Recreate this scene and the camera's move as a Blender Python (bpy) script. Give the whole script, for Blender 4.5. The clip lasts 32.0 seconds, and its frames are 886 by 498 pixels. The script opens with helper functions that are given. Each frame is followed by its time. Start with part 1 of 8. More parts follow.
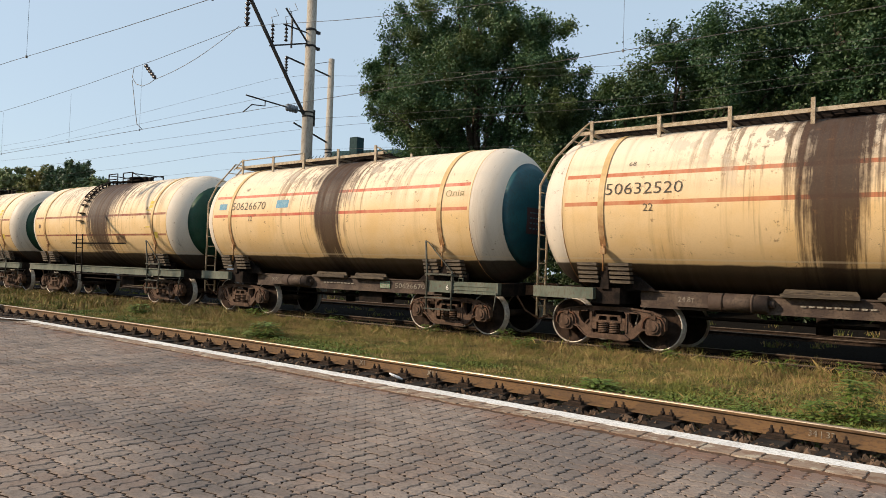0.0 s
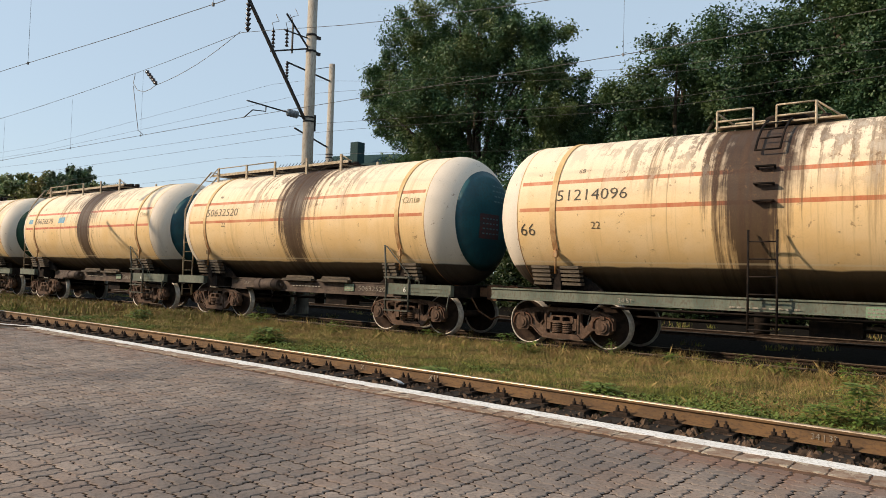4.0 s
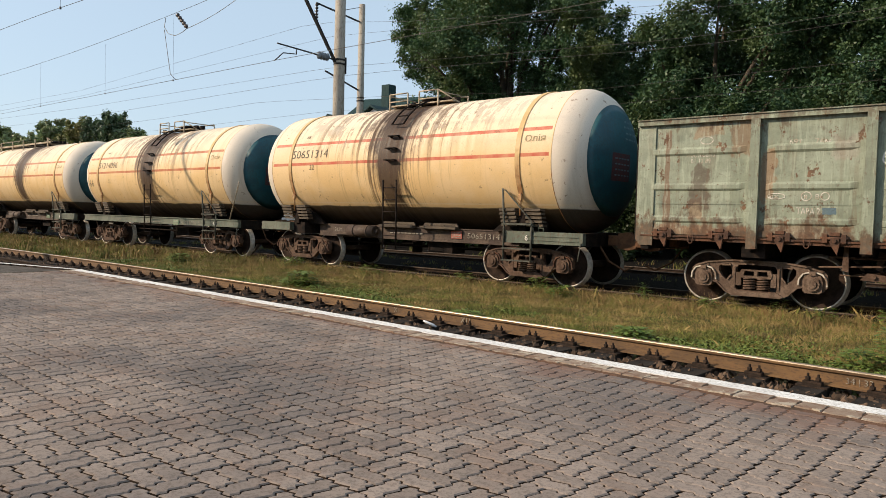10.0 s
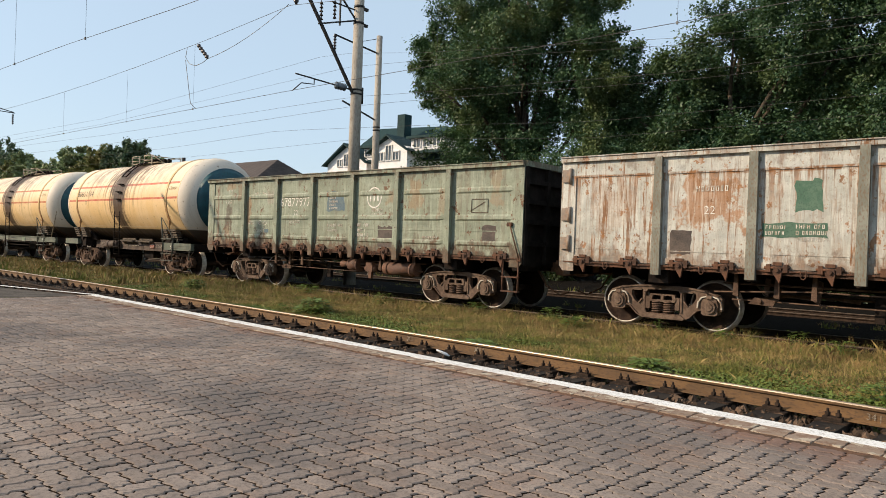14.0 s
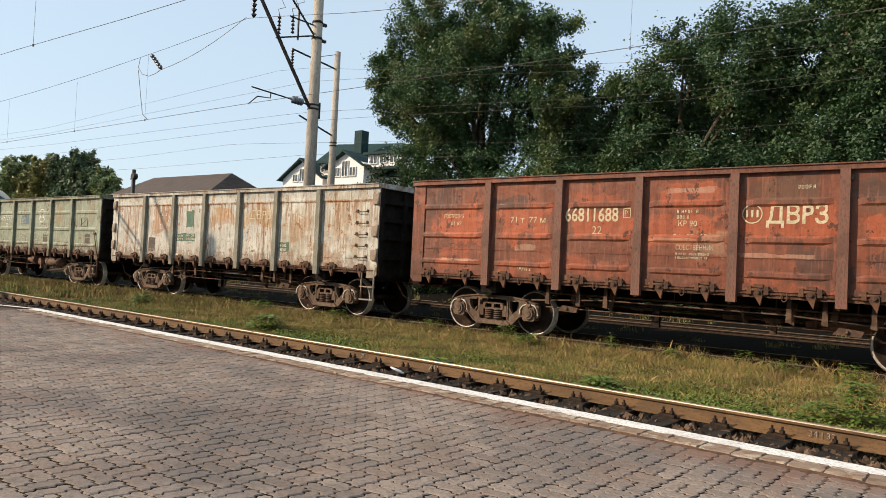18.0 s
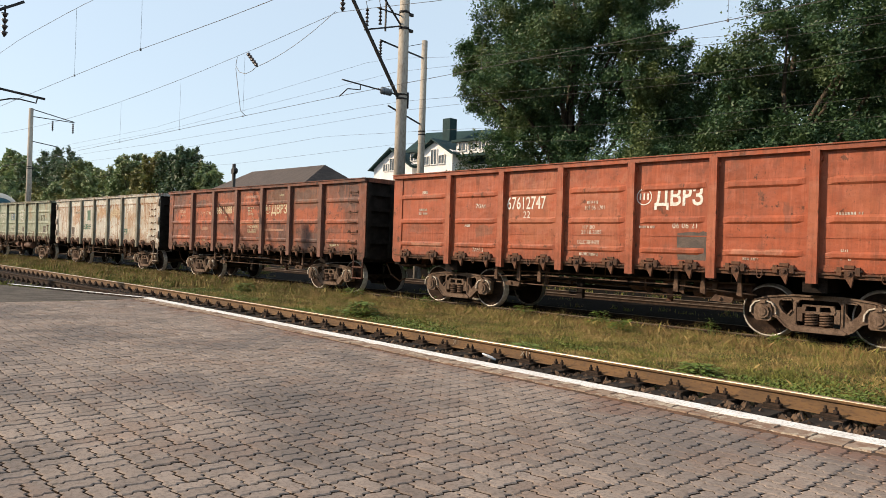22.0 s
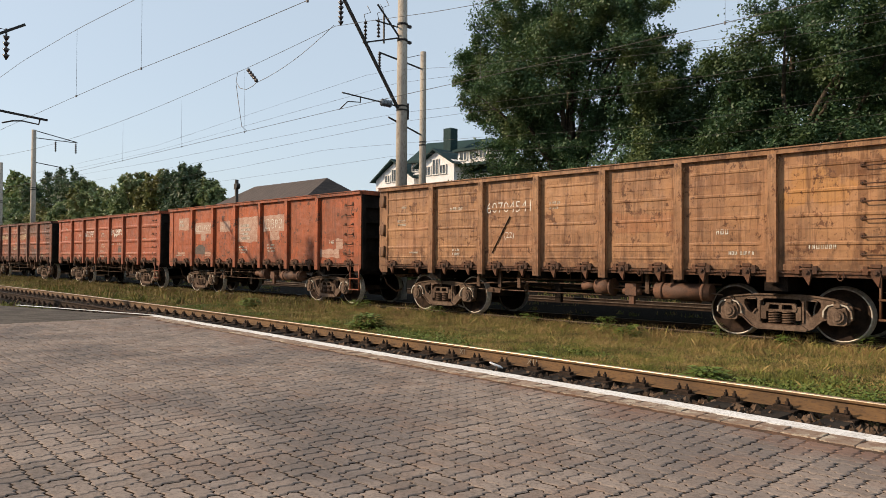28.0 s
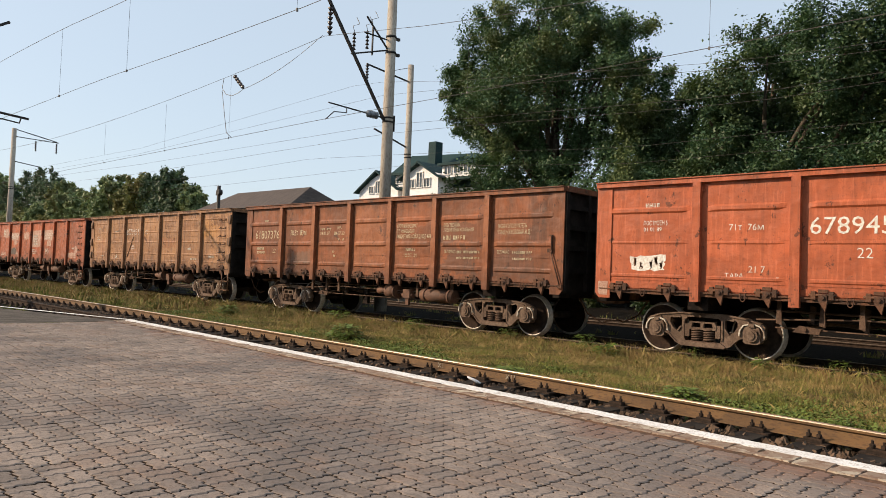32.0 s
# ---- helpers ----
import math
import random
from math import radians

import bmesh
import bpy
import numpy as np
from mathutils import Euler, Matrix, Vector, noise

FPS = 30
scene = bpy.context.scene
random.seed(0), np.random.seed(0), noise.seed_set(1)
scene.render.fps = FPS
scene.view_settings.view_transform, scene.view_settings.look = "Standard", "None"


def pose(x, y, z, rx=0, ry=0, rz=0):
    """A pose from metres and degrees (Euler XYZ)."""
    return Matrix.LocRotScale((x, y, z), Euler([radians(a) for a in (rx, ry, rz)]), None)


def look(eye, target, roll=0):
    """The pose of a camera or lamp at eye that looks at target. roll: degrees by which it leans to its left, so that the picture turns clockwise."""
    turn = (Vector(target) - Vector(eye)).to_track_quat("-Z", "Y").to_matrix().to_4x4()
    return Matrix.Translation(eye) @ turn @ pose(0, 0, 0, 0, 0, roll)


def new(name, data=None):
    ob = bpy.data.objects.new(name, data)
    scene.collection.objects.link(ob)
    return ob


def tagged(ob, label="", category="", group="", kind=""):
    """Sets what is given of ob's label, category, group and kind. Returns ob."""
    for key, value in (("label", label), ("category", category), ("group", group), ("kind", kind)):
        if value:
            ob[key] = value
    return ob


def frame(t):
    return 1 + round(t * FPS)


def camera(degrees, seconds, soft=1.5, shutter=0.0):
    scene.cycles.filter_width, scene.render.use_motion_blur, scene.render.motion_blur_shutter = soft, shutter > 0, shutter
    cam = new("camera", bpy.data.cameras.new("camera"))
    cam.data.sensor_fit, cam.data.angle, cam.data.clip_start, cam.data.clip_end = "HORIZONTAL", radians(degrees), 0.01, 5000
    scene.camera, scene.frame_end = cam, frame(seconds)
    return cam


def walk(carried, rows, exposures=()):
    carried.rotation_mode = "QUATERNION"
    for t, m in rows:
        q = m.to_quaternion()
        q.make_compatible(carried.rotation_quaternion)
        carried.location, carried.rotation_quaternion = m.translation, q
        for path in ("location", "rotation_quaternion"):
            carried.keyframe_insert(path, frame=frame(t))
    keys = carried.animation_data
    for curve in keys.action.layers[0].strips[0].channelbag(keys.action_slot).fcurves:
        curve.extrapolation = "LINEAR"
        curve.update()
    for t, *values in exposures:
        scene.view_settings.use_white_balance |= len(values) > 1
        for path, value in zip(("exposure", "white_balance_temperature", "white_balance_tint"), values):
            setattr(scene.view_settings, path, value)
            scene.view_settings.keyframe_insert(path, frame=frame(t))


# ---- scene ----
cam = camera(64.16, 32.0, 0.6)
EYE = 1.424  # lens above the rail heads
# seconds, yaw, pitch, roll: held by hand on one spot
PATH = [
    (0.0, 37.16, 1.77, -1.88),
    (0.5, 37.09, 1.67, -2.03),
    (1.0, 36.07, 2.33, -0.84),
    (1.5, 35.58, 2.69, 0.49),
    (2.0, 35.96, 2.47, -0.37),
    (2.5, 36.59, 1.99, -0.96),
    (3.0, 36.50, 1.73, -1.33),
    (3.5, 37.08, 2.06, -1.62),
    (5.5, 37.39, 2.21, -1.72),
    (6.0, 37.11, 2.81, -2.07),
    (6.5, 36.26, 2.99, -1.91),
    (7.0, 36.25, 2.58, -1.55),
    (7.5, 38.00, -0.61, -3.80),
    (8.0, 40.09, -3.91, -2.31),
    (8.5, 38.00, -3.09, -3.23),
    (9.0, 38.98, -3.26, -3.04),
    (9.5, 40.28, -2.18, -1.78),
    (10.0, 39.85, -2.49, -1.60),
    (10.5, 39.46, -1.20, -0.93),
    (11.0, 39.38, -1.28, -1.01),
    (11.5, 39.97, -1.05, -1.00),
    (12.0, 39.27, -0.16, -0.77),
    (12.5, 39.64, -0.42, -1.32),
    (13.0, 40.05, -0.56, -1.79),
    (13.5, 40.45, -0.19, -1.98),
    (15.5, 42.30, -0.68, -2.56),
    (16.0, 42.15, -0.51, -2.36),
    (16.5, 42.16, -0.35, -2.99),
    (17.0, 41.57, -0.28, -3.00),
    (17.5, 41.25, -0.16, -2.50),
    (18.0, 37.40, 1.34, -2.80),
    (18.5, 36.73, 0.12, -3.60),
    (19.0, 43.18, 0.12, -4.86),
    (19.5, 47.15, -0.67, -4.25),
    (20.0, 46.86, -2.89, -4.50),
    (20.5, 46.44, -3.03, -1.63),
    (21.0, 44.74, -1.52, -1.51),
    (21.5, 44.66, -0.39, -1.81),
    (22.0, 44.70, -0.04, -1.92),
    (22.5, 45.08, -0.13, -1.39),
    (23.0, 45.20, 0.98, -3.06),
    (23.5, 46.05, 2.35, 0.00),
    (24.0, 51.08, 0.16, 0.30),
    (24.5, 49.11, 0.74, 0.24),
    (25.0, 49.64, 1.68, -0.92),
    (25.5, 49.73, 0.36, -0.16),
    (26.0, 45.85, 0.74, -0.41),
    (26.5, 45.32, 1.33, -0.25),
    (28.5, 44.76, 0.48, -0.56),
    (29.0, 44.18, 0.42, -0.42),
    (29.5, 44.00, -0.01, -0.07),
    (30.0, 43.62, -0.11, -0.31),
    (30.5, 43.80, 0.34, -1.40),
    (31.0, 43.37, 0.84, -1.78),
    (31.5, 43.41, 1.41, -1.78),
    (32.0, 43.50, 1.85, -2.17),
]
walk(cam, [(t, pose(0, 0, EYE, 90 + pitch, roll, yaw)) for t, yaw, pitch, roll in PATH],
     [(0, 1.02, 6500, 10), (6, 0.97, 6450, 10), (8, 1.02, 6400, 10), (14, 1.1, 6400, 10), (18, 1.22, 6600, 10), (22, 1.27, 6650, 11), (24, 1.06, 6750, 12), (26.5, 1.02, 6800, 13), (32, 1.15, 6800, 13)])

YT = 14.41  # axis of the train's track


def bend(x):
    """How far the train's track has swung towards -y: straight at first, then a wide curve."""
    d = min(max(-x - 30.0, 0.0), 80.0)
    return -0.00113 * d * d - 0.1808 * max(-x - 110.0, 0.0)


def heading(x):
    return math.degrees(math.atan(0.00226 * min(max(-x - 30.0, 0.0), 80.0)))


# seconds and metres that the train has gone along x: it gathers speed
RUN = ((0, -1.99), (1, -5.15), (2, -8.44), (3, -11.74), (3.5, -13.40), (5.5, -20.17), (6, -21.93), (7, -25.52), (8, -29.12), (9, -32.86), (10, -36.68), (11, -40.60), (12, -44.51), (13, -48.57), (13.5, -50.64), (15.5, -58.70), (16, -60.85), (17, -65.19), (18, -69.61), (19, -74.01), (20, -78.53), (21, -83.11), (22, -87.71), (23, -92.42), (24, -97.17), (25, -101.91), (26, -106.75), (26.5, -109.22), (28.5, -118.66), (29, -121.17), (30, -126.21), (31, -131.27), (32, -136.43))


def run(t):
    """Metres gone at t seconds, smooth between the knots."""
    i = max(k for k in range(len(RUN) - 1) if RUN[k][0] <= t + 1e-6)

    def slope(k):
        a, b = RUN[max(k - 1, 0)], RUN[min(k + 1, len(RUN) - 1)]
        return (b[1] - a[1]) / (b[0] - a[0])

    (t0, s0), (t1, s1) = RUN[i], RUN[i + 1]
    h, u = t1 - t0, (t - t0) / (t1 - t0)
    return ((2 * u ** 3 - 3 * u ** 2 + 1) * s0 + (u ** 3 - 2 * u ** 2 + u) * h * slope(i)
            + (3 * u ** 2 - 2 * u ** 3) * s1 + (u ** 3 - u ** 2) * h * slope(i + 1))


# ---- sky and sun ----
SUN_AZ, SUN_EL = radians(-135.0), radians(29.0)  # direction to the sun in plan, from +x, and its height
world = bpy.data.worlds.new("world")
scene.world = world
world.use_nodes = True
wn = world.node_tree
sky = wn.nodes.new("ShaderNodeTexSky")
sky.sky_type, sky.sun_disc = "NISHITA", False
sky.sun_elevation, sky.sun_rotation = SUN_EL, math.pi / 2 - SUN_AZ
sky.air_density, sky.dust_density, sky.ozone_density = 1.0, 1.4, 1.0
haze = wn.nodes.new("ShaderNodeMix")  # milky summer haze over the whole sky
haze.data_type, haze.blend_type = "RGBA", "MIX"
haze.inputs[0].default_value, haze.inputs[7].default_value = 0.62, (5.45, 6.7, 7.8, 1)
wn.links.new(sky.outputs[0], haze.inputs[6])
wn.links.new(haze.outputs[2], wn.nodes["Background"].inputs[0])
wn.nodes["Background"].inputs[1].default_value = 0.062
sun = new("sun", bpy.data.lights.new("sun", "SUN"))
sun.data.energy, sun.data.angle, sun.data.color = 2.5, radians(0.8), (1.0, 0.805, 0.595)
TO_SUN = Vector((math.cos(SUN_EL) * math.cos(SUN_AZ), math.cos(SUN_EL) * math.sin(SUN_AZ), math.sin(SUN_EL)))
sun.matrix_basis = look(TO_SUN * 60, (0, 0, 0))
scene.view_settings.exposure = 1.08
# ---- material helpers ----
class Mat:
    """A node material under construction: m.n() adds a node, m.bsdf is its shader."""

    def __init__(self, name, rough=0.7, metal=0.0, spec=0.4):
        self.mat = bpy.data.materials.new(name)
        self.mat.use_nodes = True
        self.t = self.mat.node_tree
        self.bsdf = self.t.nodes["Principled BSDF"]
        self.bsdf.inputs["Roughness"].default_value = rough
        self.bsdf.inputs["Metallic"].default_value = metal
        self.bsdf.inputs["Specular IOR Level"].default_value = spec
        self.co = self.n("ShaderNodeTexCoord").outputs["Object"]

    def n(self, kind, **attrs):
        node = self.t.nodes.new(kind)
        for key, value in attrs.items():
            if key == "op":
                node.operation = value
            elif key == "dtype":
                node.data_type = value
            elif key == "blend":
                node.blend_type = value
        return node

    def put(self, socket, value):
        if isinstance(value, bpy.types.NodeSocket):
            self.t.links.new(value, socket)
        elif isinstance(value, tuple) and len(value) == 3 and socket.type == "RGBA":
            socket.default_value = (*value, 1)
        else:
            socket.default_value = value

    def math(self, op, a, b=0.0, clamp=False):
        node = self.n("ShaderNodeMath", op=op)
        node.use_clamp = clamp
        self.put(node.inputs[0], a)
        self.put(node.inputs[1], b)
        return node.outputs[0]

    def mix(self, fac, a, b, blend="MIX"):
        node = self.n("ShaderNodeMix", dtype="RGBA", blend=blend)
        self.put(node.inputs[0], fac)
        self.put(node.inputs[6], a)
        self.put(node.inputs[7], b)
        return node.outputs[2]

    def vec(self, scale=(1, 1, 1), shift=(0, 0, 0), co=None):
        node = self.n("ShaderNodeMapping")
        self.put(node.inputs[0], co or self.co)
        node.inputs[1].default_value, node.inputs[3].default_value = shift, scale
        return node.outputs[0]

    def noise(self, scale, detail=4.0, rough=0.55, co=None):
        node = self.n("ShaderNodeTexNoise")
        self.put(node.inputs["Vector"], co or self.co)
        node.inputs["Scale"].default_value, node.inputs["Detail"].default_value, node.inputs["Roughness"].default_value = scale, detail, rough
        octaves = [rough ** i for i in range(int(detail) + 1)]
        gain = 1.15 * sum(octaves) / math.sqrt(sum(v * v for v in octaves))  # the same spread for any number of octaves
        return self.math("ADD", self.math("MULTIPLY", node.outputs["Fac"], gain), 0.5 - 0.5 * gain)

    def step(self, value, lo, hi, to0=0.0, to1=1.0):
        node = self.n("ShaderNodeMapRange")
        node.clamp = True
        self.put(node.inputs[0], value)
        for i, v in enumerate((lo, hi, to0, to1)):
            node.inputs[i + 1].default_value = v
        return node.outputs[0]

    def xyz(self):
        node = self.n("ShaderNodeSeparateXYZ")
        self.put(node.inputs[0], self.co)
        return node.outputs

    def rand(self):
        return self.n("ShaderNodeObjectInfo").outputs["Random"]

    def island(self):
        return self.n("ShaderNodeNewGeometry").outputs["Random Per Island"]

    def done(self, colour, rough=None, bump=None, depth=0.01, strength=0.5):
        self.put(self.bsdf.inputs["Base Color"], colour)
        if rough is not None:
            self.put(self.bsdf.inputs["Roughness"], rough)
        if bump is not None:
            node = self.n("ShaderNodeBump")
            node.inputs["Strength"].default_value, node.inputs["Distance"].default_value = strength, depth * 0.5
            self.put(node.inputs["Height"], bump)
            self.put(self.bsdf.inputs["Normal"], node.outputs[0])
        return self.mat


def speckled(name, a, b, scale=8.0, rough=0.75, metal=0.0, bump=0.004, lo=0.35, hi=0.65, c=None, spec=0.4, stretch=(1, 1, 1)):
    """Two tones in patches, with finer grain of a third."""
    m = Mat(name, rough, metal, spec)
    co = m.vec(stretch)
    col = m.mix(m.step(m.noise(scale, 5, 0.6, co), lo, hi), a, b)
    fine = m.noise(scale * 9, 3, 0.6, co)
    col = m.mix(m.step(fine, 0.5, 0.75, 0, 0.6), col, c or tuple(0.55 * v for v in a))
    return m.done(col, bump=fine, depth=bump)


# ---- mesh helpers ----
def box(bm, x0, x1, y0, y1, z0, z1, turn=None):
    v = [bm.verts.new((x, y, z)) for z in (z0, z1) for y in (y0, y1) for x in (x0, x1)]
    if turn is not None:
        mid = Vector(((x0 + x1) / 2, (y0 + y1) / 2, (z0 + z1) / 2))
        for w in v:
            w.co = mid + turn @ (w.co - mid)
    for f in ((0, 2, 3, 1), (4, 5, 7, 6), (0, 1, 5, 4), (2, 6, 7, 3), (0, 4, 6, 2), (1, 3, 7, 5)):
        bm.faces.new([v[i] for i in f])
    return v


def rod(bm, a, b, r, r2=None, seg=8, caps=True):
    """A round bar from a to b, with radius r, or tapering to r2."""
    a, b = Vector(a), Vector(b)
    q = (b - a).to_track_quat("Z", "Y")
    rings = []
    for p, rad in ((a, r), (b, r if r2 is None else r2)):
        rings.append([bm.verts.new(p + q @ Vector((rad * math.cos(2 * math.pi * i / seg), rad * math.sin(2 * math.pi * i / seg), 0))) for i in range(seg)])
    for i in range(seg):
        f = bm.faces.new((rings[0][i], rings[0][(i + 1) % seg], rings[1][(i + 1) % seg], rings[1][i]))
        f.smooth = seg > 6
    if caps:
        bm.faces.new(rings[0][::-1])
        bm.faces.new(rings[1])


def bar(bm, points, r, seg=6):
    """A round bar bent through points, in one piece."""
    pts = [Vector(p) for p in points]
    rings = []
    side = None
    for i, p in enumerate(pts):
        t = (pts[min(i + 1, len(pts) - 1)] - p).normalized() + (p - pts[max(i - 1, 0)]).normalized()
        t.normalize()
        if side is None:
            side = t.orthogonal().normalized()
        side = (side - t * side.dot(t)).normalized()
        up = t.cross(side)
        rings.append([bm.verts.new(p + (side * math.cos(2 * math.pi * k / seg) + up * math.sin(2 * math.pi * k / seg)) * r) for k in range(seg)])
    for p, q in zip(rings[:-1], rings[1:]):
        for k in range(seg):
            bm.faces.new((p[k], p[(k + 1) % seg], q[(k + 1) % seg], q[k])).smooth = True
    bm.faces.new(rings[0][::-1])
    bm.faces.new(rings[-1])


def channel(bm, x0, x1, outline):
    """An outline across y and z, carried along x from x0 to x1."""
    a, b = ([bm.verts.new((x, y, z)) for y, z in outline] for x in (x0, x1))
    n = len(outline)
    for i in range(n):
        bm.faces.new((a[i], a[(i + 1) % n], b[(i + 1) % n], b[i]))
    bm.faces.new(a[::-1])
    bm.faces.new(b)


def beam(bm, a, b, w, h):
    """A square bar from a to b, w wide and h high."""
    a, b = Vector(a), Vector(b)
    q = (b - a).to_track_quat("Y", "Z")
    n = (b - a).length
    v = [bm.verts.new(a + q @ Vector((x, y, z))) for z in (-h / 2, h / 2) for y in (0, n) for x in (-w / 2, w / 2)]
    for f in ((0, 2, 3, 1), (4, 5, 7, 6), (0, 1, 5, 4), (2, 6, 7, 3), (0, 4, 6, 2), (1, 3, 7, 5)):
        bm.faces.new([v[i] for i in f])


def prism(bm, outline, y0, y1, hole=None):
    """An outline of (x, z) points pushed out from y0 to y1; hole: a second outline with as many points, cut through."""
    rings = []
    for pts in (outline, hole) if hole else (outline,):
        rings.append([[bm.verts.new((x, y, z)) for x, z in pts] for y in (y0, y1)])
    n = len(outline)
    for ring in rings:
        for i in range(n):
            bm.faces.new((ring[0][i], ring[0][(i + 1) % n], ring[1][(i + 1) % n], ring[1][i]))
    if hole:
        for k in (0, 1):
            for i in range(n):
                j = (i + 1) % n
                bm.faces.new((rings[0][k][i], rings[0][k][j], rings[1][k][j], rings[1][k][i]))
    else:
        bm.faces.new(rings[0][0][::-1])
        bm.faces.new(rings[0][1])


def lathe(bm, profile, axis="x", seg=48, centre=(0, 0, 0), smooth=True, caps=True):
    """A profile of (along, radius) turned round an axis."""
    c = Vector(centre)
    rings = []
    for u, r in profile:
        ring = []
        for i in range(seg):
            a = 2 * math.pi * i / seg
            p = (u, r * math.cos(a), r * math.sin(a)) if axis == "x" else (r * math.cos(a), u, r * math.sin(a)) if axis == "y" else (r * math.cos(a), r * math.sin(a), u)
            ring.append(bm.verts.new(c + Vector(p)))
        rings.append(ring)
    for p, q in zip(rings[:-1], rings[1:]):
        for i in range(seg):
            f = bm.faces.new((p[i], p[(i + 1) % seg], q[(i + 1) % seg], q[i]))
            f.smooth = smooth
    if caps:
        bm.faces.new(rings[0])
        bm.faces.new(rings[-1])


def to_mesh(name, bm, mat):
    bmesh.ops.recalc_face_normals(bm, faces=bm.faces)
    me = bpy.data.meshes.new(name)
    bm.to_mesh(me)
    bm.free()
    me.materials.append(mat)
    return me


def sheet_mesh(name, verts, faces, mat):
    me = bpy.data.meshes.new(name)
    me.from_pydata(verts, [], faces)
    me.materials.append(mat)
    return me


def part(name, bm, mat, parent, label=""):
    me = bm if isinstance(bm, bpy.types.Mesh) else to_mesh(name, bm, mat)
    ob = new(name, me)
    ob.parent = parent
    if me.materials[0] is not mat:
        ob.material_slots[0].link = "OBJECT"
        ob.material_slots[0].material = mat
    if label:
        tagged(ob, label)
    return ob


def thing(name, label, category, group="", kind="", bm=None, mat=None):
    ob = new(name, None if bm is None else bm if isinstance(bm, bpy.types.Mesh) else to_mesh(name, bm, mat))
    return tagged(ob, label, category, group, kind)


KEPT = {}


def kept(key, make, mat):
    """The mesh of that key, made once and shared."""
    if key not in KEPT:
        bm = bmesh.new()
        make(bm)
        KEPT[key] = to_mesh(key, bm, mat)
    return KEPT[key]


def words(text, height, mat, parent, place, name="lettering", width=None, round_axis=None, label="", thin=0.012):
    """Painted letters on a side that faces -y: place is their lower left corner. round_axis: (z, radius) of a drum that they lie on."""
    cu = bpy.data.curves.new(name, "FONT")
    text = text.replace("Р", "P")
    cu.body, cu.size, cu.resolution_u, cu.offset = text, height / 0.72, 2, -thin * height
    tmp = new(name, cu)
    bpy.context.view_layer.update()
    me = bpy.data.meshes.new_from_object(tmp.evaluated_get(bpy.context.evaluated_depsgraph_get()))
    bpy.data.objects.remove(tmp)
    xs = [v.co.x for v in me.vertices]
    k = width / (max(xs) - min(xs)) if width and xs else 1.0
    for v in me.vertices:
        x, z = place[0] + (v.co.x - min(xs)) * k, place[2] + v.co.y
        y = place[1]
        if round_axis:
            a = (z - round_axis[0]) / round_axis[1]
            y, z = place[1] + round_axis[1] * (1 - math.cos(a)), round_axis[0] + round_axis[1] * math.sin(a)
        v.co = (x, y, z)
    me.materials.clear()
    me.materials.append(mat)
    return part(name, me, mat, parent, label)


def bars(bm, x, y, z, w, h, rows, rnd, fill=0.8):
    """Rows of thin letter-like strokes, for small writing."""
    for r in range(rows):
        u, end = x, x + w * (0.65 + 0.35 * rnd.random())
        hh = min(h / (rows * 1.6), 0.1)
        zz = z + h - (r + 1) * h / rows
        s = hh * 0.17
        while u < end - hh * 0.4:
            d = hh * (0.45 + 0.25 * rnd.random())
            if rnd.random() < 0.14:
                u += d
                continue
            kind = rnd.randrange(4)
            box(bm, u, u + s, y, y + 0.004, zz, zz + hh)
            if kind != 3:
                box(bm, u + d - s, u + d, y, y + 0.004, zz, zz + hh)
            if kind in (0, 3):
                box(bm, u + s, u + d - s, y, y + 0.004, zz + hh - s, zz + hh)
            if kind in (1, 3):
                box(bm, u + s, u + d - s, y, y + 0.004, zz + hh * 0.45, zz + hh * 0.45 + s)
            if kind in (0, 2):
                box(bm, u + s, u + d - s, y, y + 0.004, zz, zz + s)
            u += d + hh * 0.3
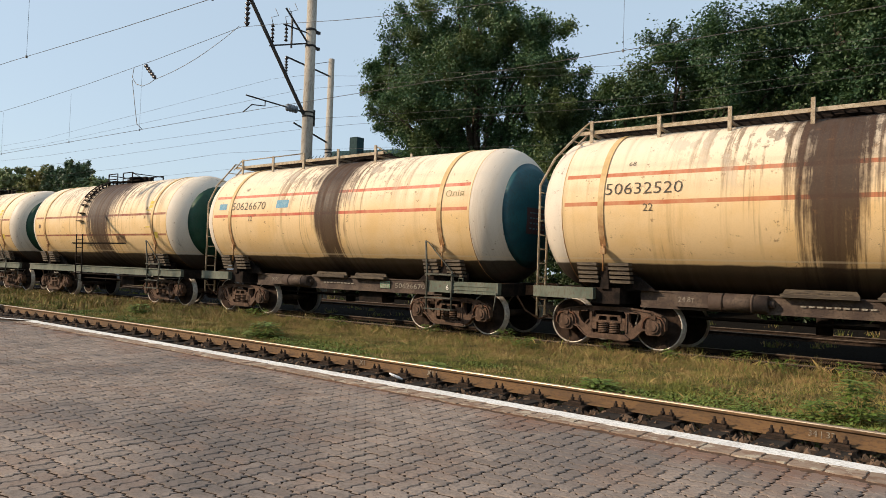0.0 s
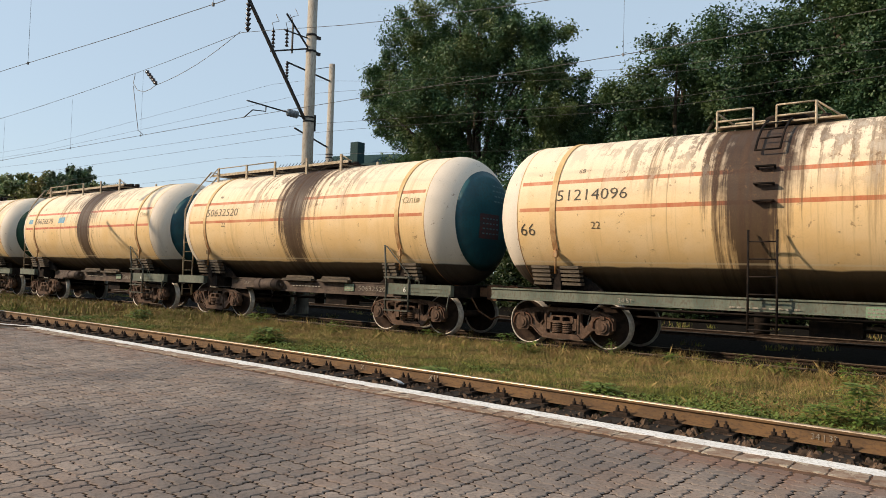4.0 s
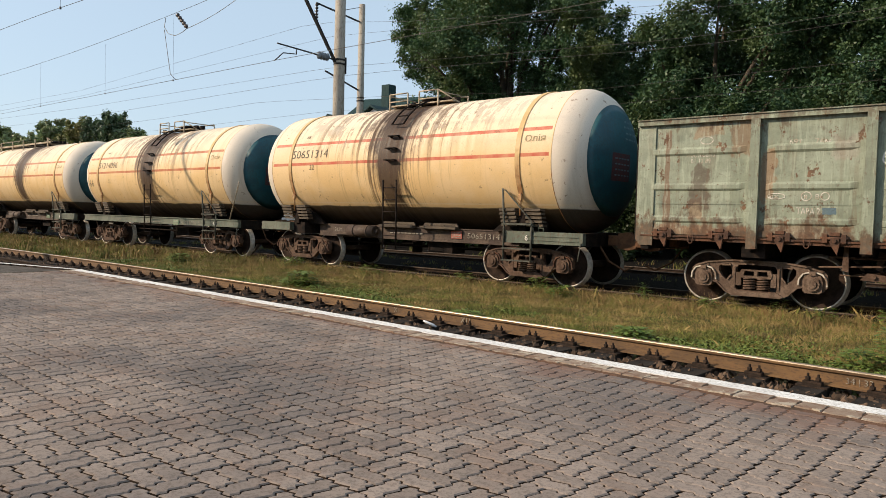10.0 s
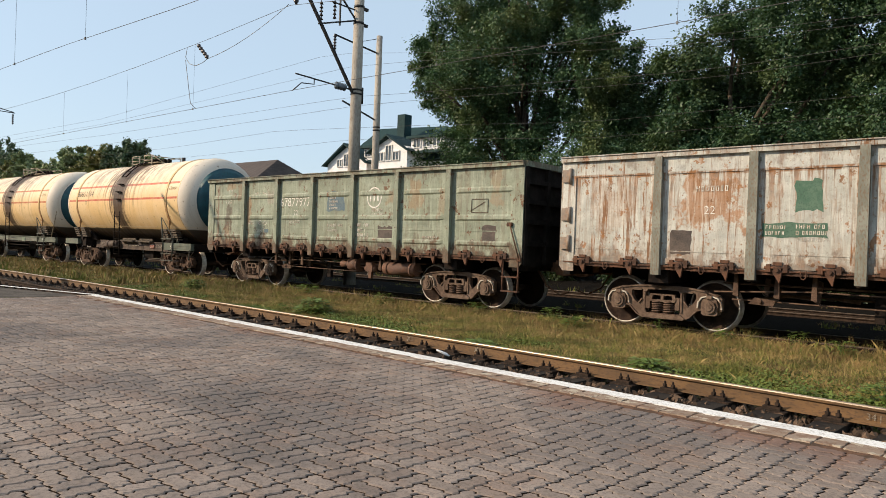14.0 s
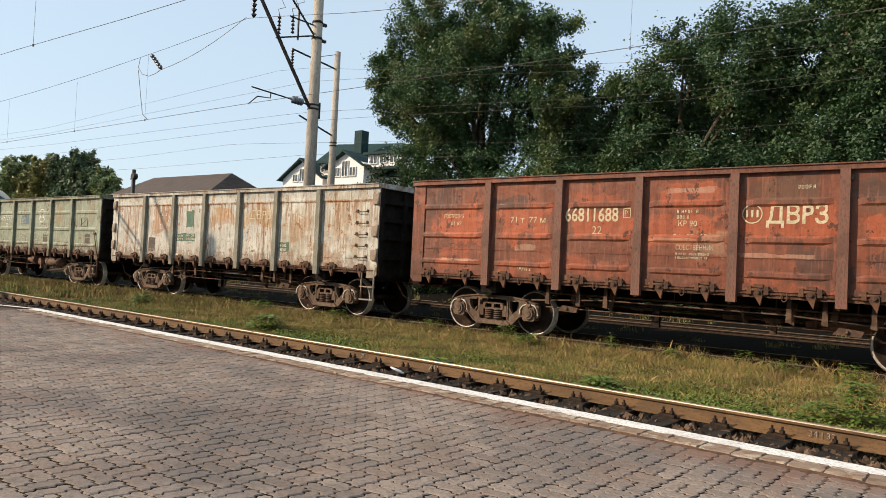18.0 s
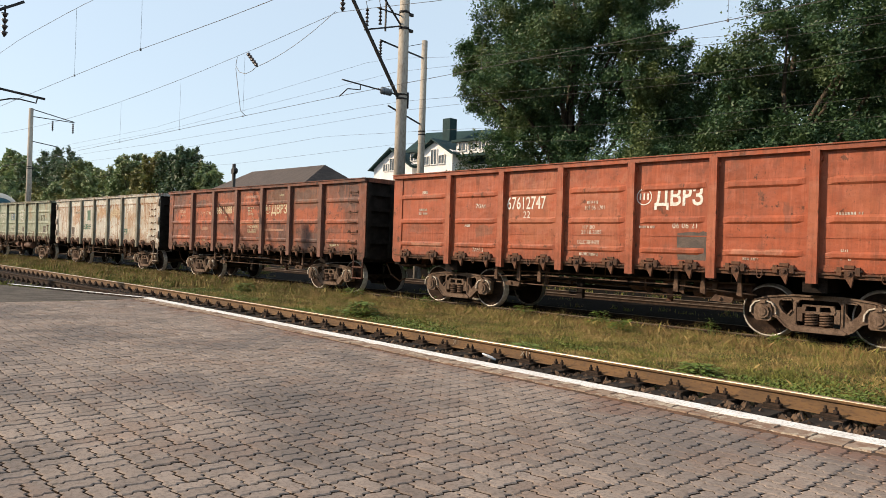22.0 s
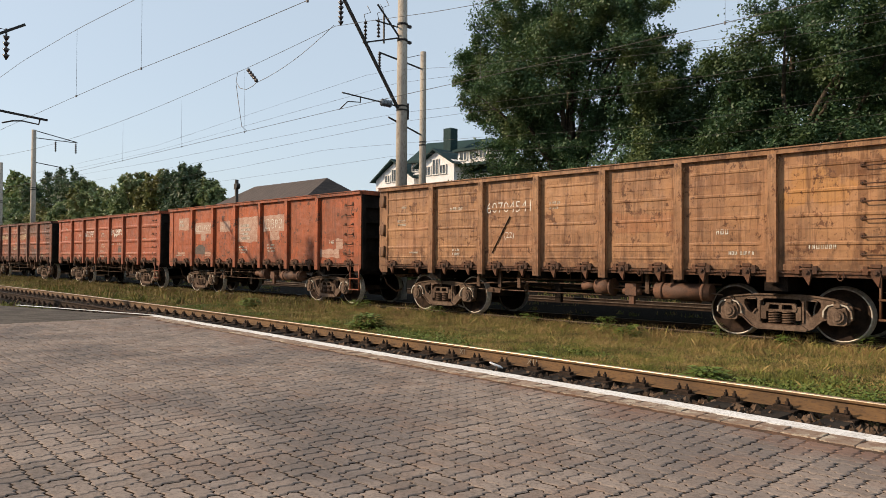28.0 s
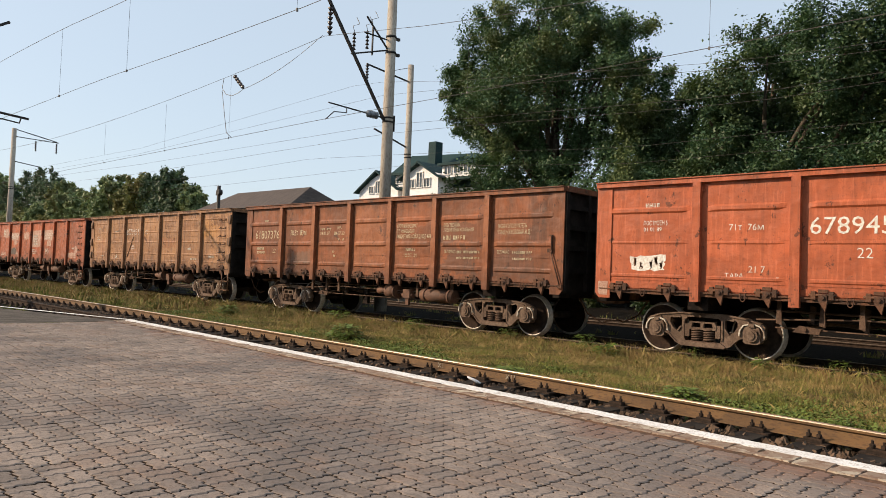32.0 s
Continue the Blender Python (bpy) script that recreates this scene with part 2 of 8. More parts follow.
# ---- materials of the train ----
def wagon_paint(name, base, second, rust, seed, worn=0.5, low=0.5, dirt=(0.05, 0.035, 0.025), chip=0.5, rough=0.54, fields=(), seam=0.0, drips=None):
    """Old paint on steel: faded fields, rust in chips and runs below them, grime along the floor hatches and under the top."""
    m = Mat(name, rough, spec=0.32)
    co = m.vec((1, 1, 1), (seed * 7.3, 0, seed * 3.1))
    z = m.xyz()[2]
    dark = tuple(0.5 * v for v in base)
    col = m.mix(m.step(m.noise(0.9, 4, 0.6, co), 0.4, 0.62), base, second)
    col = m.mix(m.step(m.noise(2.8, 6, 0.7, co), 0.5, 0.75, 0, 0.3), col, dark)
    col = m.mix(m.step(m.noise(1.0, 5, 0.6, m.vec((1.3, 1, 0.7), (seed, 3, 5))), 0.52, 0.66, 0, 0.3), col, tuple(0.66 * v for v in second))
    x = m.xyz()[0]
    ragged = m.math("ADD", m.math("MULTIPLY", m.noise(2.2, 6, 0.65, m.vec((1, 1, 0.8), (seed, 6, 2))), 1.5), -0.75)
    for cx, cz, rx, rz, colour, amount in fields:
        d = m.math("MAXIMUM", m.math("ABSOLUTE", m.math("DIVIDE", m.math("SUBTRACT", x, cx), rx)), m.math("ABSOLUTE", m.math("DIVIDE", m.math("SUBTRACT", z, cz), rz)))
        col = m.mix(m.step(m.math("ADD", d, ragged), 0.8, 1.0, amount, 0.0), col, colour)
    rust_col = m.mix(m.noise(7, 5, 0.65, co), rust, tuple(0.3 * v for v in rust))
    runs = m.step(m.noise(1.0, 6, 0.66, m.vec((5.5, 5.5, 0.5), (seed * 5.7, 0, seed))), 0.57, 0.69)
    col = m.mix(m.math("MULTIPLY", runs, 0.75 * worn), col, rust_col)
    if seam:
        below = m.math("MULTIPLY", m.step(z, seam - 0.9, seam, 0.25, 1.0), m.step(z, seam + 0.02, seam + 0.03, 1.0, 0.0))
        drip = m.step(m.noise(1.0, 6, 0.7, m.vec((9, 9, 0.45), (seed * 2.1, 0, seed))), 0.47, 0.62)
        col = m.mix(m.math("MULTIPLY", m.math("MULTIPLY", below, drip), 0.85), col, rust_col)
        line = m.math("MULTIPLY", m.step(z, seam - 0.05, seam - 0.03), m.step(z, seam + 0.03, seam + 0.05, 1.0, 0.0))
        col = m.mix(m.math("MULTIPLY", line, m.step(m.noise(3, 5, 0.7, co), 0.4, 0.55, 0.2, 0.9)), col, rust_col)
    thin = m.step(m.noise(1.0, 5, 0.65, m.vec((17, 17, 0.7), (seed * 3.3, 0, seed))), 0.54, 0.7)
    col = m.mix(m.math("MULTIPLY", thin, 0.05 + 0.26 * worn), col, dirt)
    if drips:
        fall = m.noise(1.0, 6, 0.7, m.vec((10, 10, 0.55), (seed * 6.1, 2, seed)))
        col = m.mix(m.math("MULTIPLY", m.step(fall, 0.66, 0.71), m.step(m.noise(0.8, 4, 0.6, co), 0.35, 0.6, 0.25, 0.9)), col, m.mix(m.noise(5, 4, 0.6, co), drips, tuple(0.45 * v for v in drips)))
        blots = m.step(m.noise(3.4, 7, 0.72, m.vec((1, 1, 1), (seed, 5, 9))), 0.76, 0.79)
        col = m.mix(m.math("MULTIPLY", blots, 0.85), col, drips)
    pale = m.step(m.noise(1.0, 5, 0.65, m.vec((13, 13, 1.2), (seed * 1.3, 4, seed))), 0.6, 0.72, 0, 0.3)
    col = m.mix(pale, col, tuple(min(1.0, 1.5 * v + 0.02) for v in second))
    chips = m.step(m.noise(4.2, 9, 0.74, m.vec((1, 1, 0.75), (seed, 8, 1))), 0.82 - 0.14 * chip, 0.84 - 0.12 * chip)
    col = m.mix(m.math("MULTIPLY", chips, 0.9), col, rust_col)
    flecks = m.step(m.noise(19, 6, 0.7, co), 0.74, 0.8)
    col = m.mix(m.math("MULTIPLY", flecks, 0.25 + 0.35 * chip), col, m.mix(0.5, rust_col, dirt))
    edge = m.math("ADD", z, m.math("MULTIPLY", m.noise(2.6, 6, 0.7, m.vec((1.6, 1.6, 0.8), (seed, 0, 0))), 0.8))
    col = m.mix(m.step(edge, 1.72, 1.98, low, 0.0), col, m.mix(m.noise(11, 4, 0.6, co), rust_col, dirt))
    col = m.mix(m.step(edge, 3.6, 3.78, 0.0, 0.5 * low + 0.15), col, m.mix(0.5, rust_col, dirt))
    fine = m.noise(60, 3, 0.6, co)
    col = m.mix(m.step(fine, 0.48, 0.7, 0, 0.1), col, dirt)
    return m.done(col, rough=m.step(m.noise(6, 3, 0.5, co), 0.3, 0.7, rough - 0.12, rough + 0.2), bump=m.math("ADD", m.math("MULTIPLY", m.noise(1.9, 3, 0.5, m.vec((1, 1, 1.4), (seed, 2, 3))), 2.4), m.math("MULTIPLY", m.noise(9, 6, 0.62, co), 0.45)), depth=0.022)


def tank_paint(name, seed, stain=(0.1, 1.0), spill=0.9, base=(0.78, 0.55, 0.25), wide=1.0, lines=(), red=(0.45, 0.15, 0.07)):
    """Cream yellow tank with pale dusty top and ends, oil spilt from the hatch, and a belly that is dark below a sharp
    line.
    """
    m = Mat(name, 0.6, spec=0.22)
    x, y, z = m.xyz()
    co = m.vec((1, 1, 1), (seed * 4.1, seed, 0))
    big = m.noise(1.1, 4, 0.55, co)
    broad = m.noise(1.0, 5, 0.6, m.vec((1.7, 0.1, 0.12), (seed * 9.7, 0, 0)))
    fine_run = m.noise(1.0, 6, 0.66, m.vec((8.5, 0.3, 0.3), (seed * 2.7, 0, 0)))
    flake = m.noise(2.4, 8, 0.72, m.vec((1.2, 0.8, 0.7), (seed * 3.7, 2, 0)))
    col = m.mix(m.step(big, 0.35, 0.7), base, tuple(v * k for v, k in zip(base, (0.96, 0.91, 0.8))))
    col = m.mix(m.math("MULTIPLY", m.step(z, 2.7, 3.9), 0.8), col, (0.8, 0.69, 0.55))
    col = m.mix(m.step(m.math("ABSOLUTE", x), 4.72, 4.75), col, (0.66, 0.58, 0.48))
    # soft tan runs over the whole length
    col = m.mix(m.math("MULTIPLY", m.step(broad, 0.5, 0.75), m.step(fine_run, 0.4, 0.7, 0, 0.26)), col, (0.3, 0.185, 0.075))
    # painted lines along the sides, worn through in places
    along = m.step(m.math("ABSOLUTE", x), 4.68, 4.69, 1.0, 0.0)
    for lo, hi in lines:
        band = m.math("MULTIPLY", m.math("MULTIPLY", m.step(z, lo, lo + 0.006), m.step(z, hi - 0.006, hi, 1.0, 0.0)), along)
        col = m.mix(m.math("MULTIPLY", band, m.step(m.math("ADD", flake, m.math("MULTIPLY", fine_run, 0.3)), 0.35, 1.0, 1.0, 0.68)), col, red)
    away = m.math("DIVIDE", m.math("SUBTRACT", x, stain[0]), m.math("MULTIPLY", stain[1], m.step(z, 1.7, 4.2, 0.75, 1.75)))
    near = m.step(m.math("ABSOLUTE", away), 1.0, 3.3 * wide, 1.0, 0.0)
    # narrow brown runs beside the spill, and flaked dust on the upper half
    wider = m.math("POWER", 2.718, m.math("MULTIPLY", m.math("MULTIPLY", away, away), -0.25))
    narrow = m.math("MULTIPLY", m.step(m.math("ADD", fine_run, m.math("MULTIPLY", wider, 0.14)), 0.6, 0.78), m.step(m.math("ADD", broad, m.math("MULTIPLY", wider, 0.3)), 0.42, 0.6))
    col = m.mix(m.math("MULTIPLY", m.math("MULTIPLY", narrow, near), m.step(z, 1.6, 3.6, 0.45, 0.7)), col, (0.15, 0.085, 0.035))
    dust = m.math("ADD", flake, m.math("MULTIPLY", m.math("SUBTRACT", fine_run, 0.5), 0.6))
    upper = m.math("MULTIPLY", m.step(m.math("ADD", z, m.math("MULTIPLY", broad, 0.9)), 3.35, 4.15), near)
    col = m.mix(m.math("MULTIPLY", m.step(dust, 0.46, 0.6, 0, 0.7), upper), col, (0.13, 0.085, 0.055))
    col = m.mix(m.math("MULTIPLY", m.step(dust, 0.72, 0.8, 0, 0.5), upper), col, (0.6, 0.54, 0.45))
    # the spill itself
    bell = m.math("POWER", 2.718, m.math("MULTIPLY", m.math("MULTIPLY", away, away), -1.1))
    mask = m.math("ADD", m.math("MULTIPLY", bell, 1.55), m.math("ADD", m.math("MULTIPLY", m.math("SUBTRACT", fine_run, 0.5), m.step(z, 2.0, 3.5, 1.35, 0.62)), m.math("MULTIPLY", m.math("SUBTRACT", flake, 0.5), 0.45)))
    depth = m.math("MULTIPLY", m.step(mask, 0.4, 1.12), m.step(z, 1.6, 2.9, 0.92, 1.0))
    col = m.mix(m.math("MULTIPLY", depth, 1.03 * spill), col, m.mix(fine_run, (0.026, 0.016, 0.012), (0.066, 0.037, 0.025)))
    specks = m.step(m.noise(6, 7, 0.72, co), 0.84, 0.88)
    col = m.mix(m.math("MULTIPLY", specks, 0.6), col, (0.16, 0.085, 0.04))
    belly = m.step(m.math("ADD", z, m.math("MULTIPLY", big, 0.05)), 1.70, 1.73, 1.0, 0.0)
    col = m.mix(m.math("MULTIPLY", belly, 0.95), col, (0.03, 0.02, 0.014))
    lip = m.math("MULTIPLY", m.step(z, 1.75, 1.76), m.step(z, 1.785, 1.795, 1.0, 0.0))
    col = m.mix(m.math("MULTIPLY", lip, 0.35), col, (0.75, 0.62, 0.42))
    grain = m.noise(60, 3, 0.6, co)
    col = m.mix(m.step(grain, 0.5, 0.75, 0, 0.15), col, (0.25, 0.16, 0.08))
    return m.done(col, rough=m.step(fine_run, 0.3, 0.75, 0.5, 0.75), bump=m.noise(3, 4, 0.55, co), depth=0.006, strength=0.3)


IRON = speckled("bogie_iron", (0.08, 0.051, 0.036), (0.135, 0.086, 0.06), 7, 0.85, bump=0.006, spec=0.15)
PALEIRON = speckled("dusty_bogie_iron", (0.175, 0.122, 0.088), (0.105, 0.07, 0.05), 6, 0.85, c=(0.05, 0.036, 0.027), bump=0.006, spec=0.15)
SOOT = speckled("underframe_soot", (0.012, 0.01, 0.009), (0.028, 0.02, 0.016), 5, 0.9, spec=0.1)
TREAD = speckled("worn_wheel_steel", (0.6, 0.55, 0.48), (0.42, 0.37, 0.31), 14, 0.45, 0.25)
WHEEL = speckled("rusty_wheel_disc", (0.045, 0.029, 0.021), (0.022, 0.015, 0.012), 6, 0.9, spec=0.1)
GREENBEAM = speckled("grey_green_paint", (0.085, 0.105, 0.078), (0.13, 0.145, 0.108), 3, 0.7, c=(0.09, 0.06, 0.04), stretch=(1, 1, 0.4))
BROWNBEAM = speckled("brown_underframe_paint", (0.055, 0.036, 0.027), (0.1, 0.07, 0.05), 3, 0.8)
TIMBER = speckled("oily_timber", (0.11, 0.085, 0.058), (0.05, 0.038, 0.028), 4, 0.85, stretch=(1, 6, 6))
RAILING = speckled("faded_yellow_paint", (0.48, 0.4, 0.29), (0.33, 0.26, 0.17), 9, 0.7, c=(0.1, 0.055, 0.03))
BLACKING = speckled("black_stencil_paint", (0.045, 0.038, 0.03), (0.12, 0.09, 0.055), 18, 0.7)
OLIVE = speckled("faded_olive_stencil", (0.2, 0.165, 0.07), (0.38, 0.29, 0.13), 18, 0.7)
WHITING = speckled("white_stencil_paint", (0.78, 0.76, 0.7), (0.6, 0.55, 0.48), 25, 0.75)
RUSTED = speckled("rust_brown", (0.125, 0.058, 0.032), (0.06, 0.033, 0.022), 8, 0.9, bump=0.006)
FAINT = speckled("faint_stencil_paint", (0.3, 0.27, 0.22), (0.16, 0.13, 0.1), 20, 0.8, lo=0.4, hi=0.6)
CHALK = speckled("pale_blue_stencil", (0.16, 0.24, 0.26), (0.08, 0.14, 0.16), 20, 0.75)
PLATE_DULL = speckled("dull_red_square", (0.11, 0.035, 0.035), (0.07, 0.04, 0.045), 8, 0.75)
m = Mat("cream_strap_paint", 0.6, spec=0.25)
z = m.xyz()[2]
worn = m.math("ADD", z, m.math("MULTIPLY", m.math("SUBTRACT", m.noise(3, 5, 0.65), 0.5), 1.6))
col = m.mix(m.step(m.noise(1.2, 5, 0.6), 0.35, 0.65), (0.66, 0.47, 0.24), (0.56, 0.38, 0.17))
col = m.mix(m.step(worn, 1.7, 3.1, 0.85, 0.05), col, m.mix(m.noise(9, 4, 0.6), (0.36, 0.15, 0.045), (0.15, 0.06, 0.025)))
STRAP = m.done(col, bump=m.noise(9, 4, 0.6), depth=0.006)
# the shade on the end walls is put into this near-black colour
ENDWALL = speckled("shaded_end_wall", (0.026, 0.021, 0.018), (0.015, 0.013, 0.011), 4, 0.9, spec=0.1)
CHIPPED = speckled("chipped_pale_paint", (0.55, 0.5, 0.42), (0.2, 0.145, 0.1), 7, 0.75)
BLUESPOT = speckled("faded_blue_spot", (0.12, 0.3, 0.42), (0.2, 0.36, 0.44), 9, 0.7)
DARKMARK = speckled("dark_brown_mark", (0.16, 0.09, 0.05), (0.3, 0.19, 0.09), 9, 0.7)
YELLOWSPOT = speckled("bright_yellow_spot", (0.7, 0.5, 0.06), (0.6, 0.42, 0.08), 9, 0.7)
BROWNRED = speckled("brown_red_cylinder_paint", (0.15, 0.072, 0.042), (0.1, 0.052, 0.034), 4, 0.75, c=(0.05, 0.032, 0.022))
COUPLING = speckled("rusty_coupler", (0.17, 0.085, 0.045), (0.09, 0.05, 0.03), 7, 0.85, spec=0.15)
STAND = speckled("dull_grey_green_rail", (0.06, 0.062, 0.048), (0.1, 0.1, 0.078), 6, 0.8, c=(0.04, 0.028, 0.02))
PLATE_RED = speckled("faded_red_plate", (0.4, 0.1, 0.07), (0.3, 0.09, 0.06), 12, 0.7)
PLATE_GREEN = speckled("faded_green_plate", (0.16, 0.26, 0.16), (0.2, 0.28, 0.18), 12, 0.7)
# ---- running gear ----
def plate(bm, outer, holes, y0, y1):
    """A plate with holes: outlines of (x, z) points filled between, from y0 to y1."""
    sides = []
    for y in (y0, y1):
        loops, edges = [], []
        for pts in (outer,) + tuple(holes):
            v = [bm.verts.new((x, y, z)) for x, z in pts]
            edges += [bm.edges.new((v[i], v[(i + 1) % len(v)])) for i in range(len(v))]
            loops.append(v)
        bmesh.ops.triangle_fill(bm, use_beauty=True, edges=edges)
        sides.append(loops)
    for a, b in zip(*sides):
        for i in range(len(a)):
            j = (i + 1) % len(a)
            bm.faces.new((a[i], a[j], b[j], b[i]))


FRAME_HALF = ((0, 0.82), (0.45, 0.82), (0.85, 0.77), (1.08, 0.70), (1.15, 0.64), (1.15, 0.42), (1.10, 0.38), (1.07, 0.40), (1.07, 0.60), (1.02, 0.635), (0.83, 0.635), (0.78, 0.60), (0.78, 0.40), (0.72, 0.385),
              (0.66, 0.36), (0.52, 0.22), (0.42, 0.185), (0, 0.185), (0, 0.275), (0.34, 0.275), (0.355, 0.35), (0.355, 0.66), (0.31, 0.73), (0, 0.74))
FRAME_WINDOW = ((0.44, 0.745), (0.59, 0.735), (0.655, 0.69), (0.66, 0.61), (0.60, 0.51), (0.52, 0.45), (0.45, 0.46), (0.42, 0.56), (0.42, 0.71))


def side_frame_mesh(bm):
    """Cast bogie side frame in its own space: axle boxes 1.85 m apart, a window beside each spring column."""
    for k in (1, -1):
        plate(bm, [(k * a, b) for a, b in FRAME_HALF], [[(k * a, b) for a, b in FRAME_WINDOW]], -0.06, 0.05)
        # raised lips along the edges of the casting
        for a, b in (((0.02, 0.805), (0.46, 0.805)), ((0.46, 0.805), (0.86, 0.755)), ((0.86, 0.755), (1.08, 0.685)), ((0.45, 0.20), (0.53, 0.24)), ((0.53, 0.24), (0.68, 0.385)), ((0.68, 0.385), (0.77, 0.415)),
                     ((0.375, 0.32), (0.375, 0.70)), ((0.44, 0.725), (0.60, 0.715)), ((0.43, 0.54), (0.50, 0.45)), ((0.03, 0.265), (0.36, 0.265))):
            beam(bm, (k * a[0], -0.07, a[1]), (k * b[0], -0.07, b[1]), 0.035, 0.026)
        rod(bm, (k * 0.86, -0.06, 0.705), (k * 0.86, -0.085, 0.705), 0.022, seg=6)
        rod(bm, (k * 0.70, -0.06, 0.765), (k * 0.70, -0.08, 0.765), 0.016, seg=6)
        box(bm, k * 0.30 - 0.045, k * 0.30 + 0.045, -0.085, 0.05, 0.36, 0.60)
    prism(bm, ((-0.42, 0.175), (0.42, 0.175), (0.46, 0.21), (0.38, 0.262), (-0.38, 0.262), (-0.46, 0.21)), -0.11, 0.09)


def axle_box_mesh(bm):
    prism(bm, ((-0.15, -0.13), (-0.11, -0.16), (0.11, -0.16), (0.15, -0.13), (0.16, 0.04), (0.13, 0.14), (0.06, 0.165), (-0.06, 0.165), (-0.13, 0.14), (-0.16, 0.04)), -0.1, 0.1)
    rod(bm, (0, -0.1, 0), (0, -0.14, 0), 0.12, seg=16)
    rod(bm, (0, -0.14, 0), (0, -0.16, 0), 0.075, seg=12)
    box(bm, -0.05, 0.05, -0.13, -0.09, 0.15, 0.215)
    for i in range(4):
        a = math.pi / 4 + i * math.pi / 2
        rod(bm, (0.125 * math.cos(a), -0.1, 0.105 * math.sin(a)), (0.125 * math.cos(a), -0.125, 0.105 * math.sin(a)), 0.018, seg=6)


def arch_mesh(bm):
    """Worn wear plate bent over the axle box."""
    pts = ((-0.225, -0.03), (-0.215, 0.08), (-0.15, 0.17), (-0.05, 0.2), (0.05, 0.2), (0.15, 0.17), (0.215, 0.08), (0.225, -0.03))
    for a, b in zip(pts[:-1], pts[1:]):
        beam(bm, (a[0], -0.085, a[1]), (b[0], -0.085, b[1]), 0.05, 0.024)


def springs_mesh(bm):
    for x, y, r in ((-0.118, -0.02, 0.1), (0.118, -0.02, 0.1), (0.0, 0.1, 0.095)):
        turns = [(x + r * math.cos(a), y + r * math.sin(a), 0.285 + 0.225 * i / 60) for i, a in ((i, i * 0.5236) for i in range(61))]
        bar(bm, turns, 0.0185, 5)
        rod(bm, (x, y, 0.28), (x, y, 0.5), 0.05, seg=8)
    box(bm, -0.27, 0.27, -0.1, 0.1, 0.262, 0.282)


def bolster_end_mesh(bm):
    """Hollow end of the bolster that rests on the springs."""
    plate(bm, ((-0.26, 0.505), (0.26, 0.505), (0.28, 0.56), (0.25, 0.655), (-0.25, 0.655), (-0.28, 0.56)), (
        ((-0.21, 0.545), (-0.03, 0.545), (-0.03, 0.625), (-0.19, 0.63)), ((0.21, 0.545), (0.03, 0.545), (0.03, 0.625), (0.19, 0.63))), -0.1, -0.02)


def bolster_mesh(bm):
    box(bm, -0.24, 0.24, -1.03, 1.03, 0.53, 0.65)
    box(bm, -0.2, 0.2, -0.9, 0.9, 0.46, 0.85)


def wheel_mesh(bm):
    lathe(bm, ((-0.845, 0.10), (-0.87, 0.13), (-0.86, 0.17), (-0.80, 0.24), (-0.79, 0.34), (-0.83, 0.40), (-0.845, 0.42), (-0.848, 0.462), (-0.72, 0.462), (-0.715, 0.40), (-0.75, 0.3), (-0.72, 0.12)), "y", 40)


def rim_mesh(bm):
    lathe(bm, ((-0.846, 0.444), (-0.857, 0.448), (-0.857, 0.466), (-0.845, 0.476), (-0.75, 0.479), (-0.735, 0.505), (-0.718, 0.505), (-0.712, 0.45)), "y", 40, caps=False)


def mirrored(make):
    def made(bm):
        make(bm)
        for v in bm.verts:
            v.co.y = -v.co.y
    return made


WHEELSETS = []


def bogie(wagon, x, frame_mat):
    """The parts of one bogie, whose pivot is at x."""
    for far in (False, True):
        wrap = mirrored if far else (lambda f: f)
        tag = "_far" if far else ""
        k = 1 if far else -1
        frame_ob = part("side_frame", kept("side_frame" + tag, wrap(side_frame_mesh), IRON), frame_mat, wagon)
        frame_ob.location = (x, k * 1.04, 0)
        spring_ob = part("spring_set", kept("spring_set" + tag, wrap(springs_mesh), IRON), IRON, frame_ob)
        spring_ob.location = (0, 0, 0)
        part("bolster_end", kept("bolster_end" + tag, wrap(bolster_end_mesh), IRON), frame_mat, frame_ob)
        for u in (-0.925, 0.925):
            axle = part("axle_box", kept("axle_box" + tag, wrap(axle_box_mesh), IRON), frame_mat, frame_ob)
            axle.location = (u, 0, 0.475)
            arch = part("wear_plate", kept("arch" + tag, wrap(arch_mesh), CHIPPED), RUSTED if frame_mat is IRON else CHIPPED, frame_ob)
            arch.location = (u, 0, 0.475)
    ob = part("bolster", kept("bolster", bolster_mesh, IRON), SOOT, wagon)
    ob.location = (x, 0, 0)
    for u in (-0.925, 0.925):
        ws = part("wheelset", kept("axle", lambda bm: rod(bm, (0, -1.0, 0), (0, 1.0, 0), 0.08, seg=12), IRON), IRON, wagon)
        ws.location = (x + u, 0, 0.479)
        WHEELSETS.append((ws, x + u))
        for tag, wrap in (("", lambda f: f), ("_far", mirrored)):
            part("wheel", kept("wheel" + tag, wrap(wheel_mesh), WHEEL), WHEEL, ws)
            part("rim", kept("rim" + tag, wrap(rim_mesh), TREAD), TREAD, ws, "bright worn steel rim")


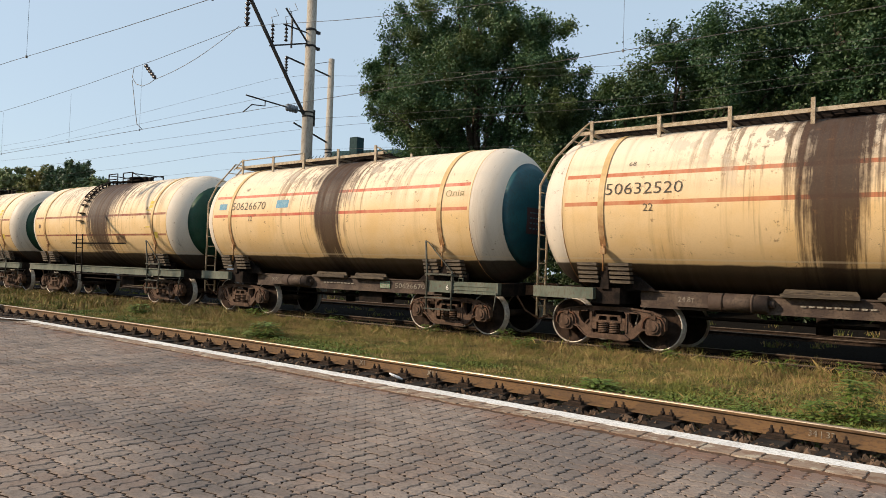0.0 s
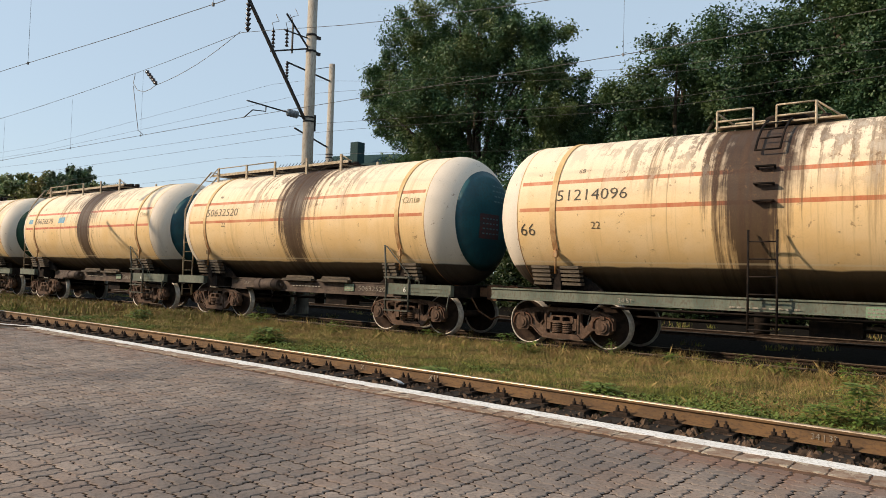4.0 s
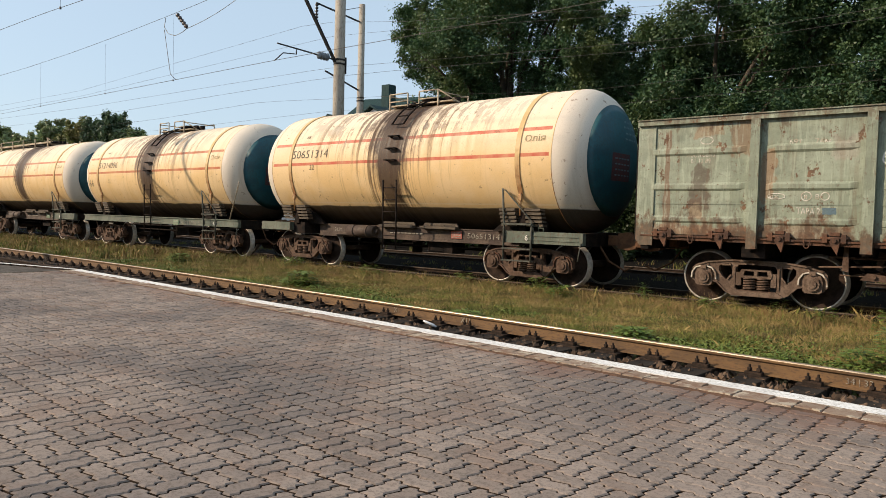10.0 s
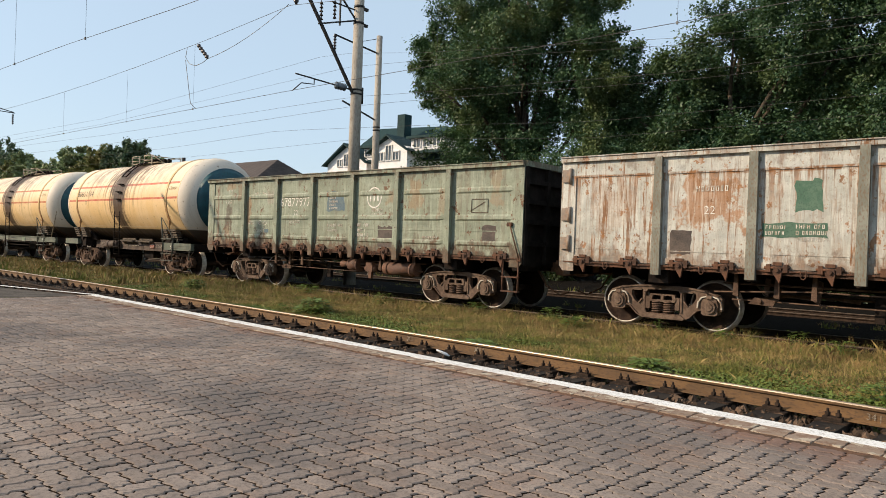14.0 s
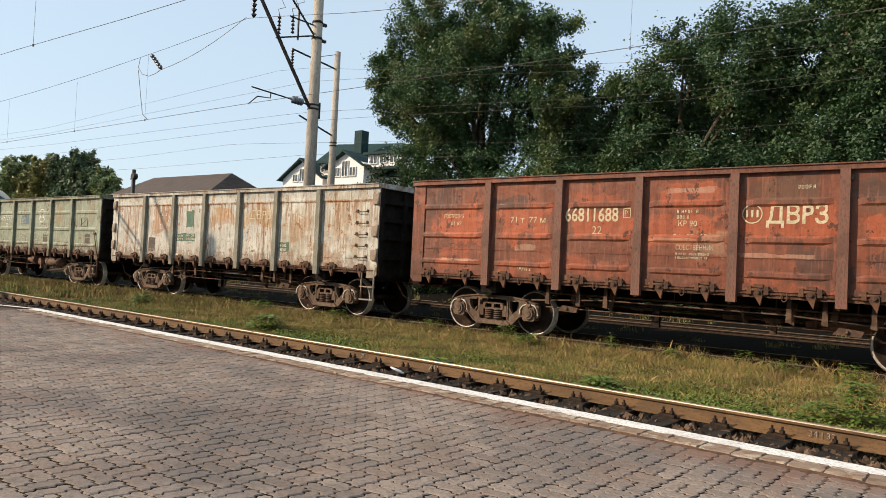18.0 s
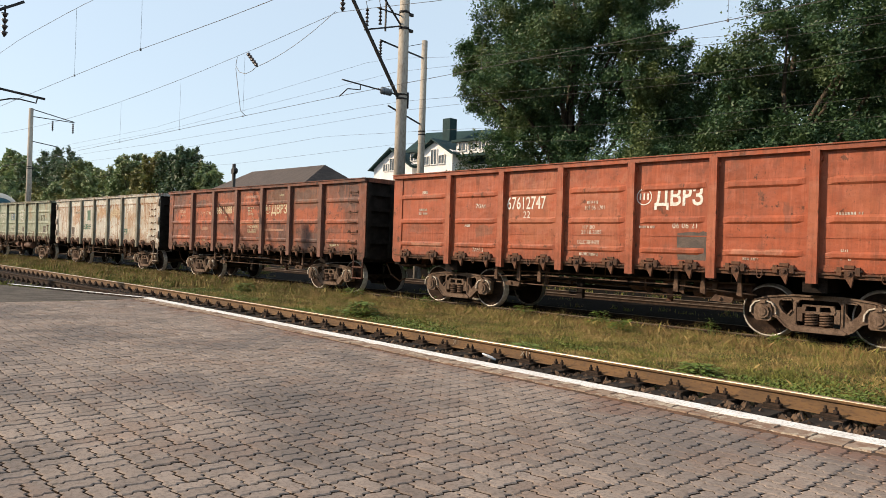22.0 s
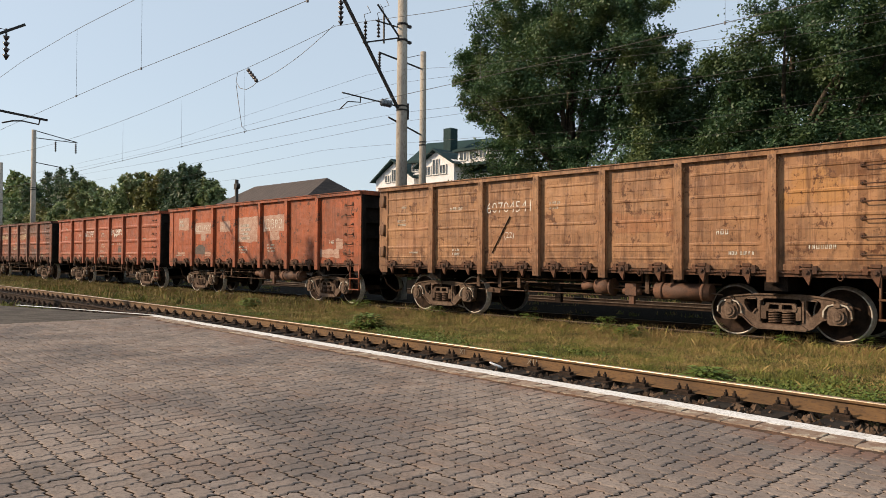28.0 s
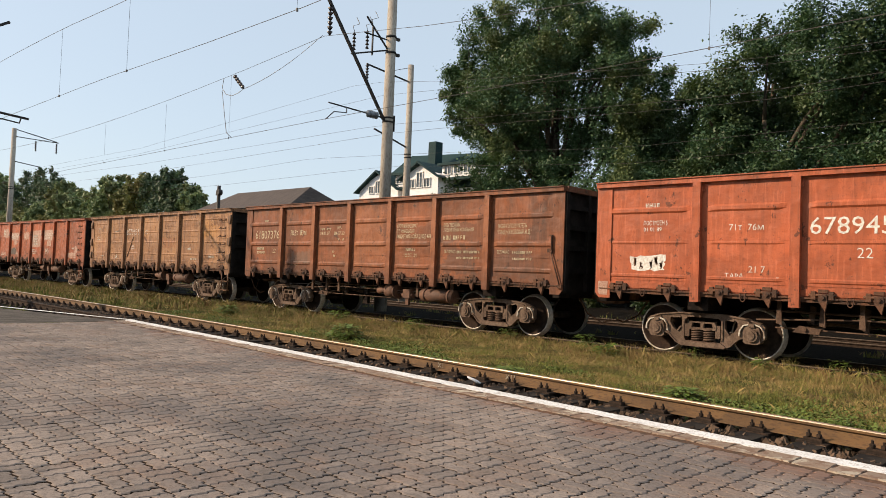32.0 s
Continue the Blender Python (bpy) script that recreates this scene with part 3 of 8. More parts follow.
def coupler_mesh(length):
    def made(bm):
        box(bm, length - 1.3, length - 0.35, -0.09, 0.09, 0.93, 1.15)
        prism(bm, [(length - 0.4 + a, 1.04 + b) for a, b in ((0, -0.16), (0.22, -0.2), (0.42, -0.16), (0.4, 0.14), (0.2, 0.19), (0, 0.16))], -0.17, 0.1)
        box(bm, length - 0.3, length + 0.1, 0.06, 0.2, 0.92, 1.14)
        bar(bm, ((length - 0.7, -0.45, 0.95), (length - 0.45, -0.45, 0.6), (length - 0.1, -0.42, 0.42), (length + 0.1, -0.38, 0.5)), 0.022)
        box(bm, length - 1.0, length - 0.85, -0.7, 0.7, 0.98, 1.18)
    return made


def ends(wagon, half):
    a = part("coupler", kept("coupler%.2f" % half, coupler_mesh(half), COUPLING), COUPLING, wagon)
    b = part("coupler", a.data, COUPLING, wagon)
    b.rotation_euler = (0, 0, math.pi)


# ---- open goods wagon ----
POSTS = (-4.32, -2.57, -0.87, 0.87, 2.57, 4.32)
HALF, ZB, ZT = 6.48, 1.23, 3.40


def panel_mesh(x0, x1):
    return lambda bm: box(bm, x0, x1, -1.45, -1.43, ZB, ZT - 0.1)


def rib_mesh(x0, x1, hh):
    """A pressed rib with a flat back, sloping flanks and tapered ends, about z = 0."""
    def made(bm):
        grid = []
        for x, full, k in ((x0 + 0.15, 0.0, 0.9), (x0 + 0.3, 0.95, 1.0), (x0 + 0.34, 1.0, 1.0), (x1 - 0.34, 1.0, 1.0), (x1 - 0.3, 0.95, 1.0), (x1 - 0.15, 0.0, 0.9)):
            grid.append([bm.verts.new((x, -1.448 - hh * 0.42 * full * out, hh * k * u)) for u, out in ((-1, 0), (-0.5, 0.93), (-0.42, 1), (0.38, 1), (0.46, 0.94), (1, 0))])
        for a, b in zip(grid[:-1], grid[1:]):
            for i in range(5):
                bm.faces.new((a[i], b[i], b[i + 1], a[i + 1]))
    return made


def shifted(make, z):
    def made(bm):
        make(bm)
        for v in bm.verts:
            v.co.z += z
    return made


def strip_mesh(x0, x1, z0, z1, out):
    return lambda bm: box(bm, x0, x1, -1.45 - out, -1.448, z0, z1)


def post_mesh(bm):
    prism(bm, ((-0.085, 1.04), (0.085, 1.04), (0.075, ZT - 0.1), (-0.075, ZT - 0.1)), -1.555, -1.45)
    box(bm, 0.075, 0.11, -1.5, -1.452, ZT - 0.28, ZT - 0.2)


def latch_mesh(bm):
    """Hatch hook: a pointed pawl on a pin, between two bosses on the sill."""
    prism(bm, ((-0.055, 0.05), (0.05, 0.06), (0.065, -0.03), (0.035, -0.19), (-0.02, -0.1), (-0.06, -0.04)), -0.055, 0.0)
    for x in (-0.13, 0.11):
        prism(bm, ((x - 0.035, -0.02), (x + 0.035, -0.02), (x + 0.03, 0.1), (x - 0.03, 0.1)), -0.05, 0.0)
    rod(bm, (-0.19, -0.03, 0.045), (0.17, -0.03, 0.045), 0.02)
    rod(bm, (0.0, -0.085, 0.01), (0.0, 0.0, 0.01), 0.03)
    box(bm, -0.07, 0.06, -0.03, 0.0, 0.08, 0.13)
    prism(bm, ((0.06, -0.04), (0.2, -0.02), (0.2, 0.0), (0.06, 0.03)), -0.03, -0.005)


def ring_mesh(bm):
    pts = [(0.045 * math.cos(a), -0.02, -0.02 + 0.07 * math.sin(a)) for a in (math.pi * i / 5 for i in range(5, 11))]
    bar(bm, [(-0.045, -0.02, 0.06)] + pts + [(0.045, -0.02, 0.06)], 0.011)


def chord_mesh(bm):
    box(bm, -HALF, HALF, -1.535, -1.43, ZT - 0.11, ZT)
    box(bm, -HALF, HALF, -1.56, -1.535, ZT - 0.02, ZT)


def sill_mesh(bm):
    box(bm, -HALF + 0.1, HALF - 0.1, -1.46, -1.40, ZB - 0.09, ZB - 0.002)
    box(bm, -HALF + 0.1, HALF - 0.1, -1.49, -1.46, ZB - 0.03, ZB - 0.005)


def corner_mesh(k):
    def made(bm):
        prism(bm, [(k * (HALF - a), z) for a, z in ((0, 1.12), (0.08, 1.02), (0.34, 1.02), (0.34, ZT - 0.1), (0, ZT - 0.1))], -1.475, -1.455)
    return made


def end_wall_mesh(bm):
    box(bm, HALF - 0.09, HALF - 0.06, -1.45, 1.45, ZB - 0.2, ZT)


def end_rib_mesh(bm):
    box(bm, HALF - 0.06, HALF + 0.02, -1.4, 1.4, -0.05, 0.05)


def end_post_mesh(bm):
    box(bm, HALF - 0.06, HALF + 0.04, -0.06, 0.06, ZB - 0.15, ZT - 0.12)


def end_cap_mesh(bm):
    box(bm, HALF - 0.1, HALF + 0.05, -1.43, 1.43, ZT - 0.12, ZT + 0.004)


def underframe_mesh(bm):
    box(bm, -5.9, 5.9, -0.2, 0.2, 0.88, 1.22)
    for x in POSTS:
        box(bm, x - 0.08, x + 0.08, -1.4, 1.4, 1.0, 1.2)
    box(bm, -6.4, 6.4, -1.42, 1.42, 1.17, 1.21)
    for k in (-1, 1):
        box(bm, k * 4.325 - 0.2, k * 4.325 + 0.2, -1.35, 1.35, 0.88, 1.18)
        box(bm, k * 6.3 - 0.08, k * 6.3 + 0.08, -1.45, 1.45, 0.95, 1.2)
    bar(bm, ((-3.2, -0.5, 0.7), (3.2, -0.5, 0.68)), 0.02)
    bar(bm, ((-3.0, -0.9, 0.82), (3.0, -0.9, 0.8)), 0.03)
    bar(bm, ((-2.6, 0.4, 0.62), (2.8, 0.4, 0.62)), 0.03)
    box(bm, -0.75, -0.6, -0.95, -0.85, 0.42, 0.9)


def rigging_mesh(bm):
    """Brake levers, rods and hangers below the floor."""
    for x, z in ((-2.45, 0.78), (-1.6, 0.7), (1.75, 0.72), (2.4, 0.8)):
        prism(bm, ((x - 0.06, z), (x + 0.03, z - 0.05), (x + 0.07, 1.05), (x - 0.02, 1.08)), -0.95, -0.9)
    for x in (-2.0, -1.3, 2.05, 2.7):
        prism(bm, ((x - 0.35, 0.78), (x + 0.3, 0.70), (x + 0.32, 0.76), (x - 0.3, 0.9)), -0.8, -0.74)
    bar(bm, ((-3.1, -0.7, 0.6), (-2.0, -0.7, 0.78), (2.0, -0.7, 0.74), (3.1, -0.7, 0.56)), 0.024)
    bar(bm, ((-3.2, -1.0, 0.95), (3.2, -1.0, 0.95)), 0.02)
    for x in (-2.7, -0.3, 0.0, 1.5, 2.75):
        rod(bm, (x, -1.0, 0.95), (x, -0.98, 1.2), 0.014)
    bar(bm, ((-3.3, -1.2, 0.78), (-1.6, -1.2, 0.88), (1.7, -1.2, 0.86), (3.3, -1.2, 0.76)), 0.016)
    bar(bm, ((-3.0, -1.1, 0.66), (3.0, -1.1, 0.64)), 0.013)
    for x in (-2.9, -2.2, -1.6, 1.75, 2.3, 3.0):
        prism(bm, ((x - 0.05, 0.74), (x + 0.05, 0.72), (x + 0.03, 1.15), (x - 0.03, 1.15)), -1.24, -1.2)
    for x in (-2.5, 2.6):
        prism(bm, ((x - 0.2, 0.6), (x + 0.22, 0.58), (x + 0.26, 0.68), (x - 0.1, 0.72)), -1.14, -1.06)
        rod(bm, (x, -1.18, 0.66), (x, -1.02, 0.66), 0.035)


def brake_mesh(y):
    """Reservoir and brake cylinder hung below the floor at y."""
    def made(bm):
        rod(bm, (1.95, y, 0.80), (3.1, y, 0.80), 0.16, seg=20)
        for x in (2.1, 2.95):
            rod(bm, (x - 0.03, y, 0.80), (x + 0.03, y, 0.80), 0.175, seg=20)
            box(bm, x - 0.03, x + 0.03, y - 0.02, y + 0.02, 0.95, 1.2)
        rod(bm, (0.55, y, 0.84), (0.95, y, 0.84), 0.16, seg=20)
        rod(bm, (0.91, y, 0.84), (0.96, y, 0.84), 0.19, seg=20)
        rod(bm, (0.2, y, 0.84), (0.55, y, 0.84), 0.1, 0.05, seg=10)
        bar(bm, ((0.95, y, 0.8), (1.35, y, 0.78), (1.95, y, 0.8)), 0.022)
        box(bm, 1.3, 1.55, y - 0.13, y + 0.1, 0.68, 0.92)
        box(bm, 1.37, 1.48, y - 0.1, y - 0.02, 0.5, 0.7)
        rod(bm, (1.22, y - 0.05, 0.76), (1.62, y - 0.05, 0.76), 0.06, seg=10)
    return made


def step_mesh(bm):
    for x in (5.98, 6.40):
        bar(bm, ((x, -1.47, 1.22), (x, -1.47, 0.46)), 0.022)
    for z in (0.48, 0.80):
        box(bm, 5.96, 6.42, -1.52, -1.42, z - 0.015, z + 0.015)


def rung_mesh(bm):
    bar(bm, ((0, 0.02, 0), (0, -0.06, -0.03), (0.36, -0.06, -0.03), (0.36, 0.02, 0)), 0.011)
    for x in (0, 0.36):
        box(bm, x - 0.03, x + 0.03, -0.005, 0.015, -0.035, 0.035)


def hinge_mesh(bm):
    prism(bm, ((-0.08, -0.13), (0.08, -0.13), (0.1, 0.0), (0.08, 0.13), (-0.08, 0.13)), -1.52, -1.44)
    rod(bm, (0.1, -1.5, -0.16), (0.1, -1.5, 0.16), 0.035, seg=10)


STYLES = {
    "ribbed": (((2.78, 0.08), (2.13, 0.08), (1.53, 0.07)), (1.82,), 0.0),
    "flat": ((), (3.08, 1.5), 2.97),
    "plain": ((), (1.92, 1.5), 0.0),
    "one": (((2.8, 0.07), (2.16, 0.04), (1.5, 0.045)), (2.2, 1.42), 0.0),
    "planked": (((3.05, 0.035), (2.62, 0.04), (2.2, 0.04), (1.72, 0.04), (1.45, 0.03)), (2.83, 2.42, 1.98, 1.6), 0.0),
}


def gondola(label, x, paint, posts=None, frame_mat=None, rungs=6, doors=False, style="ribbed", trim=None, hung=-0.75, step=True, group="open goods wagons of the train"):
    w = thing("open_wagon", label, "freight wagon", group)
    w["start"] = x
    trim = trim or paint
    cuts = (-HALF,) + POSTS + (HALF,)
    for far in (False, True):
        wrap = mirrored if far else (lambda f: f)
        tag = "_far" if far else ""
        for i in range(7):
            a, b = cuts[i] + 0.003, cuts[i + 1] - 0.003
            panel = part("side_panel", kept("panel%d%s" % (i, tag), wrap(panel_mesh(a, b)), paint), paint, w)
            if far:
                continue
            ribs, seams, strip = STYLES[style]
            for z, hh in ribs:
                rib = part("rib", kept("rib%d%.3f%.2f" % (i, hh, z), shifted(rib_mesh(a, b, hh), z), paint), paint, panel)
            for z in seams:
                part("weld_seam", kept("weld%d%.2f" % (i, z), strip_mesh(a + 0.05, b - 0.05, z - 0.009, z + 0.009, 0.008), paint), paint, panel)
            part("lower_flange", kept("flange%d" % i, strip_mesh(a + 0.02, b - 0.02, ZB + 0.02, ZB + 0.13, 0.02), paint), paint, panel)
            if strip:
                part("upper_strip", kept("strip%d" % i, strip_mesh(a + 0.02, b - 0.02, strip, ZT - 0.11, 0.016), paint), paint, panel)
        for u in POSTS:
            ob = part("side_post", kept("post" + tag, wrap(post_mesh), paint), posts or paint, w)
            ob.location.x = u
        part("top_chord", kept("chord" + tag, wrap(chord_mesh), paint), trim, w)
        part("side_sill", kept("side_sill" + tag, wrap(sill_mesh), paint), RUSTED, w)
        for k in (-1, 1):
            part("corner_plate", kept("corner%d%s" % (k, tag), wrap(corner_mesh(k)), paint), paint, w)
        if not far:
            for i in range(7):
                a, b = cuts[i], cuts[i + 1]
                for f in (0.26, 0.74):
                    ob = part("hatch_latch", kept("latch", latch_mesh, RUSTED), RUSTED, w)
                    ob.location = (a + (b - a) * f, -1.46, ZB - 0.01)
                    ob.scale = (1.15, 1.15, 1.15)
                ob = part("pull_ring", kept("ring", ring_mesh, RUSTED), RUSTED, w)
                ob.location = ((a + b) / 2, -1.47, ZB - 0.05)
    for k in (0, 1):
        ob = part("end_wall", kept("end_wall", end_wall_mesh, ENDWALL), ENDWALL, w, "end wall coloured dark for its shade")
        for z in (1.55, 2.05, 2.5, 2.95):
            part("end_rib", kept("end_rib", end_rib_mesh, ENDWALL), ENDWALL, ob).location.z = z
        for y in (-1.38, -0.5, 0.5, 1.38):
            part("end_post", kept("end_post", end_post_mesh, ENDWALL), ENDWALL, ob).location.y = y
        part("end_cap", kept("end_cap", end_cap_mesh, paint), trim, ob)
        ob.rotation_euler = (0, 0, math.pi * k)
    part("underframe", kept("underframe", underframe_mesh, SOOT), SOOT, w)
    part("brake_rigging", kept("rigging", rigging_mesh, IRON), IRON, w)
    part("brake_cylinder", kept("brake%.2f" % hung, brake_mesh(hung), RUSTED), BROWNRED if hung < -1 else RUSTED, w)
    if step:
        part("step", kept("step", step_mesh, RUSTED), trim if rungs else RUSTED, w)
    for i in range(rungs):
        ob = part("ladder_rung", kept("rung", rung_mesh, RUSTED), RUSTED, w)
        ob.location = (5.72, -1.475, 1.55 + i * 0.29)
    if doors:
        for u in (-HALF + 0.0, HALF - 0.0):
            for z in (1.6, 2.2, 3.0):
                ob = part("door_hinge", kept("hinge", hinge_mesh, RUSTED), trim, w)
                ob.location = (u * 0.982, 0, z)
    for u in (-4.325, 4.325):
        bogie(w, u, frame_mat or PALEIRON)
    ends(w, 6.96)
    return w


# ---- tank wagon ----
TZ, TR = 2.78, 1.62


def dish(k):
    """Profile of one end of the tank, from the drum outwards, at the end k."""
    return [(k * (4.75 + 0.86 * math.sin(a)), TR * (0.17 + 0.83 * math.cos(a)) if a < 1.5 else 0.02) for a in [math.pi / 2 * i / 10 for i in range(1, 11)]]


def tank_mesh(bm):
    prof = [(x, r) for x, r in dish(-1)][::-1] + [(-4.75, TR)] + [(-4.74 + 9.48 * i / 12, TR) for i in range(1, 12)] + [(4.75, TR)] + dish(1)
    lathe(bm, prof, "x", 72, (0, 0, TZ))


def end_disc_mesh(k, cut):
    def made(bm):
        pts = [p for p in dish(k) if p[1] < cut]
        pts = [(u + k * 0.006, r) for u, r in pts]
        lathe(bm, pts, "x", 64, (0, 0, TZ))
    return made


def on_dish(rects, lift):
    """Flat marks (y0, y1, z0, z1 from the axis) laid on the dished end."""
    def out(y, z):
        c = (math.hypot(y, z) / TR - 0.17) / 0.83
        return 4.75 + 0.86 * math.sin(math.acos(max(0.0, min(1.0, c)))) + lift

    def made(bm):
        for y0, y1, z0, z1 in rects:
            n = 4
            grid = [[bm.verts.new((out(y, z), y, TZ + z)) for z in (z0 + (z1 - z0) * j / n for j in range(n + 1))] for y in (y0 + (y1 - y0) * i / n for i in range(n + 1))]
            for i in range(n):
                for j in range(n):
                    bm.faces.new((grid[i][j], grid[i + 1][j], grid[i + 1][j + 1], grid[i][j + 1]))
    return made


def seam_mesh(bm):
    for x in (0.0,):
        lathe(bm, ((x - 0.012, TR - 0.01), (x - 0.008, TR + 0.004), (x + 0.008, TR + 0.004), (x + 0.012, TR - 0.01)), "x", 72, (0, 0, TZ), caps=False)


def strap_mesh(bm):
    for i in range(34):
        a0, a1 = (radians(-28 + 236 * j / 34) for j in (i, i + 1))
        v = []
        for a in (a0, a1):
            for r in (TR - 0.005, TR + 0.022):
                for x in (-0.06, 0.06):
                    v.append(bm.verts.new((x, -r * math.cos(a), TZ + r * math.sin(a))))
        for f in ((2, 3, 7, 6), (0, 2, 6, 4), (1, 5, 7, 3)):
            bm.faces.new([v[j] for j in f])
    bmesh.ops.remove_doubles(bm, verts=bm.verts, dist=0.0005)


def strap_bolt_mesh(bm):
    y, z = -(TR * math.cos(radians(-28)) + 0.02), TZ + TR * math.sin(radians(-28))
    rod(bm, (0, y, z + 0.12), (0, y * 0.99, z - 0.5), 0.022)
    box(bm, -0.045, 0.045, y - 0.04, y + 0.04, z - 0.16, z - 0.04)


def red_line_mesh(lo, hi, x0, x1):
    def made(bm):
        a0, a1 = math.asin((lo - TZ) / TR), math.asin((hi - TZ) / TR)
        n = 40
        for i in range(n):
            u0, u1 = x0 + (x1 - x0) * i / n, x0 + (x1 - x0) * (i + 1) / n
            r = TR + 0.005
            v = [bm.verts.new((u, -r * math.cos(a), TZ + r * math.sin(a))) for u, a in ((u0, a0), (u1, a0), (u1, a1), (u0, a1))]
            bm.faces.new(v)
    return made


def bracket_mesh(bm):
    """Dark bracket below the strap."""
    prism(bm, ((-0.09, 1.17), (0.09, 1.17), (0.07, 1.62), (-0.07, 1.62)), -1.35, -1.25)


def wing_mesh(bm):
    prism(bm, ((0.12, 1.17), (0.95, 1.17), (0.62, 1.42), (0.12, 1.62)), -1.12, -1.04)


def bearer_mesh(bm):
    box(bm, -0.4, 0.5, -1.1, -0.9, 1.15, 1.4)


def block_mesh(bm):
    box(bm, -0.21, 0.21, -0.09, 0.09, -0.028, 0.028)


def tank_frame_mesh(bm):
    box(bm, -5.35, 5.35, -0.28, 0.28, 0.9, 1.2)
    for k in (-1, 1):
        box(bm, k * 5.25 - 0.1, k * 5.25 + 0.1, -1.4, 1.4, 0.9, 1.18)
        box(bm, k * 3.9 - 0.3, k * 3.9 + 0.3, -1.3, 1.3, 0.88, 1.2)
    bar(bm, ((-2.9, -0.9, 0.86), (2.9, -0.9, 0.86)), 0.03)
    bar(bm, ((-2.9, -0.6, 0.7), (2.9, -0.6, 0.7)), 0.022)
    bar(bm, ((-2.6, 0.5, 0.62), (2.8, 0.5, 0.62)), 0.03)
    box(bm, 0.7, 1.5, -0.8, -0.3, 0.55, 0.85)
    rod(bm, (-0.2, -0.2, 0.5), (-0.2, -0.2, 1.2), 0.14, seg=12)


def tank_sill_mesh(bm):
    channel(bm, -3.3, 3.6, ((-0.86, 0.84), (-1.0, 0.84), (-1.0, 0.87), (-0.98, 0.88), (-0.98, 1.14), (-1.0, 1.15), (-1.0, 1.18), (-0.86, 1.18)))


def long_sill_mesh(bm):
    channel(bm, -5.45, 5.45, ((-1.34, 0.95), (-1.47, 0.95), (-1.47, 0.98), (-1.44, 0.99), (-1.44, 1.15), (-1.47, 1.16), (-1.47, 1.19), (-1.34, 1.19)))


def end_sill_mesh(bm):
    box(bm, 3.45, 5.45, -1.44, -1.30, 0.93, 1.19)
    for z in (1.01, 1.10):
        box(bm, 4.0, 5.35, -1.455, -1.44, z - 0.01, z + 0.01)
    bar(bm, ((4.35, -1.38, 1.19), (4.35, -1.38, 1.27), (4.47, -1.38, 1.27), (4.47, -1.38, 1.19)), 0.014)


def short_sill_mesh(bm):
    box(bm, -5.45, -4.1, -1.44, -1.30, 0.96, 1.19)


def rack_mesh(bm):
    """Slotted timber racks along the sill."""
    for x0, x1 in ((-0.75, 0.45), (0.7, 1.85)):
        box(bm, x0, x1, -1.15, -0.99, 1.16, 1.22)
        prism(bm, ((x0, 1.2), (x1, 1.2), (x1 - 0.06, 1.3), (x0 + 0.06, 1.3)), -1.02, -0.98)
        for i in range(9):
            u = x0 + 0.15 + i * (x1 - x0 - 0.3) / 8
            box(bm, u - 0.03, u + 0.03, -1.03, -1.02, 1.24, 1.26)


def reservoir_mesh(bm):
    rod(bm, (-1.95, -1.05, 1.02), (-0.95, -1.05, 1.02), 0.15, seg=18)
    for x in (-1.72, -1.2):
        rod(bm, (x - 0.02, -1.05, 1.02), (x + 0.02, -1.05, 1.02), 0.165, seg=18)
    rod(bm, (-0.95, -1.05, 1.02), (-0.85, -1.05, 1.02), 0.06, seg=10)
    box(bm, -2.6, -1.95, -1.1, -0.98, 0.9, 1.17)


def brake_stand_mesh(bm):
    """Plank and hanging step at the brake end."""
    bar(bm, ((3.50, -1.47, 0.52), (3.50, -1.47, 1.3), (3.50, -1.55, 2.12)), 0.024)
    bar(bm, ((4.22, -1.47, 0.52), (4.22, -1.47, 1.42)), 0.022)
    for z in (0.54, 0.80):
        box(bm, 3.48, 4.24, -1.53, -1.40, z - 0.014, z + 0.014)
    box(bm, 3.48, 4.24, -1.54, -1.36, 1.32, 1.36)


def hand_rail_mesh(bm):
    bar(bm, ((3.50, -1.55, 2.10), (3.58, -1.55, 2.08), (4.22, -1.47, 1.40), (4.28, -1.47, 1.2)), 0.015)


def shunter_grip_mesh(bm):
    bar(bm, ((5.42, -1.46, 0.98), (5.36, -1.46, 0.6)), 0.014)


def hatch_mesh(bm):
    lathe(bm, ((TZ + 1.57, 0.33), (TZ + 1.74, 0.33), (TZ + 1.74, 0.37), (TZ + 1.80, 0.37), (TZ + 1.84, 0.2), (TZ + 1.85, 0.02)), "z", 24, (0.15, 0, 0))
    box(bm, 0.45, 0.65, -0.05, 0.05, TZ + 1.62, TZ + 1.84)
    rod(bm, (0.8, 0.1, TZ + 1.57), (0.8, 0.1, TZ + 1.82), 0.09, seg=12)


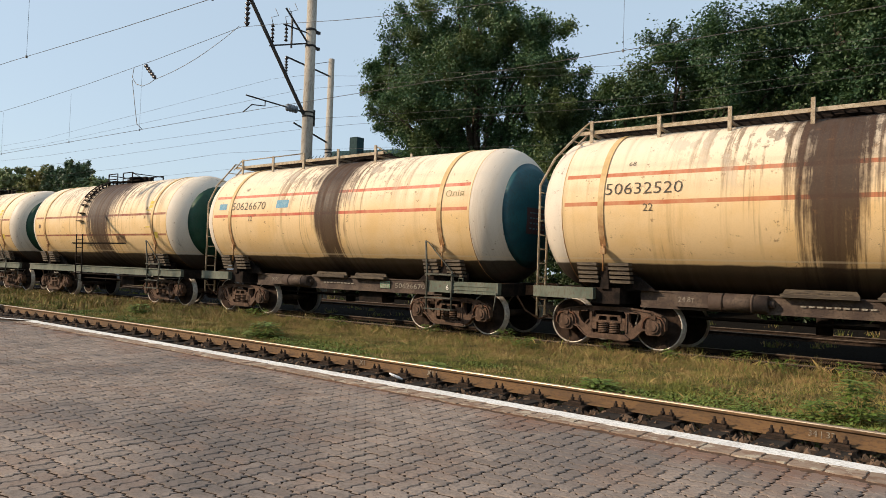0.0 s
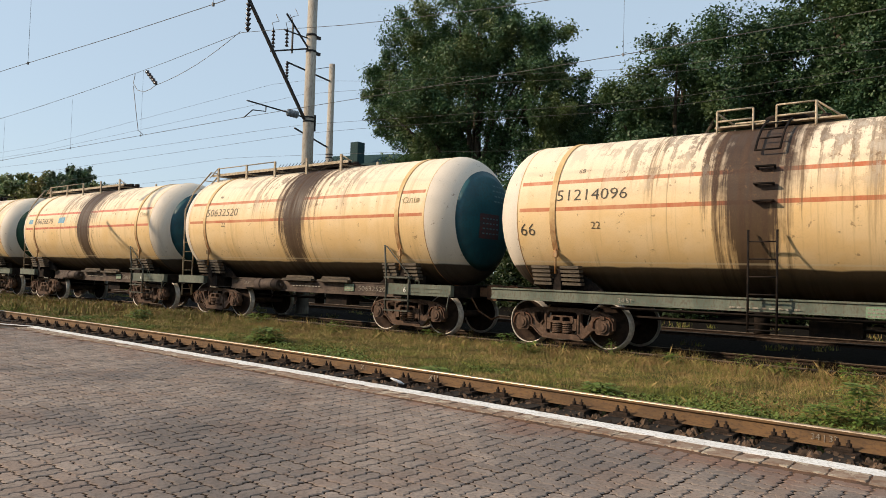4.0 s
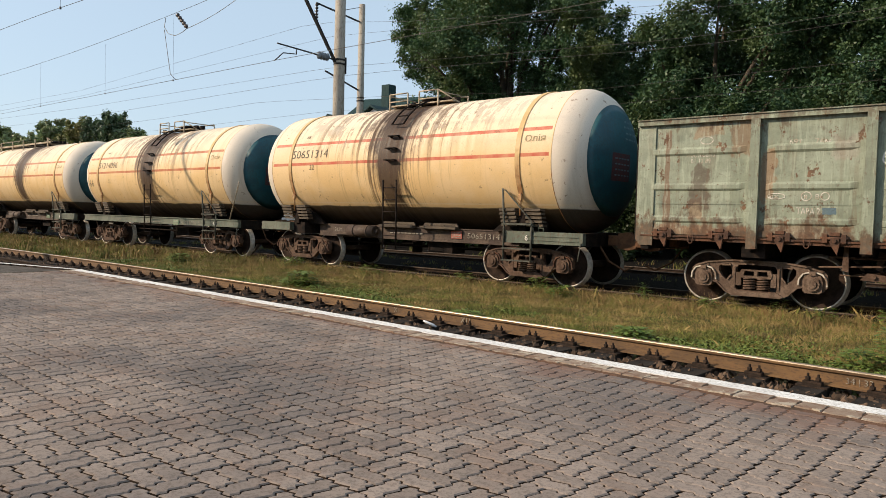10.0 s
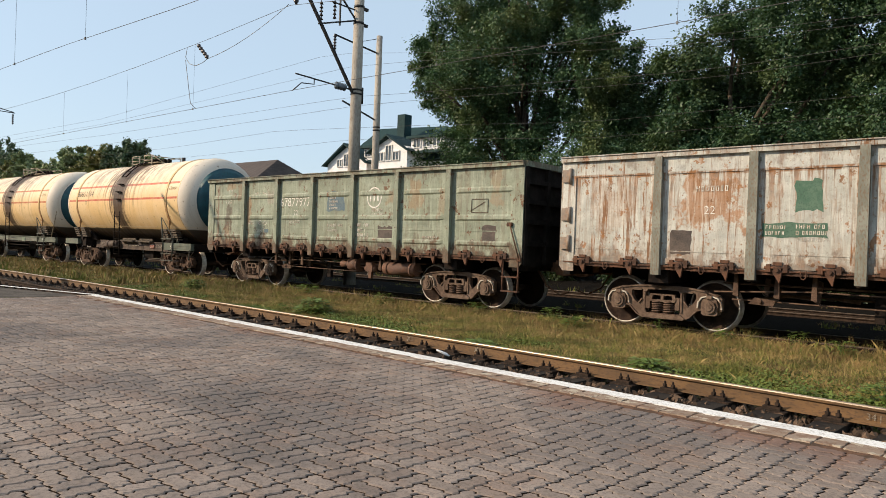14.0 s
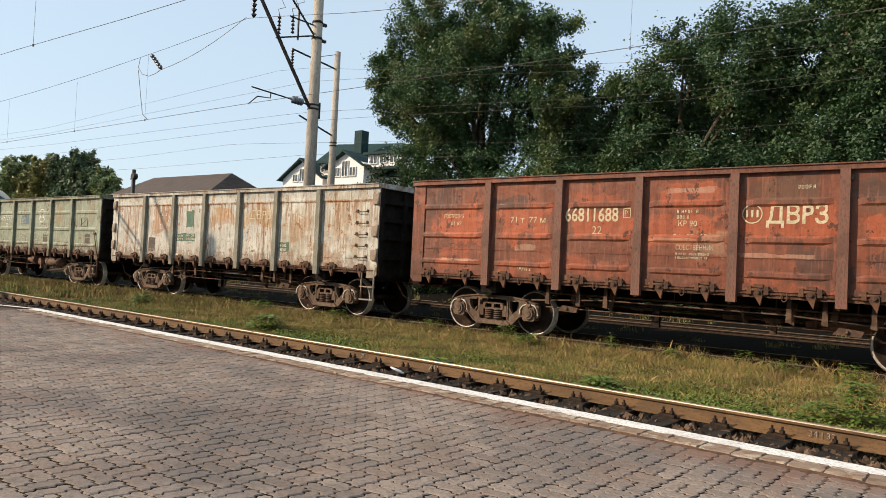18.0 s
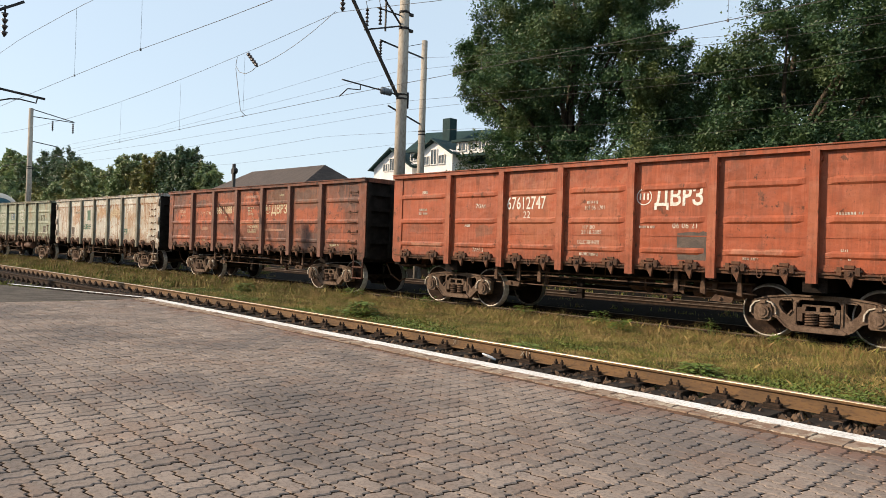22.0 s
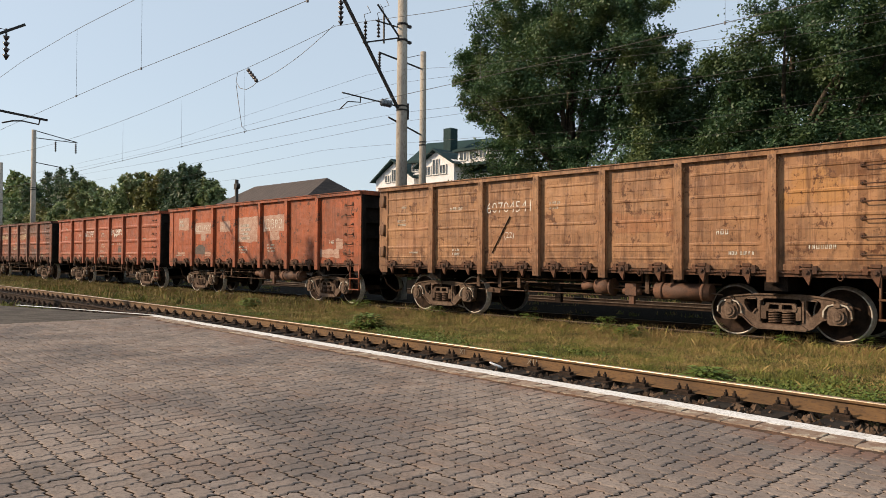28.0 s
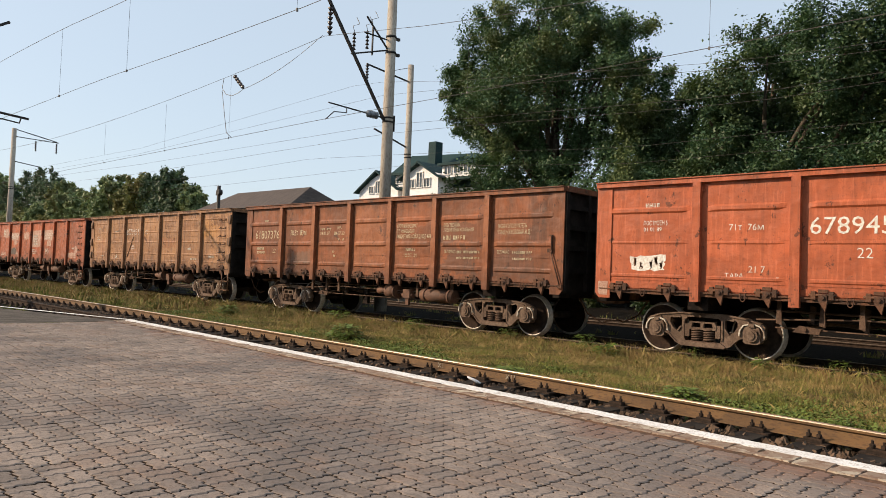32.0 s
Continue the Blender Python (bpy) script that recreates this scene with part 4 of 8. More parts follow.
def long_walk_mesh(bm):
    """Flat posts and a deep toe beam along the top, with a thin hand rail over the first half."""
    y = -0.74
    z0 = TZ + math.sqrt(TR * TR - y * y)
    for x in (-4.55, -3.1, -1.75, -0.35, 1.05):
        for k in (1, -1):
            box(bm, x - 0.035, x + 0.035, k * y - 0.02, k * y + 0.02, z0 - 0.14, TZ + 1.9)
            box(bm, x - 0.05, x + 0.05, k * y - 0.03, k * y + 0.03, z0 - 0.16, z0 - 0.08)
        box(bm, x - 0.03, x + 0.03, y, -y, TZ + 1.6, TZ + 1.64)
    for k in (1, -1):
        beam(bm, (-4.9, k * (y + 0.03), TZ + 1.66), (1.3, k * (y + 0.03), TZ + 1.69), 0.03, 0.075)
        bar(bm, ((-5.0, k * y, TZ + 1.6), (-4.6, k * y, TZ + 1.87), (-1.75, k * y, TZ + 1.89)), 0.017)
    bar(bm, ((1.05, y, TZ + 1.88), (1.35, y + 0.1, TZ + 1.7)), 0.018)


def deck_mesh(bm):
    """Grating of the walkway: bars along it and cross bars."""
    for i in range(13):
        v = -0.66 + 0.11 * i
        box(bm, -4.7, 1.3, v - 0.012, v + 0.012, TZ + 1.645, TZ + 1.675)
    for i in range(31):
        u = -4.7 + 0.2 * i
        box(bm, u - 0.008, u + 0.008, -0.7, 0.7, TZ + 1.65, TZ + 1.668)
    for k in (-1, 1):
        for i in range(20):
            u = -1.7 + 0.15 * i
            beam(bm, (u, k * 0.69, TZ + 1.66), (u + 0.15, k * 0.69, TZ + 1.8), 0.008, 0.012)


def end_ladder_mesh(bm):
    for y in (-1.32, -0.98):
        bar(bm, ((-5.42, y, 0.55), (-5.42, y, 3.3), (-5.15, y + 0.1, 3.85), (-4.6, y + 0.35, TZ + 1.72)), 0.025)
    for i in range(9):
        bar(bm, ((-5.42, -1.32, 0.75 + i * 0.3), (-5.42, -0.98, 0.75 + i * 0.3)), 0.014)
    for f in (0.2, 0.6, 1.0):
        x, z, d = -5.15 + 0.55 * f, 3.85 + (TZ + 1.72 - 3.85) * f, 0.1 + 0.25 * f
        bar(bm, ((x, -1.32 + d, z), (x, -0.98 + d, z)), 0.014)


def side_ladder_mesh(bm):
    """Ladder over the side to the hatch: foot part straight, upper part on the curve of the tank."""
    for x in (-0.1, 0.36):
        bar(bm, ((x, -1.64, 0.6), (x, -1.67, 2.35)), 0.022)
    for i in range(6):
        bar(bm, ((-0.1, -1.65, 0.65 + 0.3 * i), (0.36, -1.65, 0.65 + 0.3 * i)), 0.014)


def tread_mesh(a):
    """One step that stands off the curve of the tank, a degrees up its side."""
    def made(bm):
        r = TR + 0.09
        y, z = -r * math.cos(radians(a)), TZ + r * math.sin(radians(a))
        beam(bm, (-0.02, y, z), (0.3, y, z), 0.12, 0.025)
        for x in (0.0, 0.28):
            beam(bm, (x, y, z), (x, y * 0.92, TZ + (z - TZ) * 0.92), 0.03, 0.03)
    return made


def upper_ladder_mesh(bm):
    r = TR + 0.12
    arc = [(-r * math.cos(radians(a)), TZ + r * math.sin(radians(a))) for a in (34, 44, 54, 64, 74)]
    for x in (-0.06, 0.34):
        bar(bm, [(x, y, z) for y, z in arc], 0.022)
    for y, z in arc:
        bar(bm, ((-0.06, y, z), (0.34, y, z)), 0.016)


def hatch_rail_mesh(bm):
    y = -0.62
    top = TZ + 1.92
    for x in (-0.95, 0.75):
        bar(bm, ((x, y, TZ + 1.3), (x, y, top)), 0.024)
        bar(bm, ((x, 0.62, TZ + 1.3), (x, 0.62, top)), 0.024)
        bar(bm, ((x, y, top - 0.04), (x, 0.62, top - 0.04)), 0.018)
    for z in (top, top - 0.2):
        bar(bm, ((-0.95, y, z), (-0.3, y, z)), 0.018)
        bar(bm, ((0.1, y, z), (0.75, y, z)), 0.018)
        bar(bm, ((-0.95, 0.62, z), (0.75, 0.62, z)), 0.018)
    bar(bm, ((-0.3, y, TZ + 1.34), (-0.3, y, top)), 0.02)
    bar(bm, ((0.1, y, TZ + 1.34), (0.1, y, top)), 0.02)
    bar(bm, ((0.75, y, top), (1.2, y + 0.3, TZ + 1.6)), 0.018)
    box(bm, -1.0, 1.2, -0.6, -0.3, TZ + 1.6, TZ + 1.63)
    box(bm, -1.0, 1.2, 0.3, 0.6, TZ + 1.6, TZ + 1.63)


def tank_wagon(label, x, paint, disc, number="", end_ladder=True, green_frame=False, word="", red=(3.46, 3.53, 2.93, 3.0), redmat=None, discmat_label="", group="tank wagons of the train"):
    w = thing("tank_wagon", label, "freight wagon", group)
    w["start"] = x
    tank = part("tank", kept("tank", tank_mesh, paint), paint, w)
    for u in (-4.74, 4.74):
        seam = part("weld_seam", kept("seam", seam_mesh, paint), STRAP, tank)
        seam.location.x = u
    for k in (-1, 1):
        part("end_disc", kept("disc%d" % k, end_disc_mesh(k, 1.3), disc), disc, tank, discmat_label)
    if number:
        part("warning_square", kept("warning_square", on_dish([(-0.55, 0.25, -0.45, 0.15)], 0.012), PLATE_DULL), PLATE_DULL, tank, "faded red square on the end")
        rows = [(0.02 + 0.16 * j + 0.05 * (i % 2), 0.14 + 0.16 * j + 0.05 * (i % 2), 0.46 + 0.13 * i, 0.50 + 0.13 * i) for i in range(4) for j in range(5)]
        for i in range(4):
            part("marking", kept("dish_row%d" % i, on_dish(rows[5 * i:5 * i + 5], 0.012), CHALK), CHALK, tank)
        rows = [(-0.45 + 0.14 * j, -0.36 + 0.14 * j, 0.02 - 0.12 * i, 0.05 - 0.12 * i) for i in range(4) for j in range(5)]
        for i in range(4):
            part("marking", kept("square_row%d" % i, on_dish(rows[5 * i:5 * i + 5], 0.018), CHALK), CHALK, tank)
    for u in (-3.9, 3.9):
        ob = part("strap", kept("strap", strap_mesh, STRAP), STRAP, w)
        ob.location.x = u
        for tag, wrap in (("", lambda f: f), ("_far", mirrored)):
            part("bolt", kept("strap_bolt" + tag, wrap(strap_bolt_mesh), STRAP), STRAP, ob)
        ob = part("saddle", kept("bearer", bearer_mesh, SOOT), SOOT, w)
        ob.location.x = u
        ob.scale.x = 1 if u < 0 else -1
        part("bearer", kept("bearer_far", mirrored(bearer_mesh), SOOT), SOOT, ob)
        for name, make in (("bracket", bracket_mesh), ("wing_plate", wing_mesh)):
            part(name, kept(name, make, SOOT), SOOT, ob)
            part(name, kept(name + "_far", mirrored(make), SOOT), SOOT, ob)
        for y in (-1.33, 1.33):
            for i in range(5):
                for v in (-0.33, 0.33):
                    b = part("block", kept("block", block_mesh, TIMBER), TIMBER, ob)
                    b.location = (v * (1 if v * 1 > 0 else 1), y + (0.03 * i if y < 0 else -0.03 * i) - 0.07 * (1 if y < 0 else -1), 1.66 - i * 0.085)
    for far in (False, True):
        wrap = mirrored if far else (lambda f: f)
        tag = "_far" if far else ""
        if green_frame:
            part("side_sill", kept("long_sill" + tag, wrap(long_sill_mesh), GREENBEAM), GREENBEAM, w, "grey-green steel side sill")
        else:
            part("side_sill", kept("tank_sill" + tag, wrap(tank_sill_mesh), BROWNBEAM), BROWNBEAM, w)
            part("end_sill", kept("end_sill" + tag, wrap(end_sill_mesh), GREENBEAM), GREENBEAM, w, "grey-green end sill")
            part("end_sill", kept("short_sill" + tag, wrap(short_sill_mesh), GREENBEAM), GREENBEAM, w, "grey-green end sill")
    if not green_frame:
        part("timber_rack", kept("rack", rack_mesh, TIMBER), TIMBER, w)
        part("air_reservoir", kept("reservoir", reservoir_mesh, BROWNBEAM), BROWNBEAM, w)
    if number:
        y = -1.476 if green_frame else -1.004
        words(number, 0.13, FAINT, w, (2.12, y, 0.96), width=0.95, thin=0.0)
        words("22", 0.12, FAINT, w, (3.18, y, 0.96), thin=0.0)
        words({"50632520": "24.8т", "50651314": "24.3т"}.get(number, "24.5т"), 0.1, FAINT, w, (-2.52, -1.104 if not green_frame else y, 0.99), thin=0.0)
        plate = bmesh.new()
        box(plate, 1.62, 1.95, y - 0.006, y, 0.94, 1.12)
        plate = part("plate", plate, PLATE_RED if number == "50651314" else PLATE_GREEN, w)
        for i in range(3):
            marks = bmesh.new()
            for j in range(5):
                box(marks, 1.645 + j * 0.058, 1.69 + j * 0.058, y - 0.009, y - 0.006, 0.955 + i * 0.055, 0.985 + i * 0.055)
            part("marking", marks, FAINT, plate)
        words("6", 0.13, WHITING, w, (4.05, -1.458, 0.99), thin=0.0)
        small_marks = bmesh.new()
        for i in range(9):
            box(small_marks, -0.45 + i * 0.13, -0.36 + i * 0.13, y - 0.004, y, 1.0, 1.03)
        part("marking", small_marks, FAINT, w)
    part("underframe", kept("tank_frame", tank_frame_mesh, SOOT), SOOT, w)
    part("brake_platform", kept("stand", brake_stand_mesh, STAND), STAND, w)
    part("hand_rail", kept("hand_rail", hand_rail_mesh, STAND), STAND, w)
    part("shunter_grip", kept("shunter_grip", shunter_grip_mesh, STAND), STAND, w)
    part("hatch", kept("hatch", hatch_mesh, SOOT), SOOT, w)
    if green_frame and number:
        pole_bm = bmesh.new()
        bar(pole_bm, ((4.95, -1.42, 1.2), (5.4, -1.42, 2.3), (5.42, -1.42, 2.4)), 0.02)
        part("leaning_bar", pole_bm, RAILING, w)
    if end_ladder:
        part("walkway", kept("walkway", long_walk_mesh, RAILING), RAILING, w, "faded cream walkway rail on flat posts")
        part("walkway_deck", kept("deck", deck_mesh, SOOT), SOOT, w, "dark oily grating")
        part("ladder", kept("end_ladder", end_ladder_mesh, RAILING), RAILING, w)
    else:
        part("hatch_rail", kept("hatch_rail", hatch_rail_mesh, RAILING), RAILING if number else SOOT, w)
        aside = 0.0 if number else -1.0
        part("ladder", kept("side_ladder", side_ladder_mesh, SOOT), SOOT, w, "oily steel ladder over the side").location.x = aside
        part("upper_ladder", kept("upper_ladder", upper_ladder_mesh, SOOT), SOOT, w).location.x = aside
        for a in (2, 12, 23):
            part("step_tread", kept("tread%d" % a, tread_mesh(a), SOOT), SOOT, w).location.x = aside
    drum = (TZ, TR + 0.006)
    if number == "50626670":
        for lo, hi, x0, x1 in ((3.02, 3.24, -1.85, -1.35), (3.02, 3.2, -4.45, -4.1)):
            part("paint_patch", kept("blue%.2f" % x0, red_line_mesh(lo, hi, x0, x1), BLUESPOT), BLUESPOT, tank, "faded blue paint patch")
    if number == "51214096":
        words("66", 0.27, BLACKING, w, (-4.66, -TR - 0.008, 2.3), round_axis=drum)
    if not number:
        for lo, hi, x0, x1 in ((2.55, 3.15, 3.5, 3.78), (3.2, 3.45, 3.6, 3.8), (2.2, 2.4, 4.0, 4.2)):
            part("paint_patch", kept("yellow%.2f" % lo, red_line_mesh(lo, hi, x0, x1), YELLOWSPOT), YELLOWSPOT, tank, "bright yellow paint patch")
        for lo, hi, x0, x1 in ((2.05, 2.3, 1.5, 2.1), (3.15, 3.25, 3.45, 3.55), (2.85, 2.95, 3.4, 3.5), (2.6, 2.75, -4.4, -4.2)):
            part("paint_patch", kept("dark%.2f" % lo, red_line_mesh(lo, hi, x0, x1), DARKMARK), DARKMARK, tank, "dark paint mark")
        for i in range(11):
            part("step_tread", kept("rung_step%d" % i, tread_mesh(30 + 5 * i), SOOT), SOOT, w).location.x = aside
        part("lower_skirt", kept("lower_skirt", red_line_mesh(2.0, 2.05, -1.9, 2.0), SOOT), SOOT, tank, "dark ridge along the lower side")
    if number:
        words(number, 0.24, BLACKING, w, (-3.82, -TR - 0.008, 3.0), width=1.5, round_axis=drum)
        words("22", 0.15, BLACKING, w, (-3.05, -TR - 0.008, 2.42 if number == "51214096" else 2.67), round_axis=drum)
    if number:
        words("68", 0.11, BLACKING, w, (-3.42, -TR - 0.008, 3.6), round_axis=drum)
    if word:
        words(word, 0.15, OLIVE, w, (4.06, -TR - 0.008, 3.12), width=0.5, round_axis=drum)
    for u in (-3.9, 3.9):
        bogie(w, u, IRON)
    ends(w, 6.01)
    return w
# ---- the train ----
TEAL = speckled("dark_teal_paint", (0.01, 0.062, 0.082), (0.014, 0.082, 0.102), 2, 0.5, c=(0.02, 0.05, 0.055))
BOTTLE = speckled("dark_green_paint", (0.008, 0.05, 0.026), (0.012, 0.065, 0.035), 2, 0.55, c=(0.03, 0.06, 0.04))
CREAM = (0.74, 0.53, 0.285)
TANKS = []
for start, num, seed, stain, disc, wide, kind in (
        (-35.80, "", 1.0, (0.3, 0.7), BOTTLE, 1.0, "old"),
        (-23.80, "", 2.0, (0.3, 0.95), BOTTLE, 1.0, "old"),
        (-11.78, "50626670", 3.0, (0.15, 0.54), TEAL, 1.2, "walk"),
        (0.0, "50632520", 4.3, (0.1, 0.52), TEAL, 1.2, "walk"),
        (12.02, "51214096", 5.2, (-0.1, 0.62), TEAL, 1.3, "side"),
        (24.15, "50651314", 6.6, (0.0, 0.62), TEAL, 1.4, "side")):
    TANKS.append(tank_wagon(
        {"old": "cream yellow tank wagon with dark green ends and oil stains",
         "walk": "cream yellow tank wagon with red lines, top walkway, teal ends",
         "side": "cream yellow tank wagon with red lines and oily side ladder"}[kind],
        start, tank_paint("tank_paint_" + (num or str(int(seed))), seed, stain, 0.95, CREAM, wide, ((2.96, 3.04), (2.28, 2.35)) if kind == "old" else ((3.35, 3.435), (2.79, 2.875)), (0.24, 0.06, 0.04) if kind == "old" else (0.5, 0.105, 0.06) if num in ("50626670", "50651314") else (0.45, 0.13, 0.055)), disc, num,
        end_ladder=kind == "walk", green_frame=num == "51214096" or kind == "old", word="" if kind == "old" else "Олія"))

GONDOLAS = []
RUSTY, FRESH, DUSK = (0.34, 0.15, 0.05), (0.37, 0.09, 0.037), (0.07, 0.042, 0.034)
for start, num, label, paint, post, opts in (
        (37.24, "67877977", "sage green open wagon with rust flecks and white lettering",
         wagon_paint("sage_paint", (0.235, 0.265, 0.194), (0.29, 0.322, 0.242), (0.2, 0.09, 0.04), 1.0, 0.3, 0.85, chip=0.36, fields=(
             (-5.2, 1.3, 0.95, 0.14, (0.24, 0.12, 0.06), 0.7), (-3.45, 1.3, 0.85, 0.16, (0.24, 0.13, 0.07), 0.55), (-4.62, 2.95, 0.25, 0.3, (0.2, 0.1, 0.05), 0.6), (-4.16, 2.35, 0.16, 0.5, (0.26, 0.13, 0.06), 0.6), (-5.9, 2.3, 0.06, 1.0, (0.16, 0.075, 0.04), 0.7), (-5.35, 1.75, 0.12, 0.2, (0.26, 0.15, 0.08), 0.6), (-2.95, 2.75, 0.18, 0.25, (0.33, 0.3, 0.24), 0.6),
             (3.2, 2.75, 0.22, 0.35, (0.3, 0.17, 0.08), 0.5), (2.4, 2.7, 0.25, 0.2, (0.28, 0.17, 0.09), 0.5), (5.7, 2.9, 0.16, 0.4, (0.28, 0.17, 0.09), 0.45), (-5.3, 2.1, 0.2, 0.35, (0.08, 0.05, 0.035), 0.7), (-5.1, 3.15, 0.3, 0.12, (0.28, 0.14, 0.06), 0.5), (4.1, 2.6, 0.14, 0.4, (0.28, 0.17, 0.09), 0.4))), None, dict(rungs=0, hung=-1.2)),
        (51.17, "", "whitish open wagon streaked all over with rust",
         wagon_paint("whitish_paint", (0.53, 0.53, 0.48), (0.46, 0.46, 0.41), (0.36, 0.16, 0.055), 2.0, 0.14, 0.6, chip=0.3, seam=2.97, drips=(0.3, 0.13, 0.042), fields=(
             (-3.35, 2.45, 0.5, 0.45, RUSTY, 0.75), (0.1, 2.62, 0.5, 0.25, RUSTY, 0.5), (1.75, 2.6, 0.6, 0.22, RUSTY, 0.22), (3.5, 2.2, 0.4, 0.4, RUSTY, 0.5), (5.1, 2.4, 0.25, 0.5, RUSTY, 0.25), (-5.3, 2.4, 0.4, 0.5, RUSTY, 0.25), (4.6, 1.5, 0.5, 0.3, RUSTY, 0.4), (5.3, 2.4, 0.8, 0.9, (0.33, 0.22, 0.11), 0.4), (3.4, 2.2, 0.8, 0.9, (0.34, 0.25, 0.14), 0.35), (1.7, 2.6, 0.7, 0.3, (0.42, 0.27, 0.09), 0.5), (0.0, 2.7, 0.6, 0.2, (0.42, 0.24, 0.08), 0.5))),
         speckled("grey_green_post_paint", (0.24, 0.245, 0.2), (0.17, 0.17, 0.135), 4, 0.75, c=(0.16, 0.08, 0.04), stretch=(1, 1, 0.4)), dict(doors=True, rungs=5, style="flat")),
        (65.24, "66811688", "dark brick-red open wagon with orange patches and pale lettering",
         wagon_paint("brick_red_paint", (0.16, 0.058, 0.034), (0.225, 0.07, 0.036), (0.1, 0.04, 0.027), 3.0, 0.42, 0.45, chip=0.5, fields=(
             (-5.2, 1.42, 0.8, 0.2, FRESH, 0.7), (-3.4, 1.42, 0.8, 0.18, FRESH, 0.55), (-1.7, 1.5, 0.7, 0.25, FRESH, 0.45), (1.7, 1.35, 0.8, 0.12, FRESH, 0.6), (0.0, 2.85, 0.65, 0.2, FRESH, 0.6), (1.75, 2.95, 0.7, 0.25, (0.13, 0.07, 0.042), 0.7), (3.5, 2.9, 0.8, 0.3, (0.14, 0.075, 0.045), 0.6), (4.2, 2.3, 0.14, 0.8, DUSK, 0.5),
             (-5.2, 2.4, 0.55, 0.4, FRESH, 0.95), (-5.2, 1.75, 0.5, 0.12, FRESH, 0.6), (-3.4, 2.4, 0.65, 0.35, FRESH, 0.9), (-1.7, 2.42, 0.6, 0.3, FRESH, 0.75), (-1.7, 2.9, 0.5, 0.1, FRESH, 0.5), (0.0, 3.05, 0.45, 0.12, FRESH, 0.8), (0.0, 2.3, 0.75, 0.3, FRESH, 0.8), (1.72, 2.5, 0.75, 0.3, FRESH, 0.75),
             (3.4, 2.35, 0.55, 0.2, FRESH, 0.7), (3.75, 1.9, 0.18, 0.16, FRESH, 0.9), (5.0, 2.3, 0.5, 0.4, FRESH, 0.65), (5.2, 1.65, 0.5, 0.15, FRESH, 0.5), (-3.9, 2.85, 0.5, 0.14, DUSK, 0.8), (2.2, 1.7, 0.5, 0.35, DUSK, 0.7), (0.5, 2.05, 0.3, 0.25, (0.3, 0.2, 0.13), 0.5), (3.2, 2.95, 0.6, 0.2, DUSK, 0.6), (3.6, 1.6, 0.7, 0.3, DUSK, 0.7), (5.6, 2.9, 0.5, 0.4, DUSK, 0.7), (-5.6, 2.9, 0.6, 0.3, DUSK, 0.6), (1.6, 1.86, 0.6, 0.035, (0.48, 0.27, 0.18), 0.6), (0.05, 3.02, 0.4, 0.05, (0.48, 0.33, 0.24), 0.5), (-0.1, 2.1, 0.5, 0.04, (0.46, 0.26, 0.17), 0.5), (-3.3, 1.9, 0.2, 0.06, (0.46, 0.3, 0.2), 0.5), (-5.2, 1.58, 0.45, 0.03, (0.5, 0.3, 0.2), 0.5))),
         speckled("brown_red_post_paint", (0.12, 0.056, 0.04), (0.165, 0.075, 0.052), 4, 0.7, c=(0.06, 0.035, 0.025), stretch=(1, 1, 0.4)), dict()),
        (79.42, "67612747", "orange-red open wagon with white lettering",
         wagon_paint("orange_red_paint", (0.356, 0.0873, 0.0378), (0.31, 0.0805, 0.0369), (0.17, 0.06, 0.03), 4.0, 0.25, 0.35, chip=0.2, fields=(
             (-1.7, 2.4, 0.7, 0.8, (0.36, 0.13, 0.065), 0.5), (0.0, 2.2, 0.6, 0.7, (0.36, 0.13, 0.07), 0.5), (5.2, 2.2, 0.6, 0.5, (0.36, 0.12, 0.06), 0.4), (-5.4, 1.95, 0.45, 0.12, (0.15, 0.07, 0.045), 0.5), (-5.1, 2.75, 0.3, 0.1, (0.2, 0.1, 0.06), 0.4), (-3.1, 1.9, 0.3, 0.14, (0.15, 0.08, 0.05), 0.5), (-5.2, 1.5, 0.5, 0.06, (0.5, 0.3, 0.2), 0.4), (3.9, 2.15, 0.08, 0.25, (0.14, 0.07, 0.05), 0.5), (3.3, 1.55, 0.5, 0.05, (0.5, 0.27, 0.18), 0.4))), None, dict()),
        (93.45, "68237900", "orange-red open wagon with pale repainted patches",
         wagon_paint("red_lead_paint", (0.4, 0.1, 0.036), (0.335, 0.085, 0.033), (0.12, 0.055, 0.033), 5.0, 0.35, 0.4, chip=0.7, fields=((5.3, 2.4, 0.8, 0.8, (0.2, 0.07, 0.035), 0.55), (3.4, 2.3, 0.8, 0.8, (0.22, 0.075, 0.036), 0.45), (1.7, 1.7, 0.7, 0.4, (0.16, 0.07, 0.045), 0.5), (-3.4, 1.7, 0.5, 0.3, (0.13, 0.07, 0.05), 0.5))), None, dict(style="plain", hung=-1.2)),
        (107.26, "60704541", "tan brown open wagon with dents, scratches and rust",
         wagon_paint("tan_paint", (0.385, 0.2, 0.094), (0.31, 0.157, 0.077), (0.16, 0.062, 0.026), 6.0, 0.75, 0.55, chip=0.75, fields=((5.0, 2.7, 0.6, 0.35, (0.42, 0.2, 0.06), 0.7), (5.6, 2.95, 0.5, 0.18, (0.16, 0.07, 0.03), 0.8), (3.4, 2.9, 0.7, 0.15, (0.2, 0.09, 0.04), 0.6), (1.7, 2.15, 0.6, 0.2, (0.3, 0.12, 0.05), 0.6), (-1.7, 1.75, 0.6, 0.3, (0.3, 0.14, 0.07), 0.5), (-5.2, 1.9, 0.5, 0.4, (0.36, 0.17, 0.09), 0.5))), None, dict(doors=True, style="planked", hung=-1.2)),
